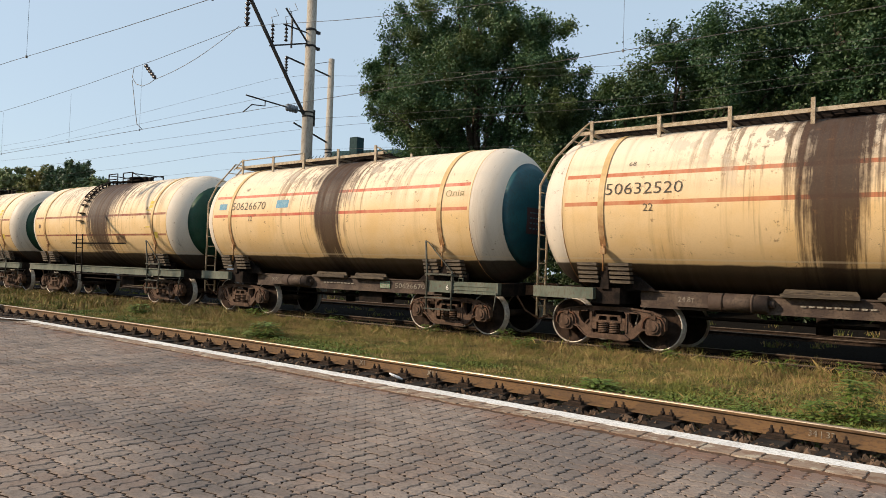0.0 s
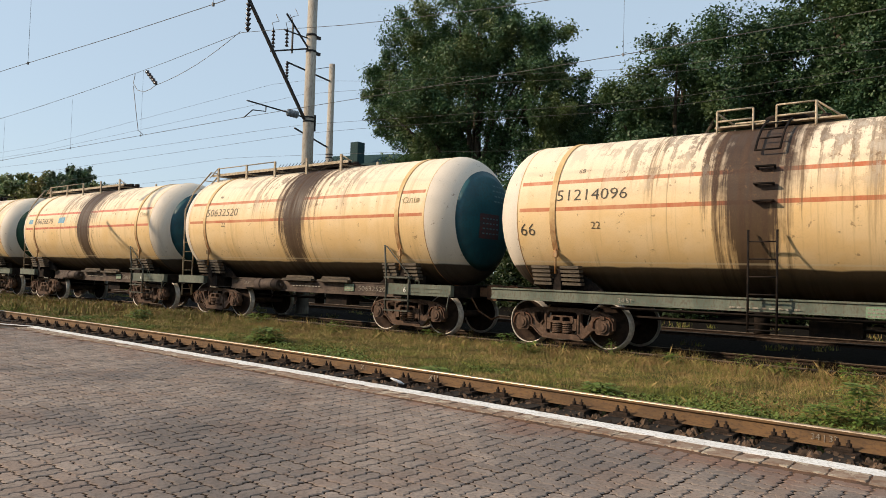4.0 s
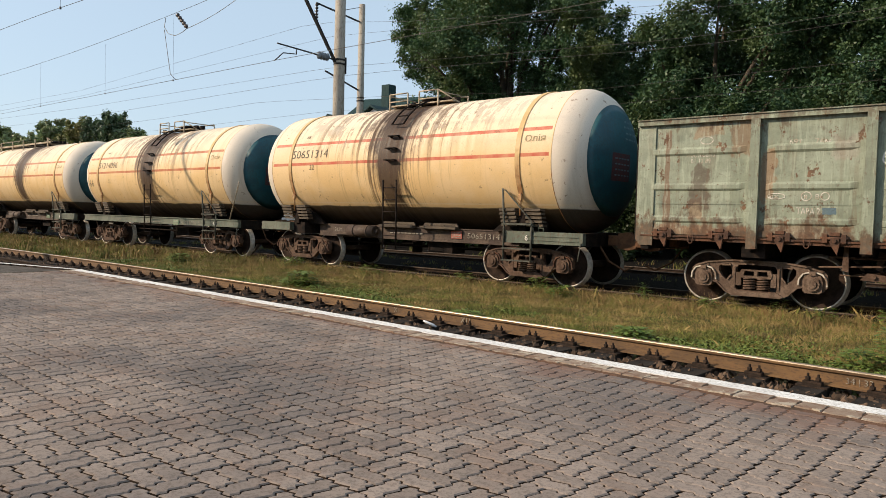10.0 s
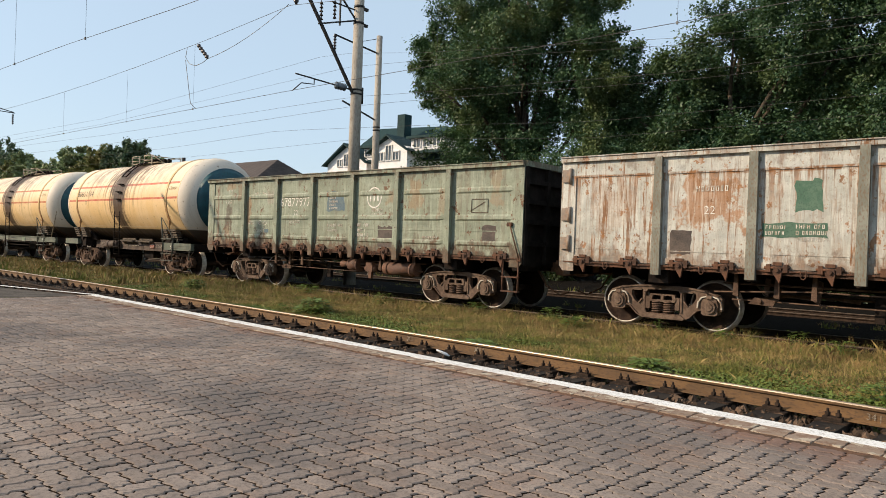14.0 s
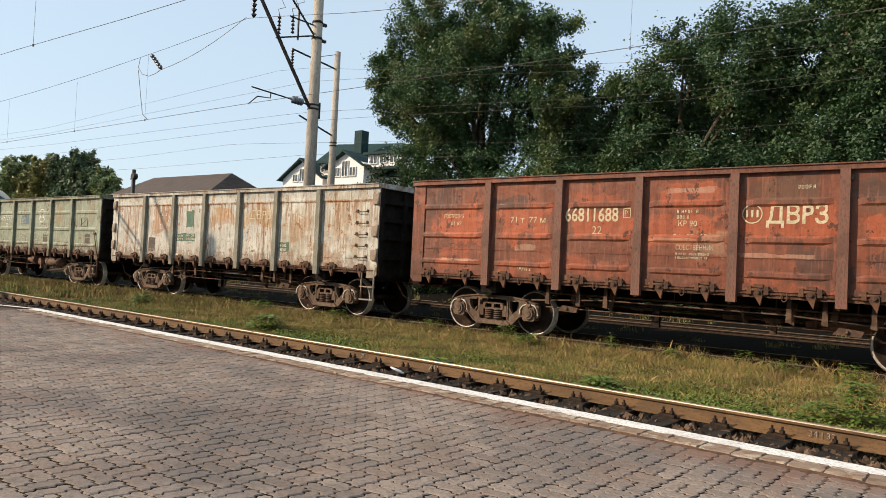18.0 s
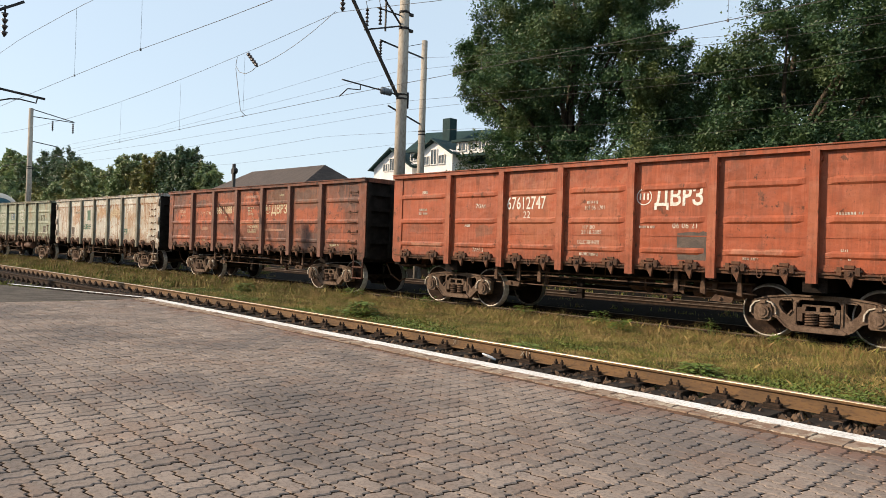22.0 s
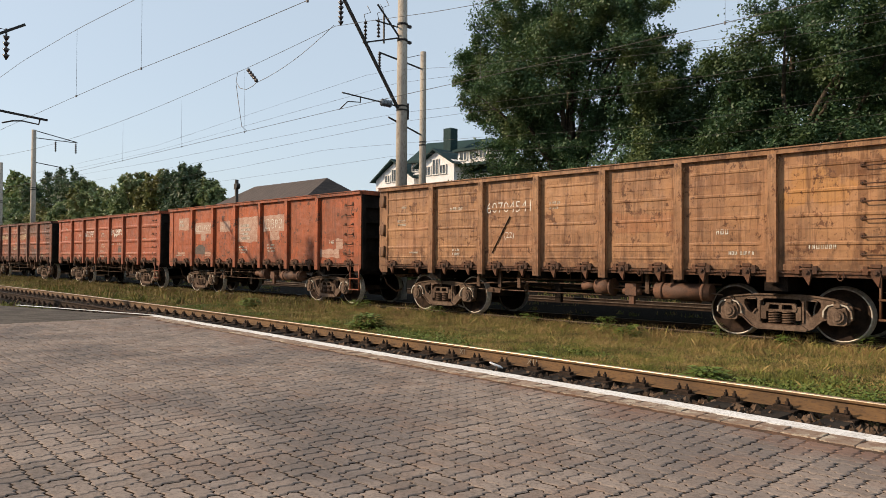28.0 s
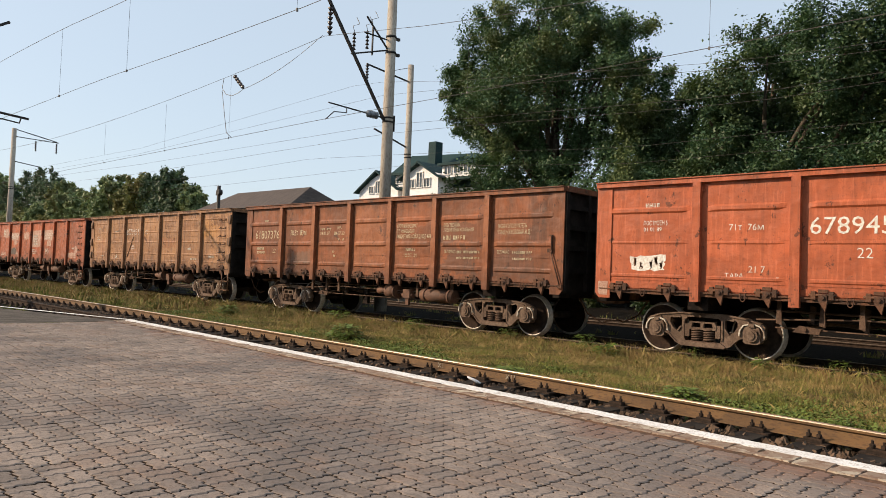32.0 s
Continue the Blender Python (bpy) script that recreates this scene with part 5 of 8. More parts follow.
        (121.26, "61807376", "dull orange-brown open wagon with white lettering",
         wagon_paint("dull_orange_paint", (0.255, 0.082, 0.031), (0.175, 0.062, 0.027), (0.11, 0.05, 0.03), 7.0, 0.3, 0.35, chip=0.2, fields=(
             (-5.2, 2.5, 0.6, 0.7, (0.2, 0.075, 0.04), 0.5), (-3.2, 1.7, 0.5, 0.2, (0.16, 0.12, 0.09), 0.5), (3.4, 1.75, 0.6, 0.4, (0.09, 0.05, 0.035), 0.6), (5.1, 1.7, 0.7, 0.35, (0.1, 0.06, 0.045), 0.5), (5.8, 2.7, 0.25, 0.5, (0.1, 0.045, 0.028), 0.55), (3.3, 2.75, 0.7, 0.12, (0.34, 0.1, 0.035), 0.5), (1.7, 2.7, 0.7, 0.12, (0.34, 0.1, 0.035), 0.5), (0.0, 2.3, 0.7, 0.8, (0.33, 0.12, 0.05), 0.6))), None, dict(rungs=0, hung=-1.2, step=False)),
        (135.04, "6789450", "orange-red open wagon with fresh paint and white lettering",
         wagon_paint("fresh_orange_paint", (0.47, 0.115, 0.045), (0.403, 0.101, 0.0405), (0.16, 0.055, 0.03), 8.0, 0.2, 0.25, chip=0.15), None, dict(rungs=0, style="one"))):
    g = gondola(label, start, paint, post, **opts)
    g["number"] = num
    GONDOLAS.append(g)

# ---- lettering and paint patches of the open wagons ----
PALE = speckled("pale_pink_patch", (0.45, 0.31, 0.24), (0.38, 0.23, 0.17), 5, 0.75, c=(0.24, 0.09, 0.05))
DARKPATCH = speckled("grey_brown_patch", (0.075, 0.06, 0.052), (0.11, 0.085, 0.07), 6, 0.75)
BLUEPATCH = speckled("faded_blue_patch", (0.09, 0.14, 0.17), (0.12, 0.17, 0.18), 6, 0.7)
GREENPATCH = speckled("green_patch", (0.06, 0.13, 0.085), (0.09, 0.16, 0.11), 6, 0.7)
CREAMING = speckled("cream_stencil_paint", (0.6, 0.52, 0.36), (0.45, 0.36, 0.22), 25, 0.75)
SCRIPT = speckled("thin_white_script", (0.68, 0.64, 0.56), (0.4, 0.33, 0.25), 14, 0.8, lo=0.42, hi=0.6)
BAYS = (-6.14,) + POSTS + (6.14,)
FACE = -1.4545


def at(bay, u):
    """Local x at the share u of a bay's clear width; bays count from 1."""
    a, b = BAYS[bay - 1] + 0.09, BAYS[bay] - 0.09
    return a + (b - a) * u


def patch(w, bay, u0, u1, z0, z1, mat, ragged=0.03, seed=0, step=0.002):
    """A rectangle of other paint with an uneven edge."""
    rnd = random.Random(bay * 31 + seed * 7 + int(z0 * 100))
    x0, x1 = at(bay, u0), at(bay, u1)
    pts = []
    for a, b, n in (((x0, z0), (x1, z0), 7), ((x1, z0), (x1, z1), 5), ((x1, z1), (x0, z1), 7), ((x0, z1), (x0, z0), 5)):
        for i in range(n):
            f = i / n
            pts.append((a[0] + (b[0] - a[0]) * f + rnd.uniform(-ragged, ragged), a[1] + (b[1] - a[1]) * f + rnd.uniform(-ragged, ragged)))
    bm = bmesh.new()
    bm.faces.new([bm.verts.new((x, -1.45 - step, z)) for x, z in pts])
    return part("paint_patch", bm, mat, w)


def small(w, bay, u, z, width, height, rows, mat=None, seed=0):
    mat = mat or SCRIPT
    bm = bmesh.new()
    bars(bm, at(bay, u), FACE - 0.003, z, width, height, rows, random.Random(bay * 17 + seed + rows))
    return tagged(part("marking", bm, mat, w), kind="stuff")


def say(w, text, bay, u, z, height, mat=WHITING, width=None, thin=0.012):
    return words(text, height, mat, w, (at(bay, u), FACE - 0.002, z), width=width, thin=thin)


def hoop(w, bay, u, z, rx, rz, mat=SCRIPT):
    """A thin painted oval."""
    bm = bmesh.new()
    x, n = at(bay, u), 20
    ring = [[bm.verts.new((x + (rx - k) * math.cos(2 * math.pi * i / n), FACE - 0.003, z + (rz - k) * math.sin(2 * math.pi * i / n))) for i in range(n)] for k in (0, 0.014)]
    for i in range(n):
        bm.faces.new((ring[0][i], ring[0][(i + 1) % n], ring[1][(i + 1) % n], ring[1][i]))
    return part("marking", bm, mat, w)


def frame_box(w, bay, u, z, width, height, mat):
    """A thin painted rectangle."""
    bm = bmesh.new()
    x, y = at(bay, u), FACE - 0.003
    for a, b, c, d in ((0, width, 0, 0.012), (0, width, height - 0.012, height), (0, 0.012, 0.012, height - 0.012), (width - 0.012, width, 0.012, height - 0.012)):
        bm.faces.new([bm.verts.new((x + p, y, z + q)) for p, q in ((a, c), (b, c), (b, d), (a, d))])
    return part("marking", bm, mat, w)


def badge(w, bay, u, z, r, mat=WHITING):
    bm = bmesh.new()
    x = at(bay, u)
    n = 24
    ring = [[bm.verts.new((x + k * math.cos(2 * math.pi * i / n), FACE - 0.003, z + k * math.sin(2 * math.pi * i / n))) for i in range(n)] for k in (r, r * 0.88)]
    for i in range(n):
        bm.faces.new((ring[0][i], ring[0][(i + 1) % n], ring[1][(i + 1) % n], ring[1][i]))
    for dx in (-0.5, 0.0, 0.5):
        box(bm, x + dx * r - 0.1 * r, x + dx * r + 0.1 * r, FACE - 0.004, FACE - 0.001, z - 0.35 * r, z + 0.4 * r)
    return part("emblem", bm, mat, w)


sage, pale, brick, red, lead, tan, dull, fresh = GONDOLAS
say(sage, "67877977", 3, 0.03, 2.46, 0.27, width=1.42)
say(sage, "22", 3, 0.46, 2.2, 0.15)
small(sage, 3, 0.33, 1.9, 0.5, 0.2, 3)
for text, bay, u, z, h, wd in (("ПОСТРОЕН 5", 1, 0.32, 2.67, 0.085, 0.5), ("01 12 89", 1, 0.36, 2.56, 0.085, 0.36), ("69т", 2, 0.28, 2.83, 0.1, 0.2), ("76м", 2, 0.53, 2.82, 0.1, 0.24), ("ТАРА 2", 2, 0.38, 1.66, 0.11, 0.36), ("В", 2, 0.56, 1.92, 0.075, None)):
    say(sage, text, bay, u, z, h, SCRIPT, wd, 0.0)
hoop(sage, 2, 0.47, 1.96, 0.085, 0.08)
hoop(sage, 2, 0.65, 1.96, 0.07, 0.07)
hoop(sage, 2, 0.17, 1.96, 0.15, 0.055)
hoop(sage, 1, 0.53, 2.97, 0.12, 0.075)
small(sage, 2, 0.1, 1.93, 0.2, 0.07, 1)
small(sage, 2, 0.45, 1.92, 0.08, 0.1, 1)
patch(sage, 2, 0.63, 0.76, 1.66, 1.77, BLUEPATCH, 0.006)
patch(sage, 4, 0.33, 0.8, 2.31, 2.86, BLUEPATCH)
small(sage, 4, 0.4, 2.36, 0.4, 0.38, 4)
small(sage, 4, 0.36, 1.74, 0.68, 0.26, 2)
badge(sage, 5, 0.47, 2.66, 0.28)
small(sage, 5, 0.42, 2.16, 0.55, 0.26, 2)
small(sage, 5, 0.06, 1.62, 0.55, 0.4, 3)
patch(sage, 5, 0.58, 0.97, 1.33, 1.9, DARKPATCH)
patch(sage, 7, 0.56, 0.8, 1.53, 1.95, DARKPATCH, 0.02)
small(sage, 6, 0.5, 1.62, 0.5, 0.08, 1)
small(sage, 7, 0.38, 1.42, 0.16, 0.24, 2)
bm = bmesh.new()
for a, b in (((5.0, 2.25), (5.48, 2.25)), ((5.48, 2.25), (5.48, 2.56)), ((5.48, 2.56), (5.0, 2.56)), ((5.0, 2.56), (5.0, 2.25)), ((5.0, 2.3), (5.4, 2.5))):
    beam(bm, (a[0], FACE - 0.002, a[1]), (b[0], FACE - 0.002, b[1]), 0.004, 0.02)
part("marking", bm, BLACKING, sage)
for w in (sage, dull):
    bm = bmesh.new()
    bar(bm, ((6.16, -1.52, 1.98), (6.44, -1.52, 1.2)), 0.016)
    for x, z in ((6.16, 1.98), (6.44, 1.2)):
        box(bm, x - 0.07, x + 0.05, -1.53, -1.475, z - 0.04, z + 0.04)
    part("door_bar", bm, RUSTED, w)
bm = bmesh.new()
box(bm, 6.12, 6.2, -1.54, -1.475, 2.0, 2.03)
box(bm, 6.12, 6.2, -1.54, -1.475, 2.3, 2.33)
box(bm, 6.185, 6.2, -1.54, -1.475, 2.03, 2.3)
part("bracket", bm, RUSTED, dull)

say(pale, "22", 2, 0.5, 2.2, 0.16)
small(pale, 2, 0.4, 2.62, 0.7, 0.26, 1)
patch(pale, 2, 0.1, 0.36, 1.45, 1.9, DARKPATCH, 0.015)
patch(pale, 3, 0.38, 0.66, 2.25, 2.78, GREENPATCH, 0.03)
patch(pale, 3, 0.04, 0.72, 1.8, 2.05, GREENPATCH, 0.02)
small(pale, 3, 0.08, 1.84, 0.42, 0.2, 2)
small(pale, 3, 0.4, 1.74, 0.5, 0.32, 3)
patch(pale, 6, 0.03, 0.3, 1.6, 1.86, GREENPATCH, 0.02)
small(pale, 6, 0.06, 1.62, 0.3, 0.22, 2)
say(pale, "ДВРЗ", 5, 0.25, 2.5, 0.26, CREAMING, 0.95)
say(pale, "А", 6, 0.0, 1.3, 0.16)

say(brick, "66811688", 3, 0.02, 2.45, 0.28, CREAMING, 1.15, -0.02)
say(brick, "Р", 3, 0.86, 2.55, 0.12, CREAMING)
frame_box(brick, 3, 0.84, 2.52, 0.15, 0.18, CREAMING)
say(brick, "22", 3, 0.42, 2.2, 0.16, CREAMING)
say(brick, "ДВРЗ", 5, 0.28, 2.42, 0.32, CREAMING, 0.95, -0.025)
badge(brick, 5, 0.13, 2.58, 0.17, CREAMING)
for text, bay, u, z, h, wd in (("71 т  77 м", 2, 0.3, 2.42, 0.13, 0.85), ("ТАРА 2", 2, 0.42, 1.4, 0.1, 0.36), ("КР 90", 4, 0.42, 2.36, 0.11, 0.34), ("04  09  03", 4, 0.36, 2.13, 0.09, 0.62), ("СОБСТВЕННИК", 4, 0.4, 1.93, 0.09, 0.68), ("ПОСТРОЕН 5", 1, 0.3, 2.52, 0.09, 0.55), ("01 87", 1, 0.42, 2.36, 0.08, 0.3)):
    say(brick, text, bay, u, z, h, CREAMING, wd, 0.0)
for bay, u, z, a, b, n in ((4, 0.4, 2.5, 0.4, 0.2, 2), (4, 0.4, 1.76, 0.65, 0.14, 2), (5, 0.6, 3.0, 0.3, 0.1, 1), (7, 0.2, 1.38, 0.6, 0.1, 1)):
    small(brick, bay, u, z, a, b, n, CREAMING)

say(red, "67612747", 3, 0.03, 2.4, 0.3, width=1.12, thin=-0.01)
say(red, "22", 3, 0.35, 2.2, 0.16)
say(red, "ДВРЗ", 5, 0.26, 2.42, 0.36, width=1.0, thin=-0.03)
badge(red, 5, 0.11, 2.6, 0.17)
patch(red, 5, 0.6, 0.98, 1.3, 1.9, DARKPATCH, 0.03)
for text, bay, u, z, h, wd in (("70м", 2, 0.5, 2.44, 0.12, 0.32), ("КР 80", 4, 0.3, 1.95, 0.08, 0.3), ("29.10.2005", 4, 0.28, 1.84, 0.09, 0.5), ("109 05 1701", 4, 0.33, 2.36, 0.09, 0.48), ("06 06 21", 5, 0.52, 1.97, 0.11, 0.5), ("СОБСТВЕННИК", 4, 0.22, 1.62, 0.09, 0.55), ("ТАРА 2", 2, 0.46, 1.38, 0.09, 0.36)):
    say(red, text, bay, u, z, h, SCRIPT, wd, 0.0)
for bay, u, z, a, b, n in ((1, 0.42, 2.85, 0.3, 0.12, 1), (1, 0.35, 2.3, 0.35, 0.2, 2), (2, 0.28, 1.98, 0.22, 0.11, 1), (4, 0.36, 2.48, 0.3, 0.11, 1), (4, 0.22, 1.38, 0.6, 0.2, 2), (5, 0.05, 1.97, 0.35, 0.08, 1), (6, 0.3, 1.4, 0.3, 0.07, 1), (7, 0.15, 2.2, 0.5, 0.08, 1), (7, 0.2, 1.45, 0.22, 0.22, 2)):
    small(red, bay, u, z, a, b, n)

for bay, u0, u1, z0, z1 in ((1, 0.25, 0.8, 2.5, 2.98), (1, 0.2, 0.6, 1.45, 1.6), (2, 0.03, 0.97, 2.3, 2.75), (2, 0.36, 0.6, 2.05, 2.3), (2, 0.58, 0.9, 1.45, 1.6), (3, 0.25, 0.75, 2.35, 2.75), (4, 0.02, 0.98, 1.95, 2.85), (5, 0.02, 0.96, 2.3, 2.85), (5, 0.32, 0.7, 2.0, 2.3), (7, 0.0, 0.6, 1.42, 1.68), (7, 0.5, 0.72, 1.68, 2.0)):
    patch(lead, bay, u0, u1, z0, z1, PALE, 0.025)
say(lead, "68237900", 2, 0.05, 2.4, 0.27, SCRIPT, 1.35)
say(lead, "22", 2, 0.4, 2.1, 0.14, SCRIPT)
say(lead, "69т", 3, 0.28, 2.42, 0.16, SCRIPT)
say(lead, "ДВРЗ", 5, 0.1, 2.4, 0.32, SCRIPT, 1.1)
patch(lead, 2, 0.05, 0.6, 1.5, 1.85, DARKPATCH, 0.05)
for bay, u, z, a, b, n in ((1, 0.3, 2.65, 0.4, 0.3, 2), (4, 0.15, 2.05, 0.9, 0.6, 4), (4, 0.05, 1.55, 0.8, 0.3, 3), (5, 0.2, 1.6, 0.7, 0.3, 3), (1, 0.1, 1.45, 0.8, 0.08, 1), (7, 0.3, 1.85, 0.3, 0.15, 1)):
    small(lead, bay, u, z, a, b, n)

say(tan, "60704541", 3, 0.03, 2.52, 0.27, width=1.35, thin=0.02)
say(tan, "(22)", 3, 0.4, 1.92, 0.14)
for bay, u, z, a, b, n in ((1, 0.3, 2.78, 0.3, 0.12, 1), (1, 0.2, 2.3, 0.35, 0.2, 2), (2, 0.35, 2.62, 0.55, 0.16, 1), (2, 0.4, 1.5, 0.35, 0.2, 2), (4, 0.15, 2.55, 0.3, 0.2, 2), (6, 0.4, 1.9, 0.3, 0.15, 1), (6, 0.55, 1.52, 0.5, 0.1, 1), (7, 0.3, 1.62, 0.6, 0.12, 1), (1, 0.5, 1.55, 0.5, 0.08, 1)):
    small(tan, bay, u, z, a, b, n)
bm = bmesh.new()
bar(bm, ((at(3, 0.15), -1.47, 1.55), (at(3, 0.52), -1.47, 2.42)), 0.014)
part("brace_bar", bm, SOOT, tan)

say(dull, "61807376", 1, 0.08, 2.3, 0.28, CREAMING, 1.4)
say(dull, "22", 1, 0.72, 1.84, 0.14, CREAMING)
for text, bay, u, z, h, wd in (("70,5т  83м", 2, 0.22, 2.4, 0.17, 0.85), ("КР-", 3, 0.66, 2.56, 0.09, 0.2), ("18.07.23", 3, 0.56, 2.4, 0.1, 0.48), ("18.07.07", 3, 0.12, 2.4, 0.1, 0.45), ("СОБСТВЕННИК", 6, 0.12, 2.56, 0.09, 0.55), ("ЛИЗИНГОВАЯ КОМПАНИЯ", 6, 0.12, 2.44, 0.09, 1.0), ("ТЕЛ/ФАКС", 6, 0.14, 1.9, 0.08, 0.4), ("ЛИЗИНГОПОЛУЧАТЕЛЬ", 7, 0.12, 2.5, 0.1, 0.85), ("\"ПРИДНЕПРОВСКАЯ Ж.Д.\"", 7, 0.12, 2.36, 0.1, 0.98), ("ТЕЛ/ФАКС", 7, 0.12, 1.9, 0.08, 0.36),
                             ("СРОЧНЫЙ ВОЗВРАТ", 5, 0.1, 2.56, 0.1, 0.78), ("СТ. РОКОВАТАЯ", 5, 0.1, 2.42, 0.1, 0.66),
                             ("ПРИДНЕПРОВСКОЙ Ж.Д. КОД 457805", 5, 0.1, 2.28, 0.1, 1.36), ("18.07. 39", 5, 0.3, 1.78, 0.1, 0.5), ("Р - 0", 3, 0.68, 2.22, 0.09, 0.28), ("2  2,8 т", 2, 0.3, 1.46, 0.11, 0.5)):
    say(dull, text, bay, u, z, h, CREAMING, wd, 0.0)
for bay, u, z, a, b, n in ((1, 0.15, 1.8, 0.5, 0.26, 2), (1, 0.4, 2.86, 0.3, 0.1, 1), (3, 0.12, 2.54, 0.5, 0.1, 1), (3, 0.52, 1.75, 0.16, 0.22, 2), (5, 0.34, 1.95, 0.4, 0.1, 1), (6, 0.12, 2.24, 0.75, 0.16, 1), (6, 0.42, 1.9, 0.75, 0.1, 1), (6, 0.42, 1.76, 0.75, 0.1, 1), (7, 0.4, 1.9, 0.75, 0.1, 1), (7, 0.4, 1.76, 0.75, 0.1, 1)):
    small(dull, bay, u, z, a, b, n, CREAMING)

say(fresh, "6789450", 3, 0.08, 2.3, 0.3, width=1.45, thin=0.0)
say(fresh, "22", 3, 0.55, 1.9, 0.18)
say(fresh, "71т  76м", 2, 0.32, 2.38, 0.12)
say(fresh, "ТАРА", 2, 0.28, 1.5, 0.1)
say(fresh, "21 7", 2, 0.55, 1.62, 0.12)
say(fresh, "т", 2, 0.85, 1.47, 0.1)
small(fresh, 1, 0.4, 2.85, 0.4, 0.14, 1)
say(fresh, "ПОСТРОЕН 5", 1, 0.38, 2.5, 0.09, width=0.5, thin=0.0)
say(fresh, "01 01 89", 1, 0.38, 2.38, 0.08, width=0.38, thin=0.0)
patch(fresh, 1, 0.22, 0.66, 1.6, 1.9, WHITING, 0.035)
for u0, u1, z0, z1 in ((0.25, 0.29, 1.7, 1.84), (0.33, 0.37, 1.66, 1.74), (0.47, 0.5, 1.64, 1.8), (0.54, 0.57, 1.74, 1.86), (0.6, 0.63, 1.64, 1.78)):
    patch(fresh, 1, u0, u1, z0, z1, RUSTED, 0.03, 1, 0.004)
bm = bmesh.new()
bm.faces.new([bm.verts.new((-HALF + a, -1.479, z)) for a, z in ((0.06, 1.14), (0.1, 1.08), (0.28, 1.08), (0.29, 1.36), (0.07, 1.36))])
part("paint_patch", bm, PALE, fresh, "pale worn patch on the corner plate")
# ---- ground, tracks, platform ----
def track_y(x):
    """The far rail of the track beside the platform, which bends away a little."""
    d = -min(x, 0.0)
    if d < 10:
        return 8.05 + 0.05 * d - 0.0005 * d * d
    u = min(d, 120.0) - 10.0
    return 8.5 + 0.04 * u - 0.00105 * u * u - 0.191 * max(d - 120.0, 0.0)


def edge_y(x):
    """The outer edge of the platform; past its corner it draws back from the track."""
    return track_y(x) - 1.98 if x > -15.8 else 6.80 + (x + 15.8) * 0.25


PZ = 0.10  # platform over the rail heads
m = Mat("earth", 0.95, spec=0.05)
co = m.vec((1, 1, 1))
col = m.mix(m.step(m.noise(0.8, 6, 0.65), 0.4, 0.62), (0.08, 0.085, 0.026), (0.18, 0.13, 0.058))
col = m.mix(m.step(m.noise(14, 5, 0.7), 0.42, 0.68, 0, 0.8), col, (0.03, 0.024, 0.014))
EARTH = m.done(col, bump=m.noise(10, 6, 0.7), depth=0.05, strength=0.9)
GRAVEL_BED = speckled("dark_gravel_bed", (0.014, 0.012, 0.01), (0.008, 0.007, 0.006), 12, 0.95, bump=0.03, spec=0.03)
ASPHALT = speckled("old_asphalt", (0.115, 0.102, 0.088), (0.08, 0.072, 0.064), 2.5, 0.95, c=(0.045, 0.04, 0.034), spec=0.03)
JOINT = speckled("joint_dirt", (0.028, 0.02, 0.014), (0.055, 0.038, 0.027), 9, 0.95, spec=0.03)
WHITE_EDGE = speckled("white_edge_paint", (0.74, 0.73, 0.7), (0.62, 0.6, 0.57), 5, 0.75, c=(0.3, 0.27, 0.23), lo=0.4, hi=0.75)
m = Mat("paving_concrete", 0.9, spec=0.12)
r = m.math("FRACT", m.math("ADD", m.rand(), m.island()))
pos = m.n("ShaderNodeNewGeometry").outputs["Position"]
col = m.mix(r, (0.222, 0.18, 0.152), (0.294, 0.24, 0.203))
# broad dark patches: dirt, and soft shadows worked into the colour
col = m.mix(m.step(m.noise(0.5, 5, 0.62, pos), 0.42, 0.7, 0, 0.8), col, (0.148, 0.127, 0.117))
col = m.mix(m.step(m.noise(1.6, 5, 0.65, m.vec((1, 1, 1), (9, 4, 0), pos)), 0.55, 0.72, 0, 0.35), col, (0.225, 0.152, 0.115))
col = m.mix(m.step(m.noise(0.8, 5, 0.65, m.vec((1, 1, 1), (3, 9, 0), pos)), 0.58, 0.8, 0, 0.55), col, (0.115, 0.1, 0.092))
col = m.mix(m.step(m.noise(45, 5, 0.7, pos), 0.45, 0.75, 0, 0.45), col, (0.07, 0.06, 0.05))
sep = m.n("ShaderNodeSeparateXYZ")
m.put(sep.inputs[0], pos)
near_edge = m.math("ADD", m.math("ADD", sep.outputs[1], m.math("MULTIPLY", sep.outputs[0], 0.047)), m.math("MULTIPLY", m.noise(1.4, 5, 0.65, m.vec((1, 1, 1), (5, 5, 0), pos)), 1.1))
col = m.mix(m.step(near_edge, 5.7, 6.35, 0, 0.6), col, (0.19, 0.098, 0.066))  # red dust blown along the edge
PAVER = m.done(col, bump=m.noise(70, 4, 0.7, pos), depth=0.004, strength=0.6)
m = Mat("broken_red_brown_paving", 0.9, spec=0.1)
r = m.math("FRACT", m.math("ADD", m.rand(), m.island()))
pos = m.n("ShaderNodeNewGeometry").outputs["Position"]
col = m.mix(r, (0.235, 0.175, 0.13), (0.31, 0.235, 0.178))
col = m.mix(m.step(m.noise(9, 5, 0.7, pos), 0.45, 0.7, 0, 0.6), col, (0.16, 0.085, 0.055))
col = m.mix(m.step(m.noise(6, 5, 0.7, m.vec((1, 1, 1), (2, 5, 0), pos)), 0.64, 0.7, 0, 0.7), col, (0.46, 0.4, 0.31))
BORDER = m.done(col, bump=m.noise(30, 5, 0.7, pos), depth=0.012)

REDBED = speckled("red_brown_dirt", (0.15, 0.085, 0.055), (0.085, 0.058, 0.042), 5, 0.95, spec=0.05, bump=0.02)

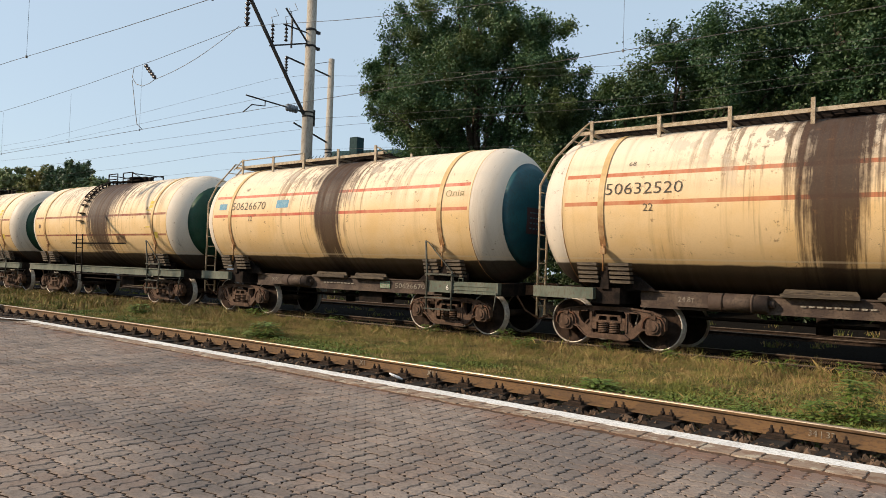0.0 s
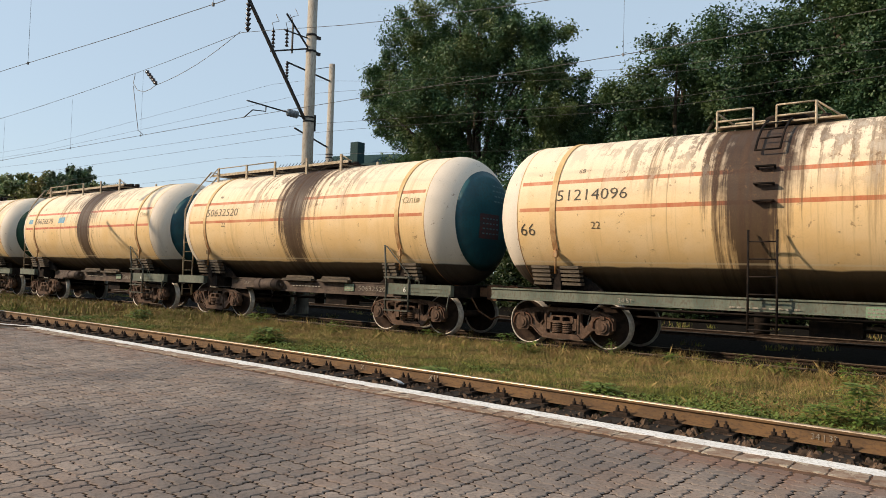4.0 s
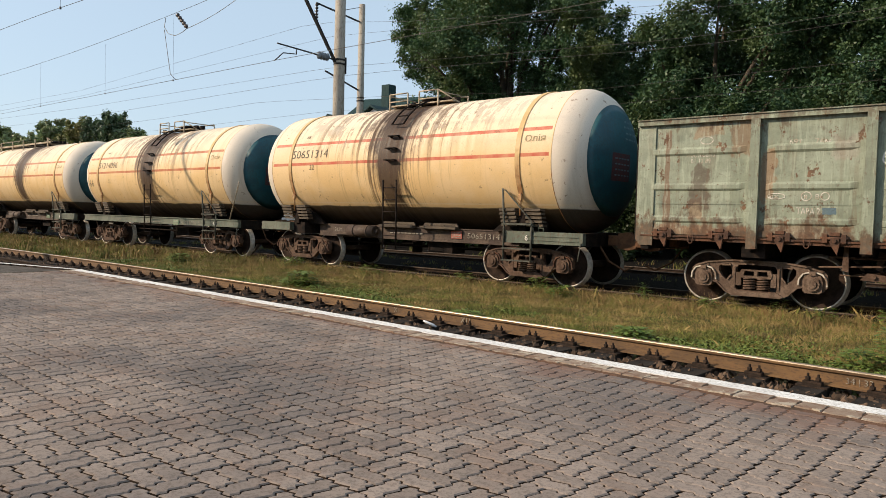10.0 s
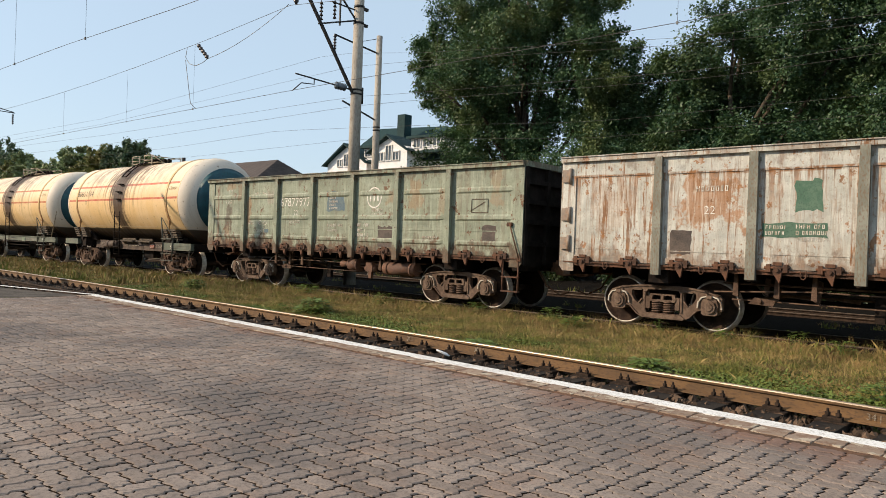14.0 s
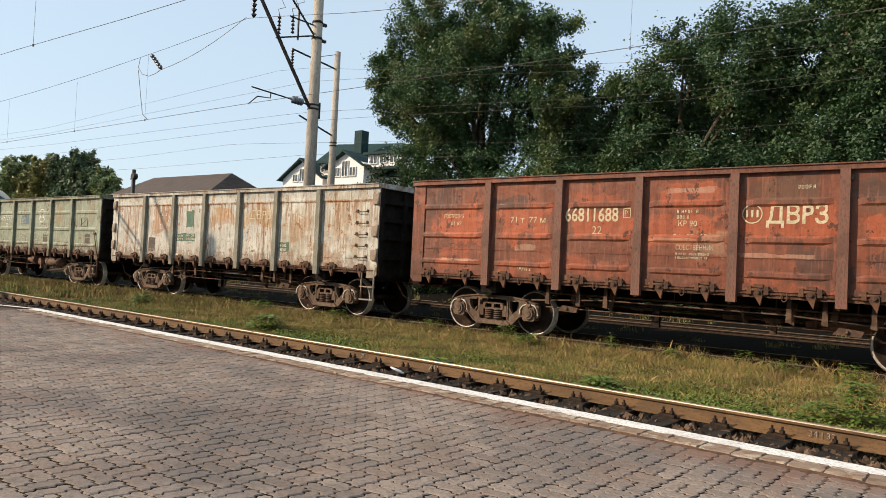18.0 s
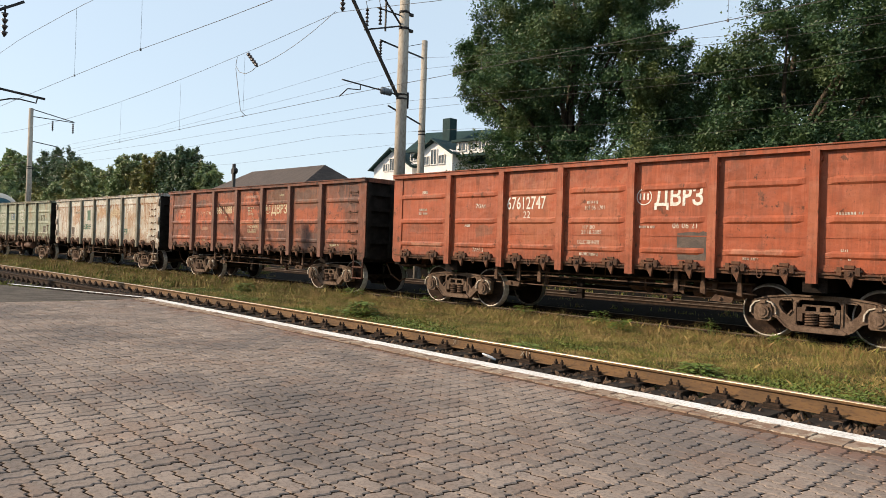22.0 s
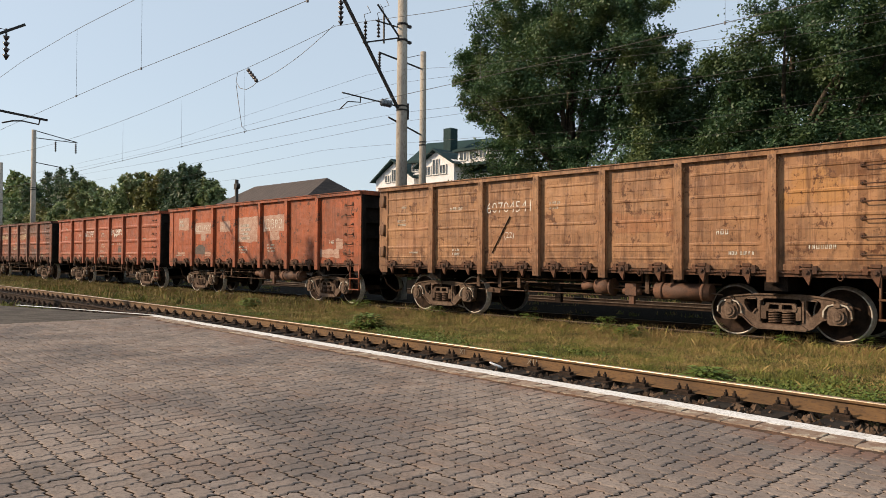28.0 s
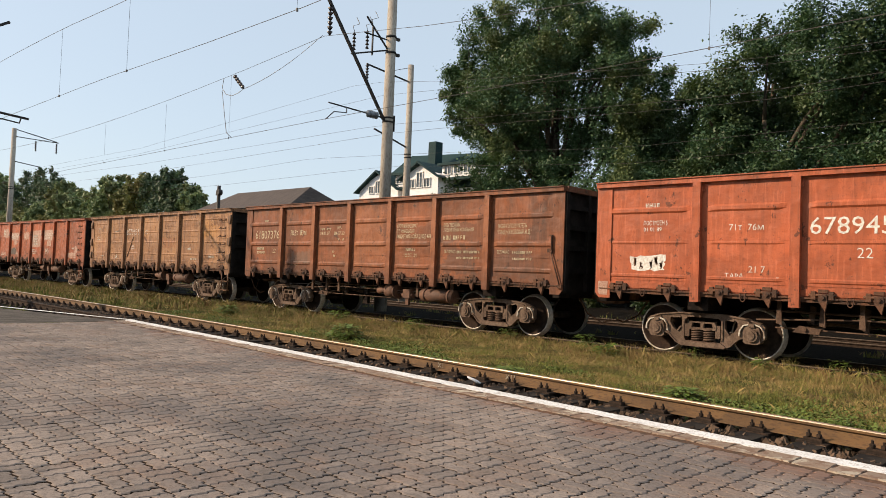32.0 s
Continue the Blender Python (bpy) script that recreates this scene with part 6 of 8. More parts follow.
ground = thing("ground", "earth with sparse grass that reaches the horizon", "ground", kind="structure", bm=bmesh.new(), mat=EARTH)
bm = bmesh.new()
GX = [500, 60, 3, 0] + [-2.5 * i for i in range(1, 25)] + [-60 - 6 * i for i in range(1, 12)] + [-160, -250, -900]


def ground_row(x):
    t = track_y(x)
    return ((-400, -0.32), (t - 3.05, -0.32), (t - 0.05, -0.30), (t + 0.55, -0.17), (13.0, -0.12), (15.5, -0.12), (19.5, -0.16), (24, -0.16), (30, 0.5), (1200, 0.5))


rows = [[bm.verts.new((x, y, z)) for y, z in ground_row(x)] for x in GX]
for p, q in zip(rows[:-1], rows[1:]):
    for i in range(len(p) - 1):
        bm.faces.new((q[i], p[i], p[i + 1], q[i + 1]))
bmesh.ops.remove_doubles(bm, verts=bm.verts, dist=0.001)
ground.data = to_mesh("ground", bm, EARTH)

XS = [30.0, 20.0, 10.0] + [3.0 - 0.75 * i for i in range(26)]
bm = bmesh.new()
for x0, x1 in zip(XS[:-1], XS[1:]):
    y0, y1 = edge_y(x0) - 0.21, edge_y(x1) - 0.21
    bm.faces.new([bm.verts.new(p) for p in ((x0, -16, PZ - 0.015), (x0, y0, PZ - 0.015), (x1, y1, PZ - 0.015), (x1, -16, PZ - 0.015))])
pavement = thing("pavement", "grey wavy concrete block paving with dark joints", "paving", kind="structure", bm=bm, mat=JOINT)
bm = bmesh.new()
for x0, x1 in zip(XS[:-1], XS[1:]):
    a, b, c, d = (bm.verts.new((x, edge_y(x) - u, z)) for x, u, z in ((x0, 0.2, PZ), (x1, 0.2, PZ), (x1, 0, PZ), (x0, 0, PZ)))
    e, f = (bm.verts.new((x, edge_y(x), -0.32)) for x in (x0, x1))
    g, h = (bm.verts.new((x, edge_y(x) - 0.2, -0.32)) for x in (x0, x1))
    for q in ((a, b, c, d), (d, c, f, e), (g, h, b, a)):
        bm.faces.new(q)
bmesh.ops.remove_doubles(bm, verts=bm.verts, dist=0.0005)
thing("platform_edge", "platform edge painted white, chipped in places", "kerb", kind="structure", bm=bm, mat=WHITE_EDGE)
bm = bmesh.new()
for x0, x1 in zip(XS[:-1], XS[1:]):
    bm.faces.new([bm.verts.new((x, edge_y(x) - u, PZ - 0.007)) for x, u in ((x0, 0.8), (x0, 0.205), (x1, 0.205), (x1, 0.8))])
thing("edge_bed", "crumbled mortar bed beside the white edge", "mortar", kind="structure", bm=bm, mat=REDBED)
bm = bmesh.new()
bm.faces.new([bm.verts.new(p) for p in ((-15.75, -40, PZ - 0.012), (-15.75, 6.42, PZ - 0.012), (-60, -4.6, PZ - 0.012), (-90, -40, PZ - 0.012))])
thing("asphalt_yard", "worn grey asphalt past the end of the platform", "asphalt", kind="structure", bm=bm, mat=ASPHALT)
bm = bmesh.new()
for x0, x1 in ((-15.8, -17.4), (-17.4, -19.2), (-19.2, -21.5)):
    bm.faces.new([bm.verts.new((x, edge_y(x) - u, PZ - 0.006)) for x, u in ((x0, 0.13), (x0, 0), (x1, 0), (x1, 0.13))])
thing("edge_line", "thin faded white line on the asphalt", "paint line", kind="structure", bm=bm, mat=WHITE_EDGE)

# sheet whose black colour holds the shade under and behind the train
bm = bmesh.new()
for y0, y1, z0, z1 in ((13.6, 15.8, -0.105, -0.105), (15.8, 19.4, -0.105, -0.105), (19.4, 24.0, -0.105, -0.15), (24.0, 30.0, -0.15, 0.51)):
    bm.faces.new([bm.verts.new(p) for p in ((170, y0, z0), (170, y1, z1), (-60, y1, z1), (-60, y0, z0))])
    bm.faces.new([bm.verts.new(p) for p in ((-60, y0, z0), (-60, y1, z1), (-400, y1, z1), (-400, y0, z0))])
thing("trackbed", "cinder bed under and beyond the train, blackened for the shade there", "track bed", kind="structure", bm=bm, mat=GRAVEL_BED)
# rails
RAILSIDE = speckled("rusty_rail", (0.165, 0.092, 0.038), (0.115, 0.066, 0.03), 5, 0.75, c=(0.07, 0.04, 0.025), stretch=(0.4, 1, 1))
RAILTOP = speckled("polished_rail_head", (0.42, 0.34, 0.25), (0.3, 0.23, 0.16), 9, 0.42, 0.6)
SLEEPER = speckled("oily_concrete_sleeper", (0.035, 0.029, 0.024), (0.02, 0.017, 0.015), 6, 0.9, spec=0.08)
IRONWORK = speckled("dark_fastening_iron", (0.03, 0.022, 0.017), (0.055, 0.036, 0.026), 14, 0.85, spec=0.1)
DULLHEAD = speckled("dull_rail_head", (0.12, 0.085, 0.055), (0.08, 0.055, 0.036), 9, 0.7)
PROFILE = ((-0.075, -0.18), (0.075, -0.18), (0.075, -0.168), (0.012, -0.15), (0.009, -0.05), (0.034, -0.038), (0.037, -0.012), (-0.037, -0.012), (-0.034, -0.038), (-0.009, -0.05), (-0.012, -0.15), (-0.075, -0.168))
CAP = ((-0.037, -0.012), (0.037, -0.012), (0.033, -0.003), (0.02, 0.0), (-0.02, 0.0), (-0.033, -0.003))


def swept(bm, outline, spots):
    """An outline across y and z swept along spots (x, y)."""
    rings = [[bm.verts.new((x, y + a, z)) for a, z in outline] for x, y in spots]
    n = len(outline)
    for p, q in zip(rings[:-1], rings[1:]):
        for i in range(n):
            bm.faces.new((p[i], p[(i + 1) % n], q[(i + 1) % n], q[i]))
    bm.faces.new(rings[0])
    bm.faces.new(rings[-1])


RAILS = []


def rail(spots, shiny=True, head=None, side=None):
    bm = bmesh.new()
    swept(bm, PROFILE, spots)
    ob = thing("rail", "brown rusty steel rail with a bright worn head" if shiny else "brown rusty steel rail", "rail", kind="structure", bm=bm, mat=side or (RAILSIDE if shiny else IRONWORK))
    bm = bmesh.new()
    swept(bm, CAP, spots)
    RAILS.append(ob)
    part("rail_head", bm, head or (RAILTOP if shiny else IRONWORK), ob)


SPOTS = [40, 20] + [8 - 1.0 * i for i in range(60)] + [-55 - 4 * i for i in range(17)] + [-130, -250]
rail([(x, track_y(x)) for x in SPOTS])
rail([(x, track_y(x) - 1.59) for x in SPOTS], False)
for y in (YT - 0.795, YT + 0.795, 20.55, 22.14):
    rail([(x, y + bend(x)) for x in [170, 60, 0] + [-28 - 4 * i for i in range(22)] + [-130, -300]], True, DULLHEAD, IRONWORK)


def sleeper_mesh(bm):
    prism(bm, ((-0.15, -0.36), (0.15, -0.36), (0.135, -0.2), (-0.135, -0.2)), -1.35, 1.35)


def fastening_mesh(bm):
    box(bm, -0.15, 0.15, -0.2, 0.2, -0.203, -0.185)
    for y in (-0.12, 0.12):
        for x in (-0.05, 0.05):
            rod(bm, (x, y, -0.19), (x, y, -0.07), 0.013, seg=6)
            rod(bm, (x, y, -0.135), (x, y, -0.105), 0.028, seg=6)
        box(bm, -0.09, 0.09, y - 0.045, y + 0.045, -0.185, -0.145)


bm = bmesh.new()
for x0, x1 in zip(GX[7:-2], GX[8:-1]):
    bm.faces.new([bm.verts.new((x, track_y(x) + u, -0.275)) for x, u in ((x0, -2.0), (x0, 0.02), (x1, 0.02), (x1, -2.0))])
thing("track_gravel", "dark oily gravel between the rails of the platform track", "track bed", kind="structure", bm=bm, mat=GRAVEL_BED)
for i in range(110):
    x = 2.4 - 0.585 * i
    slope = math.degrees(math.atan2(track_y(x - 0.5) - track_y(x + 0.5), -1.0)) if x < 0 else 180.0
    s = thing("sleeper", "dark oily concrete sleeper with bolted rail fastenings", "sleeper", "sleepers of the platform track", bm=kept("sleeper", sleeper_mesh, SLEEPER), mat=SLEEPER)
    s.matrix_basis = pose(x, track_y(x) - 0.795, 0, 0, 0, slope - 180)
    for dy in (0.795, -0.795):
        f = part("rail_fastening", kept("fastening", fastening_mesh, IRONWORK), IRONWORK, s)
        f.location.y = dy
for i in range(40):
    s = thing("sleeper", "weathered sleeper half buried in the dry grass", "sleeper", "sleepers under the train", bm=kept("sleeper", sleeper_mesh, SLEEPER), mat=SLEEPER)
    s.matrix_basis = pose(4 - 0.7 * i, YT, 0.02)
for i in range(36):
    s = thing("sleeper", "weathered sleeper of the track behind the train", "sleeper", "sleepers behind the train", bm=kept("sleeper", sleeper_mesh, SLEEPER), mat=SLEEPER)
    s.matrix_basis = pose(4 - 0.9 * i, 21.345, 0.0)


def scatter_mesh(name, pts, size, mat, seed):
    """Small broken stones at pts."""
    rng = np.random.default_rng(seed)
    base = np.array([(1, 0, -.4), (-.5, .87, -.4), (-.5, -.87, -.4), (.3, .3, .8), (-.6, .1, .6)])
    tris = np.array([(0, 1, 3), (1, 4, 3), (1, 2, 4), (2, 0, 3), (2, 3, 4)])
    n = len(pts)
    v = base[None] * (size * (0.5 + rng.random((n, 1, 1)))) * (0.7 + 0.6 * rng.random((n, 5, 3)))
    a = rng.random(n) * 6.28
    c, s_ = np.cos(a)[:, None], np.sin(a)[:, None]
    v = np.stack([v[..., 0] * c - v[..., 1] * s_, v[..., 0] * s_ + v[..., 1] * c, v[..., 2]], 2) + pts[:, None]
    f = (tris[None] + 5 * np.arange(n)[:, None, None]).reshape(-1, 3)
    return sheet_mesh(name, v.reshape(-1, 3).tolist(), f.tolist(), mat)


m = Mat("ballast_stone", 0.9, spec=0.1)
col = m.mix(m.island(), (0.035, 0.025, 0.018), (0.15, 0.1, 0.068))
# darker copy of the ballast stone, coloured for the shade behind the train
STONE_DARK = speckled("dark_ballast_stone", (0.016, 0.013, 0.011), (0.028, 0.022, 0.018), 9, 0.95, spec=0.05)
STONE = m.done(col, bump=m.noise(40, 3, 0.6), depth=0.005)
rng = np.random.default_rng(5)
n = 15000
x = 3.0 - 38 * rng.random(n) ** 1.25
ty = np.array([track_y(u) for u in x])
y = ty - 1.95 + 2.55 * rng.random(n)
z = -0.295 + 0.05 * rng.random(n) + np.where((y > ty - 1.4) & (y < ty - 0.2), 0.035, 0.0) + np.where(y > ty + 0.1, (y - ty) * 0.2, 0)
thing("ballast", "dark brown crushed stone between the rails", "ballast", kind="stuff", bm=scatter_mesh("ballast", np.stack([x, y, z], 1), 0.042, STONE, 6))
n = 5000
x, y = 4 - 40 * rng.random(n), 19.6 + 3.4 * rng.random(n)
thing("ballast", "dark crushed stone of the track behind the train", "ballast", kind="stuff", bm=scatter_mesh("ballast", np.stack([x, y, np.full(n, -0.15)], 1), 0.05, STONE_DARK, 7))

# ---- grass and weeds ----
m = Mat("grass", 0.75, spec=0.25)
pos = m.n("ShaderNodeNewGeometry").outputs["Position"]
k = m.island()
patch = m.step(m.noise(0.55, 4, 0.6, pos), 0.36, 0.62)
mottle = m.step(m.noise(2.6, 4, 0.65, m.vec((1, 1, 1), (7, 2, 0), pos)), 0.3, 0.7, -0.3, 0.3)
green = m.mix(k, (0.115, 0.135, 0.027), (0.24, 0.24, 0.055))
straw = m.mix(k, (0.41, 0.3, 0.12), (0.25, 0.175, 0.064))
rusty = m.mix(k, (0.2, 0.1, 0.045), (0.32, 0.19, 0.085))
sep = m.n("ShaderNodeSeparateXYZ")
m.put(sep.inputs[0], pos)
far = m.step(m.math("ADD", sep.outputs[1], m.math("MULTIPLY", patch, 2.2)), 9.6, 11.6, 0.04, 0.64)
tone = m.step(m.noise(1.1, 5, 0.65, m.vec((1, 1, 1), (4, 1, 0), pos)), 0.3, 0.7, 0.6, 1.25)
far = m.math("MULTIPLY", far, m.step(sep.outputs[1], 14.5, 16.5, 1.0, 0.2))
dry = m.step(m.math("ADD", m.math("ADD", m.math("MULTIPLY", m.math("FRACT", m.math("MULTIPLY", k, 7.13)), 0.9), far), mottle), 0.86, 1.0)
col = m.mix(dry, green, straw)
red_spots = m.math("MULTIPLY", m.step(m.noise(1.3, 4, 0.6, m.vec((1, 1, 1), (1, 8, 0), pos)), 0.54, 0.62), m.step(sep.outputs[1], 11.3, 12.6, 0.0, 0.75))
col = m.mix(m.math("MULTIPLY", red_spots, m.step(m.math("FRACT", m.math("MULTIPLY", k, 3.7)), 0.3, 0.4)), col, rusty)
GRASS = m.done(m.mix(1.0, col, m.mix(tone, (0, 0, 0), (1, 1, 1)), "MULTIPLY"))


def blades(n, x0, x1, y0, y1, h0, h1, wide, seed, bend=0.5, power=1.0, clump=0.35, yard=False):
    rng = np.random.default_rng(seed)
    c = n // 45
    cx, cy = x0 + (x1 - x0) * rng.random(c) ** power, y0 + (y1 - y0) * rng.random(c)
    i = (c * rng.random(n) ** 1.4).astype(int)
    wide_of = 0.1 + 0.35 * rng.random(c)
    x, y = cx[i] + rng.normal(0, 1, n) * clump * wide_of[i], cy[i] + rng.normal(0, 1, n) * clump * wide_of[i]
    lim = np.array([track_y(u) for u in x]) + 0.22
    keep = (y > lim) & (y < y1 + 0.4)
    if yard:
        keep = (y < lim - 2.4) & (y > 6.6 + (x + 15.75) * 0.25)
    x, y, lim = x[keep], y[keep], lim[keep]
    n = len(x)
    t = lim - 0.22
    z = np.where(y < t + 0.55, np.interp(y - t, (-3.05, -0.05, 0.55), (-0.32, -0.30, -0.17)), -0.17 + 0.05 * np.clip((y - t - 0.55) / (12.45 - t), 0, 1)) - 0.01
    h = (h0 + (h1 - h0) * rng.random(n) ** 2)
    a, b = rng.random(n) * 6.28, rng.random(n) * 6.28
    w = wide * (0.6 + 0.8 * rng.random(n))
    lean = h * bend * rng.random(n)
    base = np.stack([x, y, z], 1)
    side = np.stack([np.cos(a) * w, np.sin(a) * w, np.zeros(n)], 1)
    mid = base + np.stack([np.cos(b) * lean * 0.35, np.sin(b) * lean * 0.35, h * 0.6], 1)
    top = base + np.stack([np.cos(b) * lean, np.sin(b) * lean, h], 1)
    if h1 < 0.12:
        return np.stack([base - side, base + side, top], 1).reshape(-1, 3), np.arange(3)[None] + 3 * np.arange(n)[:, None]
    v = np.stack([base - side, base + side, mid + side * 0.7, top, mid - side * 0.7], 1).reshape(-1, 3)
    f = (np.arange(5)[None] + 5 * np.arange(n)[:, None])
    return v, f


def grass_mesh(name, sets):
    vs, fs, at = [], [], 0
    for v, f in sets:
        vs.append(v)
        fs.extend((f + at).tolist())
        at += len(v)
    return sheet_mesh(name, np.concatenate(vs).tolist(), fs, GRASS)


thing("grass", "short green grass and taller dry golden stems between the tracks", "grass", kind="stuff", bm=grass_mesh("grass", (
    blades(270000, 2.5, -16, 8.3, 13.6, 0.018, 0.075, 0.0052, 11, 1.3, clump=0.55),
    blades(90000, -14, -48, 8.6, 13.6, 0.03, 0.1, 0.011, 12, 1.3, power=1.3, clump=0.7),
    blades(16000, 2.5, -18, 9.2, 13.4, 0.04, 0.13, 0.0028, 13, 1.5, clump=0.25),
    blades(22000, 2.5, -20, 11.7, 13.75, 0.04, 0.2, 0.0028, 17, 1.3, clump=0.3),
    blades(5000, 0, -24, 12.3, 13.9, 0.1, 0.36, 0.002, 21, 0.8, clump=0.3),
    blades(9000, 3, -40, 13.9, 15.0, 0.03, 0.13, 0.004, 22, 0.9, clump=0.4),
    blades(3500, 3, -50, 16.6, 19.4, 0.04, 0.18, 0.008, 23, 0.9, clump=0.5),
    blades(4000, 4, -60, 23.2, 25.5, 0.06, 0.28, 0.009, 24, 0.8, clump=0.6),
    blades(36000, 2.5, -22, 12.7, 13.95, 0.03, 0.17, 0.0034, 19, 1.4, clump=0.4),
    blades(26000, -18, -62, 12.6, 13.95, 0.06, 0.25, 0.012, 20, 0.9, clump=0.5),
    blades(7000, -16, -50, 10.8, 13.6, 0.08, 0.26, 0.008, 14, 0.8),
    blades(5000, -22, -80, 9.0, 13.6, 0.1, 0.3, 0.03, 16, power=1.5),
    blades(40000, -18, -75, -6.0, 6.6, 0.08, 0.3, 0.022, 18, 0.9, power=1.2, clump=0.9, yard=True))))
rng = np.random.default_rng(77)
n = 44000
x, y = 2.5 - 24 * rng.random(n) ** 1.2, 0.2 + np.abs(rng.normal(0.3, 0.85, n))
spots = np.sin(x * 1.7) + np.sin(x * 0.63 + 2) + 0.8 * np.sin(y * 5 + x)
far_rail = np.array([track_y(u) for u in x])
keep = (y > 0.3) & (spots > -0.3 + 0.75 * (y - 0.6))
x, y = x[keep], (y + far_rail)[keep]
n = len(x)
z = np.interp(y - far_rail[keep], (-0.05, 0.55, 4.9), (-0.30, -0.17, -0.12)) + 0.015 + 0.05 * rng.random(n)
a = rng.random(n) * 6.28
r = (0.012 + 0.016 * rng.random(n))[:, None]
u = np.stack([np.cos(a), np.sin(a), rng.normal(0, 0.45, n)], 1) * r
w = np.stack([-np.sin(a), np.cos(a), rng.normal(0, 0.45, n)], 1) * r * 0.6
c = np.stack([x, y, z], 1)
m = Mat("clover_leaf", 0.6, spec=0.2)
CLOVER = m.done(m.mix(m.island(), (0.075, 0.115, 0.022), (0.15, 0.19, 0.042)))
thing("clover", "low bright green clover along the rail", "clover", kind="stuff", bm=sheet_mesh("clover", np.stack([c - u, c + w, c + u, c - w], 1).reshape(-1, 3).tolist(), (np.arange(4)[None] + 4 * np.arange(n)[:, None]).tolist(), CLOVER))
m = Mat("weed_leaf", 0.55)
WEED = m.done(m.mix(m.island(), (0.065, 0.12, 0.018), (0.145, 0.2, 0.036)))


def weed(x, y, z, h, r, n, seed, label="bright green leafy weed in the grass"):
    rng = np.random.default_rng(seed)
    u = rng.random(n)
    a = rng.random(n) * 6.28
    d = r * (0.25 + 0.75 * rng.random(n)) * (1 - 0.45 * u)
    c = np.stack([d * np.cos(a), d * np.sin(a), h * (0.1 + 0.9 * u)], 1)
    s = (0.02 + 0.02 * rng.random(n)) * (r / 0.3)
    out = np.stack([np.cos(a), np.sin(a), 0.5 * rng.random(n) - 0.3], 1)
    side = np.stack([-np.sin(a), np.cos(a), 0.5 * rng.random(n) - 0.25], 1)
    v = np.stack([c - out * s[:, None], c + side * s[:, None] * 0.55, c + out * s[:, None] * 1.3, c - side * s[:, None] * 0.55], 1)
    f = np.arange(4)[None] + 4 * np.arange(n)[:, None]
    w = thing("weed", label, "weed")
    w.location = (x, y, z)
    bm = bmesh.new()
    for i in range(9):
        k = int(rng.integers(0, n))
        rod(bm, (0.02 * math.cos(i), 0.02 * math.sin(i), 0), tuple(c[k]), 0.006, 0.003, 5)
    tagged(part("stem", bm, WEED, w), kind="stuff")
    part("foliage", sheet_mesh("foliage", v.reshape(-1, 3).tolist(), f.tolist(), WEED), WEED, w)


for i, (x, y, h, r, n) in enumerate(((-1.1, 9.35, 0.5, 0.34, 240), (-1.45, 9.2, 0.25, 0.3, 120), (-4.2, 9.2, 0.16, 0.4, 150), (-12.4, 10.0, 0.34, 0.5, 220), (-2.2, 8.95, 0.13, 0.2, 60),
                                     (-7.0, 9.0, 0.12, 0.4, 110), (-20, 11.4, 0.3, 0.5, 140),
                                     (-2.6, 13.0, 0.3, 0.3, 60), (-1.6, 12.8, 0.36, 0.4, 80), (-4.6, 13.2, 0.26, 0.35, 60), (-7.4, 12.6, 0.3, 0.45, 90), (-8.2, 13.1, 0.38, 0.35, 80), (-10.4, 13.3, 0.3, 0.4, 70), (-13.2, 12.9, 0.34, 0.4, 70), (-16.5, 13.0, 0.35, 0.5, 80), (-5.9, 13.4, 0.42, 0.25, 50), (-3.4, 13.5, 0.34, 0.3, 50))):
    weed(x, y, -0.17, h, r, 3 * n, 40 + i)
BAG = speckled("white_plastic", (0.8, 0.8, 0.8), (0.66, 0.67, 0.68), 12, 0.4)
bm = bmesh.new()
lathe(bm, ((-0.15, 0.02), (-0.145, 0.034), (-0.02, 0.038), (0.07, 0.036), (0.12, 0.018), (0.15, 0.016)), "x", 10)
for v in bm.verts:
    v.co.z *= 0.75 + 0.3 * math.sin(9 * v.co.x)
ob = thing("bottle", "crumpled white plastic bottle lying on the sleepers", "litter", bm=bm, mat=BAG)
ob.matrix_basis = pose(-6.74, 7.84, -0.13, 0, 22, 30) @ Matrix.Scale(0.72, 4)
for text, x, h in (("X11", -6.55, 0.085), ("X1", -8.0, 0.085), ("34 | 33", -1.38, 0.065)):
    words(text, h, FAINT, RAILS[0], (x, track_y(x) - 0.028, -0.135), "painted_mark", thin=0.0)
# ---- poles and wires ----
POLE = speckled("pole_concrete", (0.4, 0.355, 0.29), (0.32, 0.285, 0.24), 2.5, 0.9, c=(0.2, 0.16, 0.12), stretch=(1, 1, 0.3))
STEEL = speckled("black_steel", (0.025, 0.023, 0.022), (0.045, 0.04, 0.036), 9, 0.6, 0.4)
GLAZE = speckled("brown_glazed_porcelain", (0.03, 0.022, 0.02), (0.05, 0.035, 0.03), 6, 0.25)
GREYGLAZE = speckled("grey_glazed_porcelain", (0.16, 0.18, 0.2), (0.24, 0.26, 0.28), 6, 0.25)
CABLE = speckled("weathered_cable", (0.13, 0.125, 0.12), (0.2, 0.19, 0.18), 9, 0.6, 0.5)


def insulator(parent, a, b, r, n, mat=None):
    a, b = Vector(a), Vector(b)
    bm = bmesh.new()
    rod(bm, a, b, r * 0.3, seg=8)
    for i in range(n):
        c = a.lerp(b, (i + 0.5) / n)
        d = (b - a) / n * 0.3
        rod(bm, c - d, c + d, r, r * 0.4, 12)
    return part("insulator", bm, mat or GLAZE, parent, "grey ribbed insulator" if mat else "dark ribbed insulator")


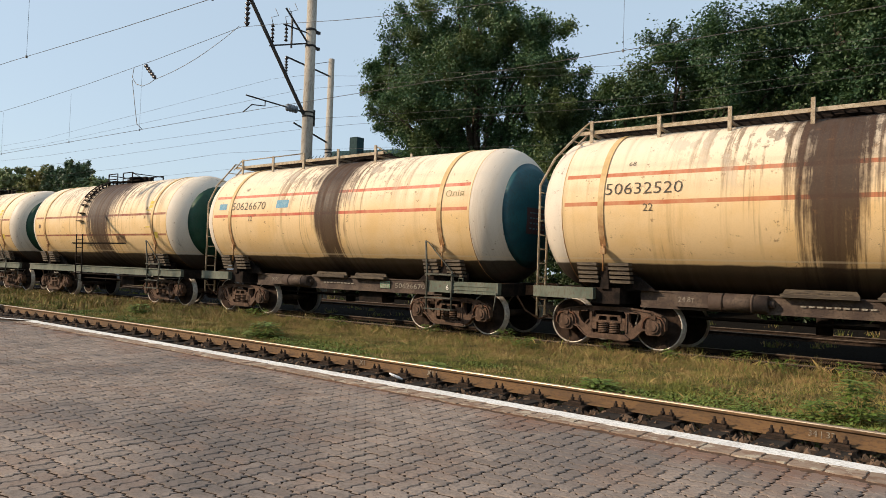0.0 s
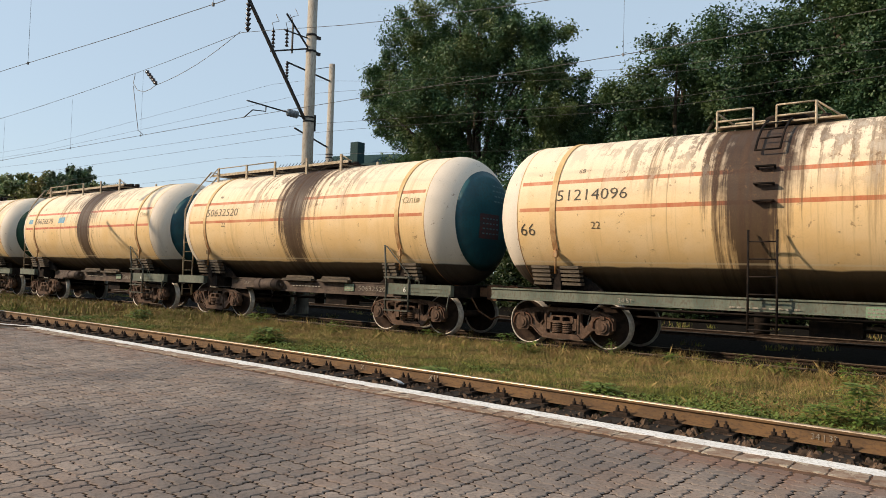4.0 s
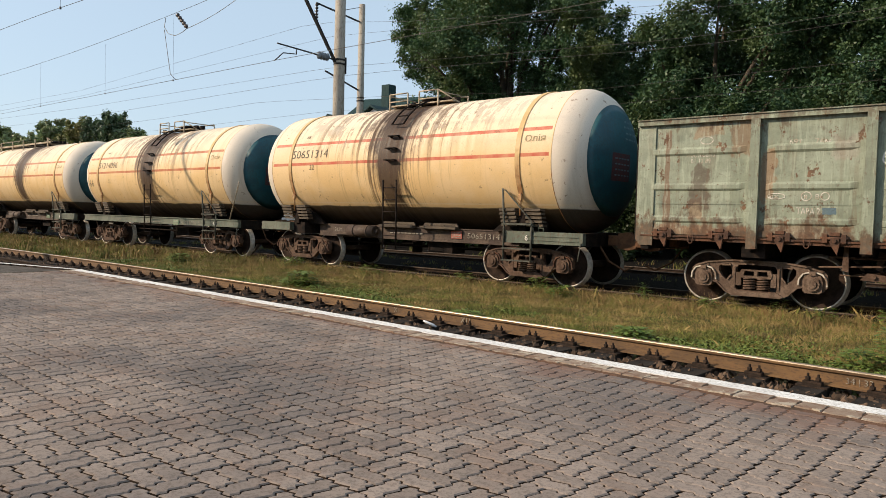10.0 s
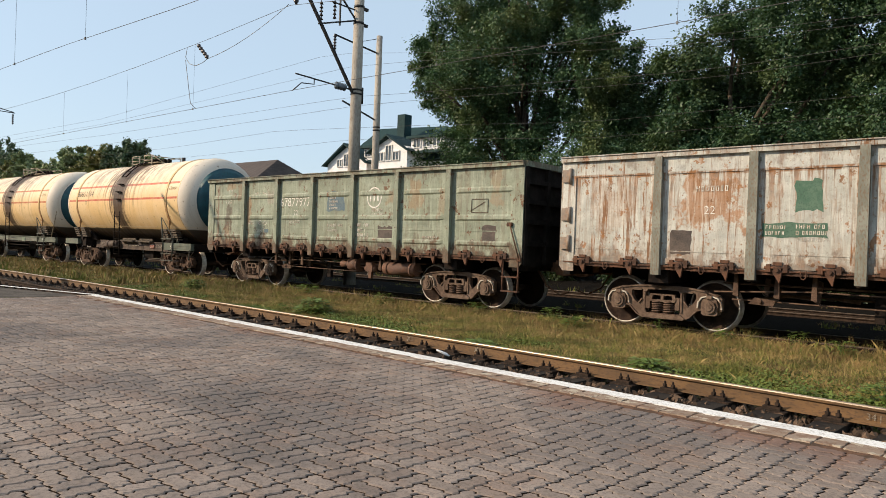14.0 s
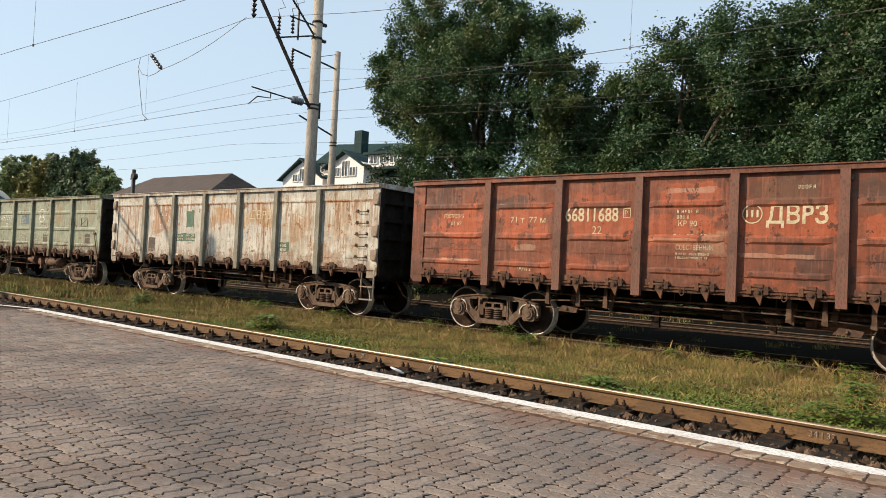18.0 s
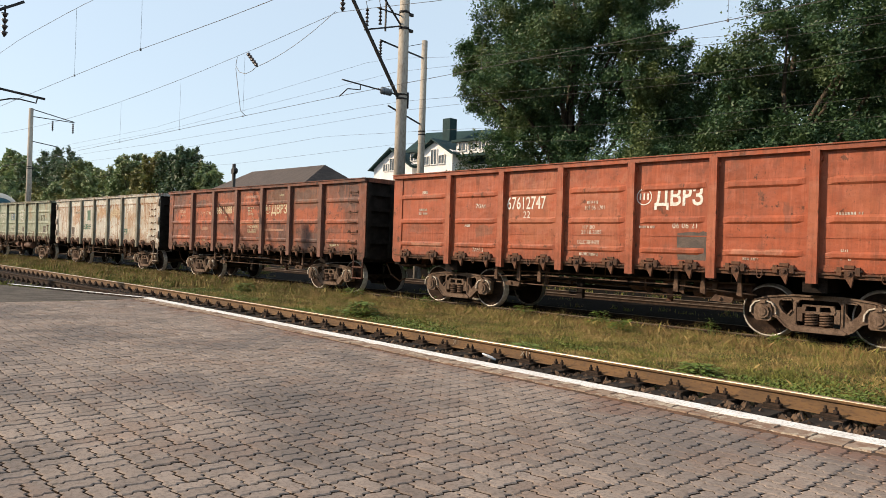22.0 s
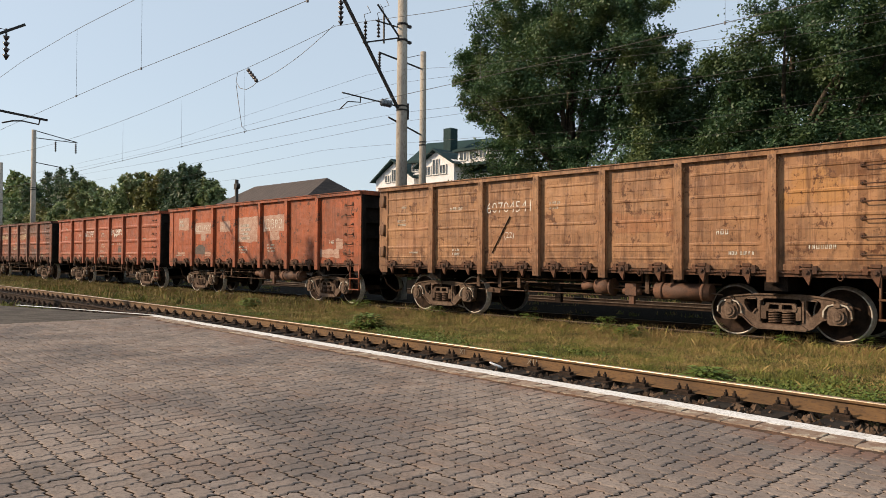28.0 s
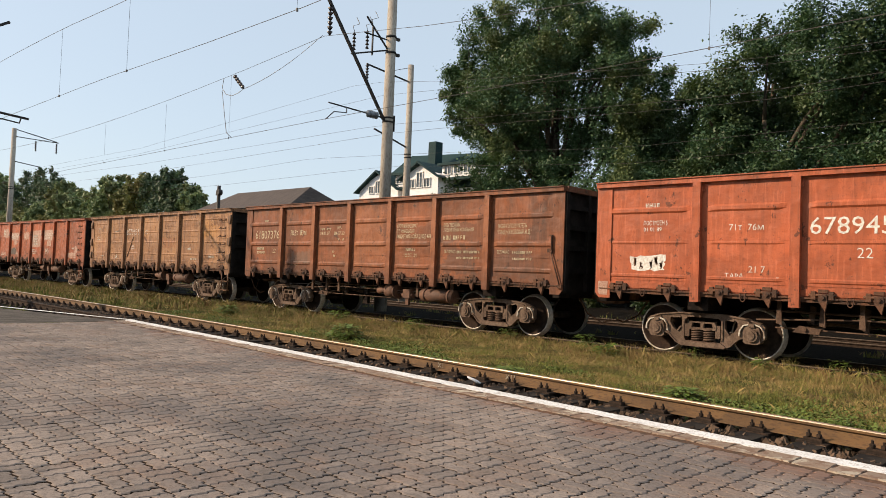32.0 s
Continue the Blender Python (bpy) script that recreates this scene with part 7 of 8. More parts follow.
def pole(x, y, top, r0, r1, label="tall round grey concrete catenary pole"):
    p = thing("catenary_pole", label, "pole", "catenary poles")
    p.location = (x, y, 0)
    bm = bmesh.new()
    rod(bm, (0, 0, -0.5), (0, 0, top), r0, r1, 24)
    part("shaft", bm, POLE, p)
    for z in (6.9, 7.05):
        bm = bmesh.new()
        rr = r0 + (r1 - r0) * z / top + 0.012
        rod(bm, (0, 0, z - 0.03), (0, 0, z + 0.03), rr, seg=24)
        part("clamp", bm, STEEL, p)
    return p


def cantilever(p, k, reach, foot, tip, low):
    """Sloping strut to a hung insulator, and a level arm with its steady arm; k: -1 reaches towards -y."""
    bm = bmesh.new()
    beam(bm, (0, k * 0.2, foot), (0, k * (reach + 0.05), tip), 0.09, 0.09)
    part("strut", bm, STEEL, p)
    insulator(p, (0, k * (reach - 0.12), tip - 0.35), (0, k * (reach - 0.12), tip - 1.35), 0.1, 6)
    bm = bmesh.new()
    bar(bm, ((0, k * (reach - 0.06), tip), (0, k * (reach - 0.12), tip - 0.36)), 0.02)
    part("hanger", bm, STEEL, p)
    bm = bmesh.new()
    bar(bm, ((0, k * 0.2, low - 0.05), (0, k * 0.55, low)), 0.03)
    bar(bm, ((0, k * 1.0, low), (0, k * (reach - 0.2), low + 0.05)), 0.028)
    part("level_arm", bm, STEEL, p)
    insulator(p, (0, k * 0.55, low), (0, k * 1.05, low), 0.14, 4, GREYGLAZE)
    bm = bmesh.new()
    x = reach - 1.0
    bar(bm, ((0, k * x, low + 0.02), (0, k * x, low - 0.16), (0, k * (x + 0.55), low - 0.22), (0, k * (reach - 0.1), low - 0.55)), 0.02)
    part("steady_arm", bm, STEEL, p)


main = pole(-19.63, 17.4, 13.0, 0.24, 0.165)
cantilever(main, -1, 2.95, 6.95, 10.75, 7.05)
bm = bmesh.new()
beam(bm, (0, 0.0, 9.62), (0, -1.85, 9.02), 0.06, 0.05)
beam(bm, (0, -0.1, 9.55), (0, -1.2, 10.55), 0.05, 0.05)
beam(bm, (0, -0.9, 9.2), (0, -0.9, 10.3), 0.05, 0.05)
beam(bm, (0, -1.3, 9.95), (0, -0.2, 9.95), 0.04, 0.04)
part("switch_bracket", bm, STEEL, main)
for y, z in ((-1.75, 9.08), (-1.15, 9.28)):
    insulator(main, (0, y, z + 0.08), (0, y, z + 0.75), 0.07, 5)
bm = bmesh.new()
for y, z in ((-1.75, 9.83), (-1.15, 10.03), (-0.9, 10.3)):
    bar(bm, ((0, y, z), (0.1, y - 0.15, z + 0.15), (0.1, y + 0.15, z + 0.3), (0.1, y, z + 0.5)), 0.012)
part("jumper_wire", bm, CABLE, main)
for z in (9.5, 10.1):
    bm = bmesh.new()
    rod(bm, (0, 0, z - 0.04), (0, 0, z + 0.04), 0.2, seg=20)
    part("clamp", bm, STEEL, main)
    bm = bmesh.new()
    box(bm, -0.05, 0.05, 0.15, 0.42, z - 0.05, z + 0.05)
    part("lug", bm, STEEL, main)
bm = bmesh.new()
bar(bm, ((0, 0.3, 6.6), (0, 0.3, 7.2)), 0.04)
part("insulator_pin", bm, STEEL, main)
second = pole(-24.97, 23.5, 11.45, 0.2, 0.14, "slimmer round concrete pole beside the catenary pole")
bm = bmesh.new()
beam(bm, (0, -0.1, 10.6), (0, -2.8, 10.85), 0.06, 0.06)
bar(bm, ((0, -0.1, 11.3), (0, -1.6, 10.75)), 0.014)
part("bracket", bm, STEEL, second)
bm = bmesh.new()
beam(bm, (0, -0.15, 7.4), (0, -2.2, 7.95), 0.06, 0.06)
part("bracket", bm, STEEL, second)
insulator(second, (0, -2.76, 10.8), (0, -2.76, 10.0), 0.09, 6)
third = pole(-65.8, 17.4, 11.9, 0.24, 0.17)
for y, z0, z1 in ((3.3, 11.85, 11.25), (3.4, 11.25, 11.2), (2.1, 9.2, 8.95)):
    bm = bmesh.new()
    beam(bm, (0, 0.1, z0), (0, y, z1), 0.06, 0.06)
    part("bracket", bm, STEEL, third)
for y in (1.65, 3.25):
    insulator(third, (0, y, 11.1), (0, y, 10.25), 0.1, 5)
fourth = pole(-84.0, 19.2, 11.0, 0.24, 0.17)
cantilever(fourth, -1, 5.2, 6.6, 10.6, 6.8)
bm = bmesh.new()
beam(bm, (0, -0.1, 10.75), (0, -1.4, 10.72), 0.06, 0.06)
part("bracket", bm, STEEL, fourth)
pole(-135.0, 19.6, 11.0, 0.26, 0.18)
side = pole(-29.5, 2.4, 10.2, 0.24, 0.18)
out = pole(22.0, 2.4, 10.2, 0.24, 0.18)


def platform_arm(p):
    """Sloping strut with a hung string insulator, tie rod, and a long arm that dips outwards, with its steady arm."""
    bm = bmesh.new()
    beam(bm, (0, 0.2, 6.9), (0, 5.05, 9.99), 0.09, 0.09)
    part("strut", bm, STEEL, p)
    bm = bmesh.new()
    prism(bm, ((-0.03, 9.7), (0.03, 9.7), (0.012, 9.45), (-0.012, 9.45)), 4.42, 4.48)
    part("hanger", bm, STEEL, p)
    insulator(p, (0, 4.45, 9.46), (0, 4.45, 8.56), 0.12, 4)
    bm = bmesh.new()
    beam(bm, (0, 0.2, 7.02), (0, 5.85, 6.54), 0.075, 0.075)
    part("level_arm", bm, STEEL, p)
    bm = bmesh.new()
    bar(bm, ((0, 5.6, 6.55), (0, 5.55, 6.34), (0, 5.0, 6.4), (0, 4.7, 6.36), (0, 4.35, 6.24)), 0.028)
    part("steady_arm", bm, STEEL, p)
    bm = bmesh.new()
    bar(bm, ((0, 0.15, 9.7), (0, 4.5, 9.66)), 0.012)
    part("tie_rod", bm, STEEL, p)


platform_arm(side)
platform_arm(out)


def wire(y, knots, r=0.006, label="thin overhead wire behind the train", droppers=()):
    """A wire along x at y through (x, z) knots, eased between them."""
    xs = [k[0] for k in knots]
    zs = [k[1] for k in knots]
    fine = np.linspace(xs[0], xs[-1], 60)
    pts = [(float(u), y, float(np.interp(u, xs, zs))) for u in fine]
    bm = bmesh.new()
    rings = []
    for p in pts:
        rings.append([bm.verts.new((p[0], p[1] + r * math.cos(a), p[2] + r * math.sin(a))) for a in (0.5, 2.6, 4.7)])
    for p, q in zip(rings[:-1], rings[1:]):
        for i in range(3):
            bm.faces.new((p[i], p[(i + 1) % 3], q[(i + 1) % 3], q[i]))
    return thing("overhead_wire", label, "wire", "overhead wires", bm=bm, mat=CABLE)


def sag(x0, x1, z0, z1, drop, n=9):
    return [(x0 + (x1 - x0) * i / n, z0 + (z1 - z0) * i / n - drop * 4 * (i / n) * (1 - i / n)) for i in range(n + 1)]


# the train's track: carrying cable, contact wire and droppers
wire(14.4, sag(-65.8, -19.63, 9.3, 9.35, 0.75) + sag(-19.63, 28, 9.35, 9.4, 1.95)[1:], 0.009, "carrying cable over the train's track")
contact = wire(14.4, [(-66, 6.5), (-43, 6.48), (-19.6, 6.46), (-6, 6.33), (28, 6.4)], 0.009, "contact wire over the train's track")
# the platform's track
wire(7.4, [(-80, 8.9), (-55, 8.2), (-29.5, 8.63), (-23.6, 8.48), (-18.6, 8.22), (-11, 7.95), (-4, 7.85), (8, 8.1), (22, 8.6)], 0.008, "carrying cable over the platform's track")
wire(7.4, [(-80, 6.6), (-29.5, 6.43), (-20, 6.36), (-14.5, 6.22), (-11, 6.17), (22, 6.4)], 0.007, "contact wire over the platform's track")
wire(5.0, [(-80, 10.6), (-41.5, 10.09), (-24.6, 9.42), (0, 9.1), (22, 9.6)], 0.008, "feeder wire over the platform")
# feeders on the field side
wire(20.74, [(-110, 9.9), (-49, 9.2), (-25, 10.0), (-19.6, 9.2), (-8.2, 7.95), (0, 7.6), (14, 8.2)])
wire(20.74, [(-110, 9.4), (-49, 8.83), (-23.7, 9.22), (-19.6, 8.88), (-8.2, 7.74), (0, 7.4), (14, 8.0)])
wire(18.3, [(-110, 8.6), (-43, 7.28), (-21, 7.12), (-17, 6.86), (-7, 6.27), (10, 6.6)])
wire(18.3, [(-110, 7.9), (-43, 6.72), (-21, 6.75), (-17, 6.6), (-7, 6.05), (10, 6.4)])
wire(20.74, [(-110, 7.2), (-38.7, 6.64), (-29, 6.8), (-19.5, 6.27), (-11.8, 5.72), (12, 5.7)])
wire(22.2, [(-90, 7.0), (-40, 6.3), (-25, 6.3), (-12.5, 5.45), (12, 5.5)])
for x, y, z0, z1 in ((-38.5, 14.4, 6.47, 8.55), (-31.5, 14.4, 6.47, 8.6), (-25.8, 14.4, 6.46, 9.0), (-13.0, 14.4, 6.4, 8.75), (-6.2, 14.4, 6.33, 8.0), (-1.0, 14.4, 6.34, 7.6),
                     (-23.6, 7.4, 6.39, 8.48), (-18.6, 7.4, 6.32, 8.22), (-11, 7.4, 6.17, 7.95), (-4, 7.4, 6.22, 7.85)):
    bm = bmesh.new()
    rod(bm, (x, y, z0), (x, y, z1), 0.004, seg=4)
    rod(bm, (x, y, z0 - 0.03), (x, y, z0 + 0.03), 0.025, seg=6)
    thing("dropper", "thin vertical dropper between the overhead wires", "wire", "droppers", bm=bm, mat=CABLE)
jumper = thing("wire_jumper", "slack jumper cable and string insulator on the overhead wires", "wire")
bm = bmesh.new()
bar(bm, ((-26.4, 14.4, 8.95), (-26.5, 14.4, 8.6), (-26.2, 14.4, 8.3), (-25.7, 14.4, 8.15), (-25.2, 14.4, 8.2), (-24.8, 14.4, 8.32)), 0.012)
bar(bm, ((-26.5, 14.4, 8.5), (-26.2, 14.4, 7.4), (-26.0, 14.4, 6.7), (-25.6, 14.4, 6.47)), 0.012)
bar(bm, [(-24.8 + 5.0 * i / 8, 14.4, 8.3 + 0.35 * (i / 8) + 0.75 * (i / 8) ** 2) for i in range(9)], 0.01)
part("cable", bm, CABLE, jumper)
insulator(jumper, (-25.55, 14.4, 8.93), (-24.8, 14.4, 8.3), 0.085, 5)

# ---- trees ----
BARK = speckled("bark", (0.05, 0.04, 0.028), (0.09, 0.07, 0.048), 5, 0.95, stretch=(1, 1, 0.25), bump=0.02)


def leaf_mat(name, a, b, c):
    m = Mat(name, 0.5, spec=0.3)
    k = m.island()
    pos = m.n("ShaderNodeNewGeometry").outputs["Position"]
    col = m.mix(k, a, b)
    col = m.mix(m.step(m.noise(0.35, 3, 0.5, pos), 0.5, 0.68, 0, 0.7), col, c)
    mat = m.done(col)
    out = m.t.nodes["Material Output"]
    tr = m.n("ShaderNodeBsdfTranslucent")
    m.put(tr.inputs[0], m.mix(0.5, col, (0.06, 0.12, 0.02)))
    mx = m.n("ShaderNodeMixShader")
    mx.inputs[0].default_value = 0.22
    m.put(mx.inputs[1], m.bsdf.outputs[0])
    m.put(mx.inputs[2], tr.outputs[0])
    m.put(out.inputs[0], mx.outputs[0])
    return mat


LEAF = leaf_mat("dark_leaves", (0.028, 0.068, 0.033), (0.094, 0.16, 0.068), (0.135, 0.16, 0.056))
LEAF2 = leaf_mat("mid_green_leaves", (0.022, 0.054, 0.026), (0.068, 0.122, 0.052), (0.088, 0.122, 0.044))
# far leaves paler and bluer than near ones: distance haze in their colour
LEAF4 = leaf_mat("hazed_far_leaves", (0.12, 0.175, 0.08), (0.23, 0.29, 0.13), (0.27, 0.285, 0.13))
LEAF6 = leaf_mat("dark_hazed_far_leaves", (0.05, 0.084, 0.05), (0.095, 0.14, 0.08), (0.11, 0.14, 0.075))
# bush leaves take a darker colour for the shade below the trees
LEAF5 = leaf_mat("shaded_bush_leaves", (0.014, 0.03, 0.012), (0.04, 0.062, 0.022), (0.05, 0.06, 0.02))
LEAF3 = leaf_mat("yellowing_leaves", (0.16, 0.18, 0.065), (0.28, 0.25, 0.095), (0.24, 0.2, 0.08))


def tree(label, x, y, blobs, seed, leaf=0.2, density=1.0, mat=None, trunk=0.3, fork=3.0, limbs=16, thick=1.0):
    """A tree at (x, y): limbs reach into blobs (dx, dy, z, rx, ry, rz) of leaf clumps."""
    rng = np.random.default_rng(seed)
    t = thing("tree", label, "tree")
    t.location = (x, y, 0)
    allv = []
    centres = []
    lobes = []
    for bx, by, bz, rx, ry, rz in blobs:
        lobes.append((bx, by, bz, rx * 0.68, ry * 0.68, rz * 0.68))
        for j in range(11):
            d = rng.normal(size=3)
            d /= np.linalg.norm(d)
            f = 0.24 + 0.18 * rng.random()
            lobes.append((bx + d[0] * rx * 0.8, by + d[1] * ry * 0.75, bz + d[2] * rz * 0.8, rx * f, ry * f, rz * f))
    for bx, by, bz, rx, ry, rz in lobes:
        n = max(5, int(density * 6.5 * (rx * ry * rz) ** (2 / 3)))
        d = rng.normal(size=(n, 3))
        d /= np.linalg.norm(d, axis=1)[:, None]
        rad = 0.35 + 0.68 * rng.random((n, 1)) ** 0.5
        c = np.array((bx, by, bz)) + d * rad * np.array((rx, ry, rz))
        centres.append(c)
        for p, dd in zip(c, d):
            k = int((150 + 90 * rng.random()) * thick)
            spread = (0.2 + 0.18 * rng.random()) * (rx * rz) ** 0.25
            q = p + rng.normal(0, 0.62, (k, 3)) * spread + (rng.random((k, 1)) - 0.35) * 2.6 * spread * (dd + np.array((0, 0, 0.25)))
            nrm = rng.normal(0, 0.8, (k, 3)) + dd * 0.6 + np.array((0, 0, 0.7))
            nrm /= np.linalg.norm(nrm, axis=1)[:, None]
            u = np.cross(nrm, rng.normal(size=(k, 3)))
            u /= np.linalg.norm(u, axis=1)[:, None]
            w = np.cross(nrm, u)
            s = leaf * (0.55 + 0.8 * rng.random((k, 1)))
            allv.append(np.stack([q - u * s, q + w * s * 0.55, q + u * s, q - w * s * 0.55], 1))
    v = np.concatenate(allv)
    f = np.arange(4)[None] + 4 * np.arange(len(v))[:, None]
    part("crown", sheet_mesh("crown", v.reshape(-1, 3).tolist(), f.tolist(), mat or LEAF), mat or LEAF, t)
    bm = bmesh.new()
    cs = np.concatenate(centres)
    top = float(cs[:, 2].max())
    rod(bm, (0, 0, -0.3), (0.05, 0, fork), trunk * 1.3, trunk, 12)
    rod(bm, (0.05, 0, fork), (0.1, 0.1, top * 0.8), trunk, trunk * 0.25, 10)
    part("trunk", bm, BARK, t)
    bm = bmesh.new()
    for i in rng.integers(0, len(cs), limbs):
        p = Vector(cs[i])
        s = Vector((0.05, 0, fork + (min(p.z, top * 0.75) - fork) * 0.45 * rng.random()))
        mid = s.lerp(p, 0.5) + Vector(rng.normal(0, 0.3, 3).tolist()) + Vector((0, 0, 0.3))
        rod(bm, s, mid, trunk * 0.45, trunk * 0.28, 7)
        rod(bm, mid, p, trunk * 0.28, trunk * 0.06, 7)
    part("limb", bm, BARK, t)
    return t


tree("large dark green broadleaf tree with an open lobed crown", -21.7, 31, (
    (-3.5, -0.5, 10.0, 2.3, 3, 2.0), (-5.9, 0, 12.1, 2.4, 2.6, 1.7), (-4.4, 0, 14.3, 2.4, 2.6, 2.2), (-0.3, 0, 15.2, 3.8, 3.4, 3.6), (3.3, 0, 13.2, 2.6, 2.8, 2.5), (4.9, 0, 10.2, 2.3, 2.6, 2.5),
    (0.4, -1, 10.6, 4.0, 3.4, 3.4), (-1.7, -1, 6.2, 3.0, 3, 2.5), (3.2, -1, 6.2, 3.8, 3, 2.6)), 1, 0.075, 1.2, LEAF, 0.38, 3.5, 26, 1.45)
tree("dark green broadleaf tree in the row behind the tracks", -11.0, 32, (
    (-4.6, 1, 7.6, 2.6, 3, 2.9), (-2.6, 1, 8.6, 2.4, 3, 2.5), (-0.4, 0, 10.2, 2.8, 3, 2.8), (2.6, -1, 10.3, 2.8, 2.6, 2.7), (-1.6, -1, 5.2, 3.4, 3, 2.6), (2.5, -1, 5.4, 3.4, 3, 3.2)), 2, 0.075, 1.2, LEAF2, 0.32, 3.0, 18, 1.4)
tree("tall dark green broadleaf tree in the row behind the tracks", -3.2, 31.5, (
    (-1.9, 0, 11.2, 2.7, 3.2, 3.0), (0.6, 0, 14.2, 4.0, 3.6, 4.2), (4.9, 0, 12.5, 4.0, 3.5, 4.8), (1.5, -1, 9.2, 4.0, 3.2, 3.6), (-1.5, -1, 5.6, 3.4, 3, 3.2), (2.8, -1, 5.4, 3.8, 3, 3.4)), 3, 0.075, 1.2, LEAF2, 0.36, 3.0, 18, 1.4)
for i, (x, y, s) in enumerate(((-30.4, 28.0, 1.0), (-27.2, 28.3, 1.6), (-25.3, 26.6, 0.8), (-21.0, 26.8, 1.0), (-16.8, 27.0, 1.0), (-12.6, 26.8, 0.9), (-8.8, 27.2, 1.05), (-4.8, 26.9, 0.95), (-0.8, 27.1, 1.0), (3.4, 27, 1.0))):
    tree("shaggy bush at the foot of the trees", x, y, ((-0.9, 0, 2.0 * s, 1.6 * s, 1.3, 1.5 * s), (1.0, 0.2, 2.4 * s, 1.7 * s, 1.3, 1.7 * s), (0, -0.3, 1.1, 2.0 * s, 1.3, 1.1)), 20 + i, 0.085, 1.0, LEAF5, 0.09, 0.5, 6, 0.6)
for i, (x, y, r, h) in enumerate(((-21.5, 44, 5.5, 9.5), (-14.5, 44, 5.5, 8), (-5, 43, 6, 8), (5, 41, 6.5, 9), (13, 33, 5.5, 9), (23, 33, 6.0, 9), (-9, 39, 5.0, 9.5), (-0.5, 38.5, 5.5, 11), (7, 36, 5.5, 12))):
    tree("dark tree farther back in the wood", x, y, ((-r * 0.4, 0, h, r * 0.6, 3, r * 0.6), (r * 0.4, 0, h - 1, r * 0.6, 3, r * 0.6), (0, 0, h * 0.45, r * 0.8, 3, h * 0.4)), 50 + i, 0.2, 0.6, LEAF2, 0.3, 2.5, 8, 0.45)
FAR = ((-200, 42, 9, 13.6, 0), (-183, 42, 7.5, 14.6, 0), (-164, 44, 6.5, 15.2, 1), (-151, 44.5, 8, 17.8, 1), (-139, 44, 6.5, 15.8, 1), (-172, 39, 6, 11, 0), (-157, 39, 5, 11.2, 0), (-143, 39, 5, 9.6, 2),
       (-132, 39, 4, 10.2, 0), (-125.5, 40, 2.6, 11.6, 2), (-120.5, 40, 3, 13, 0), (-113, 40, 3.6, 10.8, 0), (-107, 40, 2.8, 11.4, 0), (-102, 40, 3, 12.6, 0), (-96.5, 40, 2.6, 10.4, 2), (-93.2, 40, 2.2, 12, 2), (-89, 40.5, 3.6, 12.5, 1), (-83.8, 40.5, 4.2, 12.1, 1), (-79, 40, 2.4, 9.6, 0))
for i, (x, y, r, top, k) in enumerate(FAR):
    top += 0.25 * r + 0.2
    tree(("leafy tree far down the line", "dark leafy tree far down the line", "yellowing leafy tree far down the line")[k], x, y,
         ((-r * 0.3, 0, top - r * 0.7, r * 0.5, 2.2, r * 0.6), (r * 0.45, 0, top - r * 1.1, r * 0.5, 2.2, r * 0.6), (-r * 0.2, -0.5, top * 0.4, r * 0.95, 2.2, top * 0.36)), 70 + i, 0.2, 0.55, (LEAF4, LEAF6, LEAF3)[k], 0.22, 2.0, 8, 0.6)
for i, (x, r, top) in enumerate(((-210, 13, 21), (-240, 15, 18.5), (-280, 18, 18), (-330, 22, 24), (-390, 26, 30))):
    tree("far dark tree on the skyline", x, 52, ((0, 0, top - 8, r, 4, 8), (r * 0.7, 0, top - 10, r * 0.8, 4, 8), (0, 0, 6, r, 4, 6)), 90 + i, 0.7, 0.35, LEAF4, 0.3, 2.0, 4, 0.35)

# ---- house, shed and signal behind the wood ----
WALL = speckled("white_render", (0.78, 0.77, 0.77), (0.72, 0.7, 0.69), 1.2, 0.9, c=(0.62, 0.6, 0.58))
ROOF = speckled("dark_green_roof_sheet", (0.012, 0.034, 0.036), (0.018, 0.046, 0.046), 2.0, 0.7, spec=0.15, stretch=(4, 1, 1))
GLASS = Mat("window_glass", 0.08, spec=0.8).done((0.03, 0.045, 0.06))
FRAMES = speckled("white_window_frame", (0.75, 0.74, 0.7), (0.65, 0.63, 0.6), 5, 0.6)
SLATE = speckled("brown_sheet_roof", (0.05, 0.036, 0.03), (0.075, 0.056, 0.046), 1.5, 0.85, stretch=(3, 0.5, 0.5))


def window(parent, x, y, z, w, h, panes=2):
    bm = bmesh.new()
    prism(bm, ((x - w / 2, z), (x + w / 2, z), (x + w / 2, z + h), (x - w / 2, z + h)), y - 0.06, y + 0.04,
          ((x - w / 2 + 0.07, z + 0.07), (x + w / 2 - 0.07, z + 0.07), (x + w / 2 - 0.07, z + h - 0.07), (x - w / 2 + 0.07, z + h - 0.07)))
    for i in range(1, panes):
        u = x - w / 2 + w * i / panes
        box(bm, u - 0.03, u + 0.03, y - 0.05, y + 0.03, z + 0.07, z + h - 0.07)
    ob = part("window", bm, FRAMES, parent)
    bm = bmesh.new()
    box(bm, x - w / 2 + 0.05, x + w / 2 - 0.05, y, y + 0.02, z + 0.05, z + h - 0.05)
    part("pane", bm, GLASS, ob)


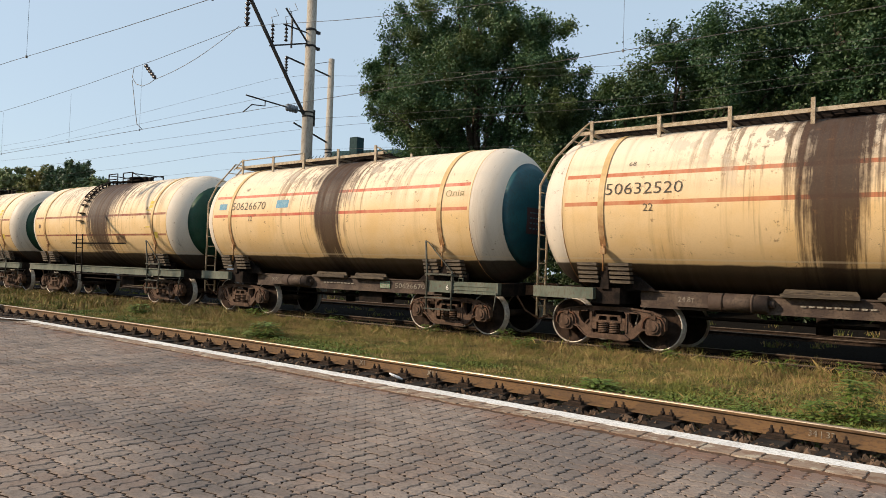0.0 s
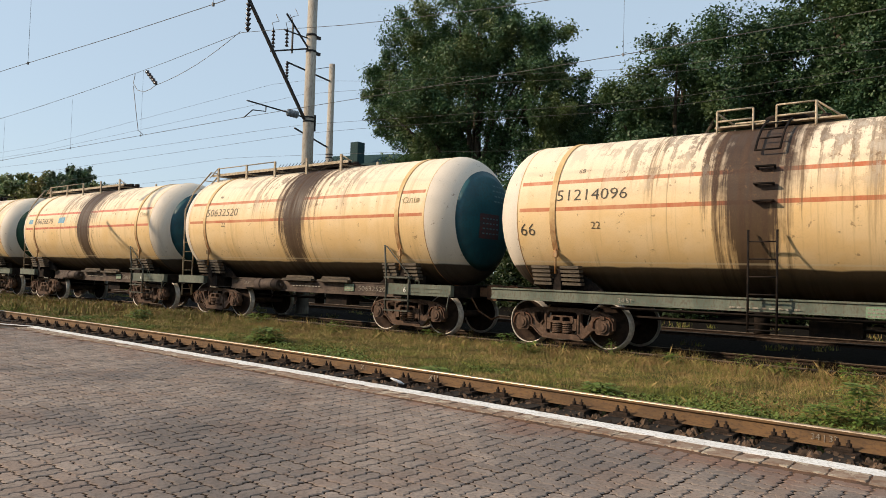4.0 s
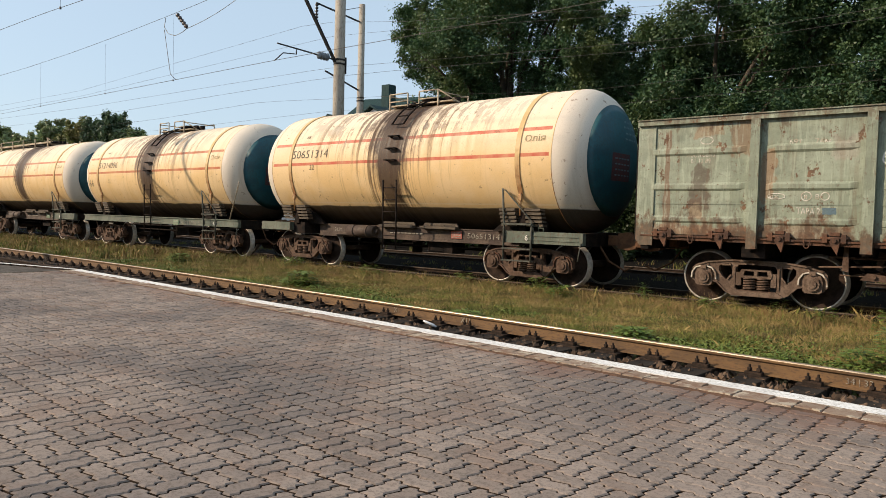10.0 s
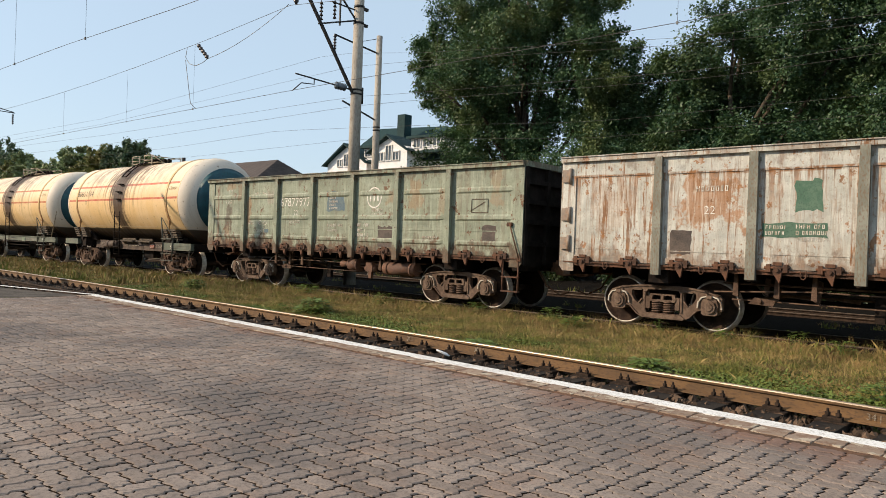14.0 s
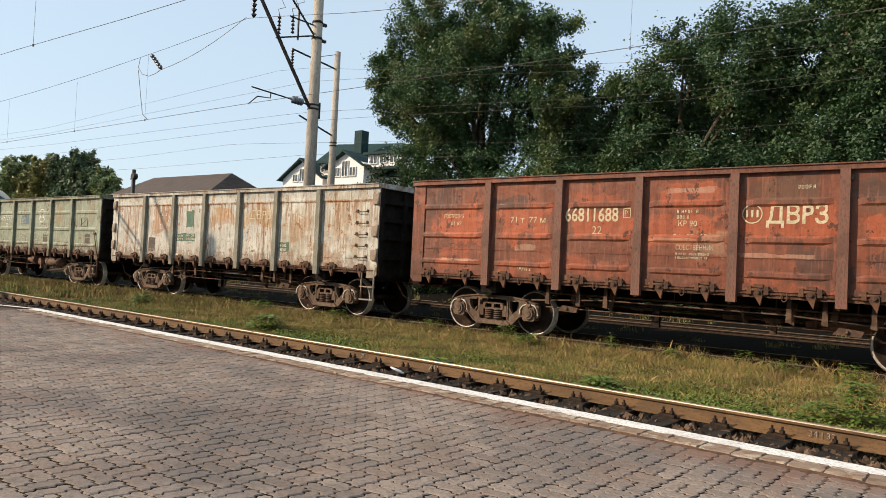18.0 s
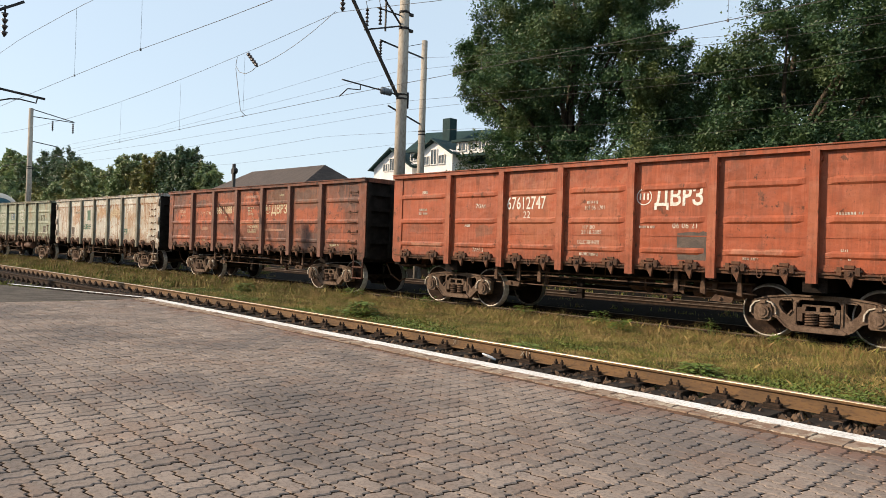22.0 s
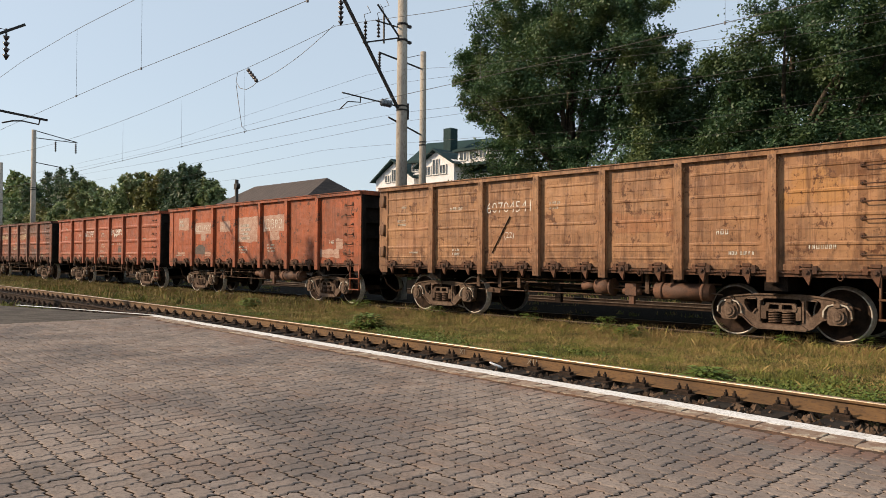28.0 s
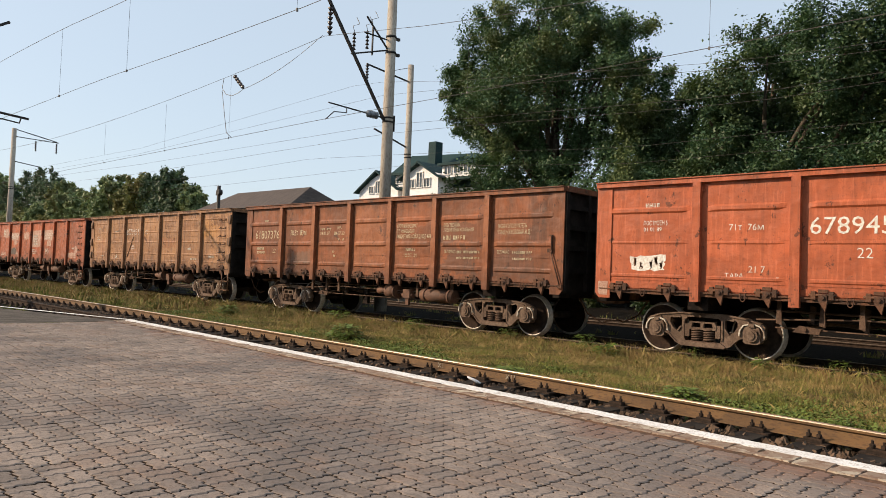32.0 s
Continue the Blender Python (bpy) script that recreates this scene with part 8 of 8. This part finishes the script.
def gable(parent, x0, x1, y, depth, zb, ze, peak):
    """A gabled wing that faces -y."""
    xm = (x0 + x1) / 2
    bm = bmesh.new()
    prism(bm, ((x0 + 0.3, zb), (x1 - 0.3, zb), (x1 - 0.3, ze), (xm, peak - 0.15), (x0 + 0.3, ze)), y, y + depth)
    part("gable_wall", bm, WALL, parent)
    bm = bmesh.new()
    for a in (x0, x1):
        d = 0.18
        prism(bm, ((a, ze - 0.35), (xm, peak), (xm, peak + d), (a + (a - xm) * 0.06, ze - 0.35)), y - 0.5, y + depth)
    part("gable_roof", bm, ROOF, parent)


house = thing("house", "white house with dark green sheet roofs and white dormer windows", "house")
bm = bmesh.new()
box(bm, -56.4, -43, 48.5, 58, 0.4, 9.3)
part("wall", bm, WALL, house)
bm = bmesh.new()
v = [bm.verts.new(p) for p in ((-57.2, 47.9, 9.2), (-42.5, 47.9, 9.4), (-42.5, 58.5, 9.4), (-57.2, 58.5, 9.2), (-55.6, 53, 13.9), (-46.0, 53, 13.4))]
for f in ((0, 1, 5, 4), (1, 2, 5), (2, 3, 4, 5), (3, 0, 4), (3, 2, 1, 0)):
    bm.faces.new([v[i] for i in f])
part("roof", bm, ROOF, house)
gable(house, -56.8, -50.4, 46.6, 6, 0.4, 9.5, 11.15)
gable(house, -49.9, -44.6, 46.2, 6, 0.4, 10.35, 11.5)
bm = bmesh.new()
box(bm, -50.1, -49.1, 50.0, 51.0, 11, 14.4)
part("chimney", bm, ROOF, house, "dark sheet-clad chimney")
for x, z, h in ((-54.6, 9.0, 0.8), (-53.6, 9.0, 1.3), (-52.6, 9.0, 0.8)):
    window(house, x, 46.55, z, 0.8, h)
for x, z, h in ((-48.25, 9.2, 0.9), (-47.25, 9.2, 1.5), (-46.25, 9.2, 0.9)):
    window(house, x, 46.15, z, 0.85, h)
for x0, x1, z0, z1, wins in ((-51.5, -49.4, 9.6, 10.7, (-50.9, -50.0)), (-45.2, -41.2, 10.1, 11.2, (-44.4, -43.2, -42.0))):
    bm = bmesh.new()
    box(bm, x0, x1, 47.0, 50, z0, z1)
    part("dormer", bm, WALL, house)
    bm = bmesh.new()
    box(bm, x0 - 0.3, x1 + 0.3, 46.6, 50.5, z1, z1 + 0.22)
    part("dormer_roof", bm, ROOF, house)
    bm = bmesh.new()
    box(bm, x0 - 0.2, x1 + 0.2, 46.7, 47.1, z0 - 0.28, z0 - 0.06)
    part("eave_board", bm, ROOF, house)
    for x in wins:
        window(house, x, 46.95, z0 + 0.25, 0.95, 0.85)
shed = thing("shed", "long low shed with a hipped brown sheet roof", "shed")
bm = bmesh.new()
box(bm, -67.6, -52.4, 35.5, 41.4, 0.4, 6.9)
part("wall", bm, WALL, shed)
bm = bmesh.new()
v = [bm.verts.new(p) for p in ((-68.6, 34.8, 6.7), (-51.6, 34.8, 6.7), (-51.6, 42.0, 6.7), (-69.6, 42.0, 6.7), (-66.4, 38.4, 8.8), (-53.6, 38.4, 8.75))]
for f in ((0, 1, 5, 4), (1, 2, 5), (2, 3, 4, 5), (3, 0, 4), (3, 2, 1, 0)):
    bm.faces.new([v[i] for i in f])
part("roof", bm, SLATE, shed)
white = thing("white_building", "flat-roofed white building behind the trees", "house")
bm = bmesh.new()
box(bm, -7.5, 6, 36.5, 40, 0.4, 4.4)
part("wall", bm, WALL, white)
bm = bmesh.new()
box(bm, -7.7, 6.2, 36.3, 40.2, 4.4, 4.6)
part("roof", bm, SLATE, white)
signal = thing("signal_post", "dark railway signal post with a round head", "signal")
signal.location = (-47.6, 26, 0)
bm = bmesh.new()
rod(bm, (0, 0, 0), (0, 0, 7.1), 0.13, seg=12)
part("post", bm, STEEL, signal)
bm = bmesh.new()
rod(bm, (0.25, -0.25, 6.6), (0.25, 0.05, 6.6), 0.22, seg=16)
box(bm, -0.3, 0.25, -0.08, 0.0, 6.4, 6.5)
part("lamp_head", bm, STEEL, signal)

# plain unseen wall behind the platform, added to hold back low sky light
BLOCKER = speckled("blocker_render", (0.5, 0.42, 0.3), (0.42, 0.35, 0.25), 1.0, 0.9)
bm = bmesh.new()
box(bm, -60, 45, -16.4, -16, 0.0, 7.0)
thing("wall_station", "plain unseen wall added behind the platform to cut sky light", "wall", kind="structure", bm=bm, mat=BLOCKER)

# ---- paving blocks: basket weave, two along and two across, with a small step in every joint ----
UX, UY, GAP, STEP = 0.12265, 0.118, 0.0058, 0.0135
SKEW = radians(2.7)  # the courses run square to the platform edge
KNEES = ((0.41, STEP), (0.57, -STEP))  # along one unit a joint drifts aside and steps back


def outline(n, m):
    """Block of n by m units about its own middle."""
    pts = []
    for i in range(n):
        pts += [(i * UX, 0)] + [((i + f) * UX, d) for f, d in KNEES]
    for j in range(m):
        pts += [(n * UX, j * UY)] + [(n * UX + d, (j + f) * UY) for f, d in KNEES]
    for i in reversed(range(n)):
        pts += [((i + 1) * UX, m * UY)] + [((i + f) * UX, m * UY + d) for f, d in KNEES[::-1]]
    for j in reversed(range(m)):
        pts += [(0, (j + 1) * UY)] + [(d, (j + f) * UY) for f, d in KNEES[::-1]]
    return [(x - n * UX / 2, y - m * UY / 2) for x, y in pts]


def block_arrays(n, m):
    ring = outline(n, m)
    w, h = n * UX, m * UY

    def inset(d, z):
        return [(x * (1 - 2 * d / w), y * (1 - 2 * d / h), z) for x, y in ring]

    k = len(ring)
    rings = inset(GAP + 0.0085, 0.0) + inset(GAP + 0.0008, -0.0065) + inset(GAP, -0.02)
    faces = [list(range(k))]
    for a in (0, k):
        faces += [[a + k + i, a + k + (i + 1) % k, a + (i + 1) % k, a + i] for i in range(k)]
    return np.array(rings) @ np.array(((math.cos(SKEW), -math.sin(SKEW), 0), (math.sin(SKEW), math.cos(SKEW), 0), (0, 0, 1))), faces


shapes = {"f": block_arrays(2, 1), "t": block_arrays(1, 2)}
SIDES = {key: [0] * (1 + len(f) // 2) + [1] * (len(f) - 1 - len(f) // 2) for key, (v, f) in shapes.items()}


def dark_sided(me, sides):
    """Gives the block sides the joint dirt's dark colour, which also paints in the gaps' shade."""
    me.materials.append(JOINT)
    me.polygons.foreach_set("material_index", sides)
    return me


BLOCK = {key: dark_sided(sheet_mesh("paving_block", v.tolist(), f, PAVER), SIDES[key]) for key, (v, f) in shapes.items()}
rnd = random.Random(7)
rest_v, rest_f, rest_side, at = [], [], [], 0
for col in range(-66, 9):
    for row in range(-5, 17):
        u0, v0 = -1.316 + 2 * UX * col, 1.508 + UY * (4 * row + 2 * (col % 2))
        for kind, du, dv in (("t", 0.5, 1), ("t", 1.5, 1), ("f", 1, 2.5), ("f", 1, 3.5)):
            u, w = u0 + du * UX, v0 + dv * UY
            cx, cy = u * math.cos(SKEW) + w * math.sin(SKEW), w * math.cos(SKEW) - u * math.sin(SKEW)
            if cy > edge_y(cx) - 0.56 or cy < -1.45 or not -15.6 < cx < 1.6:
                continue
            dz, tx, ty = rnd.uniform(-0.0025, 0.002), rnd.uniform(-0.9, 0.9), rnd.uniform(-0.9, 0.9)
            if -4.0 < cx < -0.75 and 2.35 < cy < 4.2 and cy > 2.0 - 0.1 * cx:
                ob = part("paving_block", BLOCK[kind], PAVER, pavement)
                ob.matrix_basis = pose(cx, cy, PZ + dz, tx, ty)
            else:
                v, faces = shapes[kind]
                z = PZ + dz + v[:, 2] + v[:, 0] * radians(tx) + v[:, 1] * radians(ty)
                rest_v.append(np.stack([v[:, 0] + cx, v[:, 1] + cy, z], 1))
                rest_f.extend([[i2 + at for i2 in f] for f in faces])
                rest_side.extend(SIDES[kind])
                at += len(v)
tagged(part("paving_blocks", dark_sided(sheet_mesh("paving_blocks", np.concatenate(rest_v).tolist(), rest_f, PAVER), rest_side), PAVER, pavement), kind="stuff")
# a course of larger broken blocks along the white edge
x = 1.45
while x > -15.4:
    a, b = 0.112 + rnd.uniform(-0.02, 0.03), 0.128 + rnd.uniform(-0.012, 0.012)
    x -= a
    y = edge_y(x) - 0.202 - b
    bm = bmesh.new()
    broken = rnd.random() < 0.35
    pts = []
    for u, w in ((-1, -1), (-0.3, -1.06), (0.3, -0.94), (1, -1), (1.06, -0.3), (0.94, 0.3), (1, 1), (0.3, 1.0), (-0.3, 1.0), (-1, 1), (-0.94, 0.3), (-1.06, -0.3)):
        if broken and w > 0.9 and abs(u) < 1:
            w -= rnd.uniform(0.1, 0.5)
        pts.append((a * u - 0.004 * u + rnd.uniform(-0.004, 0.004), b * w + rnd.uniform(-0.005, 0.005)))
    top = [bm.verts.new((p * 0.95, q * 0.96, rnd.uniform(-0.003, 0.002))) for p, q in pts]
    low = [bm.verts.new((p, q, -0.02)) for p, q in pts]
    bm.faces.new(top)
    for k in range(12):
        bm.faces.new((low[k], low[(k + 1) % 12], top[(k + 1) % 12], top[k]))
    ob = part("edge_block", bm, BORDER, pavement)
    ob.matrix_basis = pose(x, y, PZ + 0.001, rnd.uniform(-1.5, 1.5), rnd.uniform(-1.5, 1.5), rnd.uniform(-2, 2) - 2.5)
    x -= a

# plain continuation of the paving behind and beside
bm = bmesh.new()
for x0, x1, y0, y1 in ((0.8, 30.0, -16.0, 5.3), (-15.6, 0.8, -16.0, -0.45)):
    bm.faces.new([bm.verts.new(p) for p in ((x0, y0, PZ - 0.012), (x1, y0, PZ - 0.012), (x1, y1, PZ - 0.012), (x0, y1, PZ - 0.012))])
part("plain_paving", bm, PAVER, pavement)


# ---- what moves ----
def motions():
    steps = [k / 2 for k in range(65)]
    for w in TANKS + GONDOLAS:
        start = w["start"]
        walk(w, [(t, pose(start + run(t), YT + bend(start + run(t)), 0, 0, 0, heading(start + run(t)))) for t in steps])
    fine = [4 * k / FPS for k in range(240)] + [32.0]
    for ws, x in WHEELSETS:
        walk(ws, [(t, pose(x, 0, 0.479) @ Matrix.Rotation(run(t) / 0.479, 4, "Y")) for t in fine])


motions()
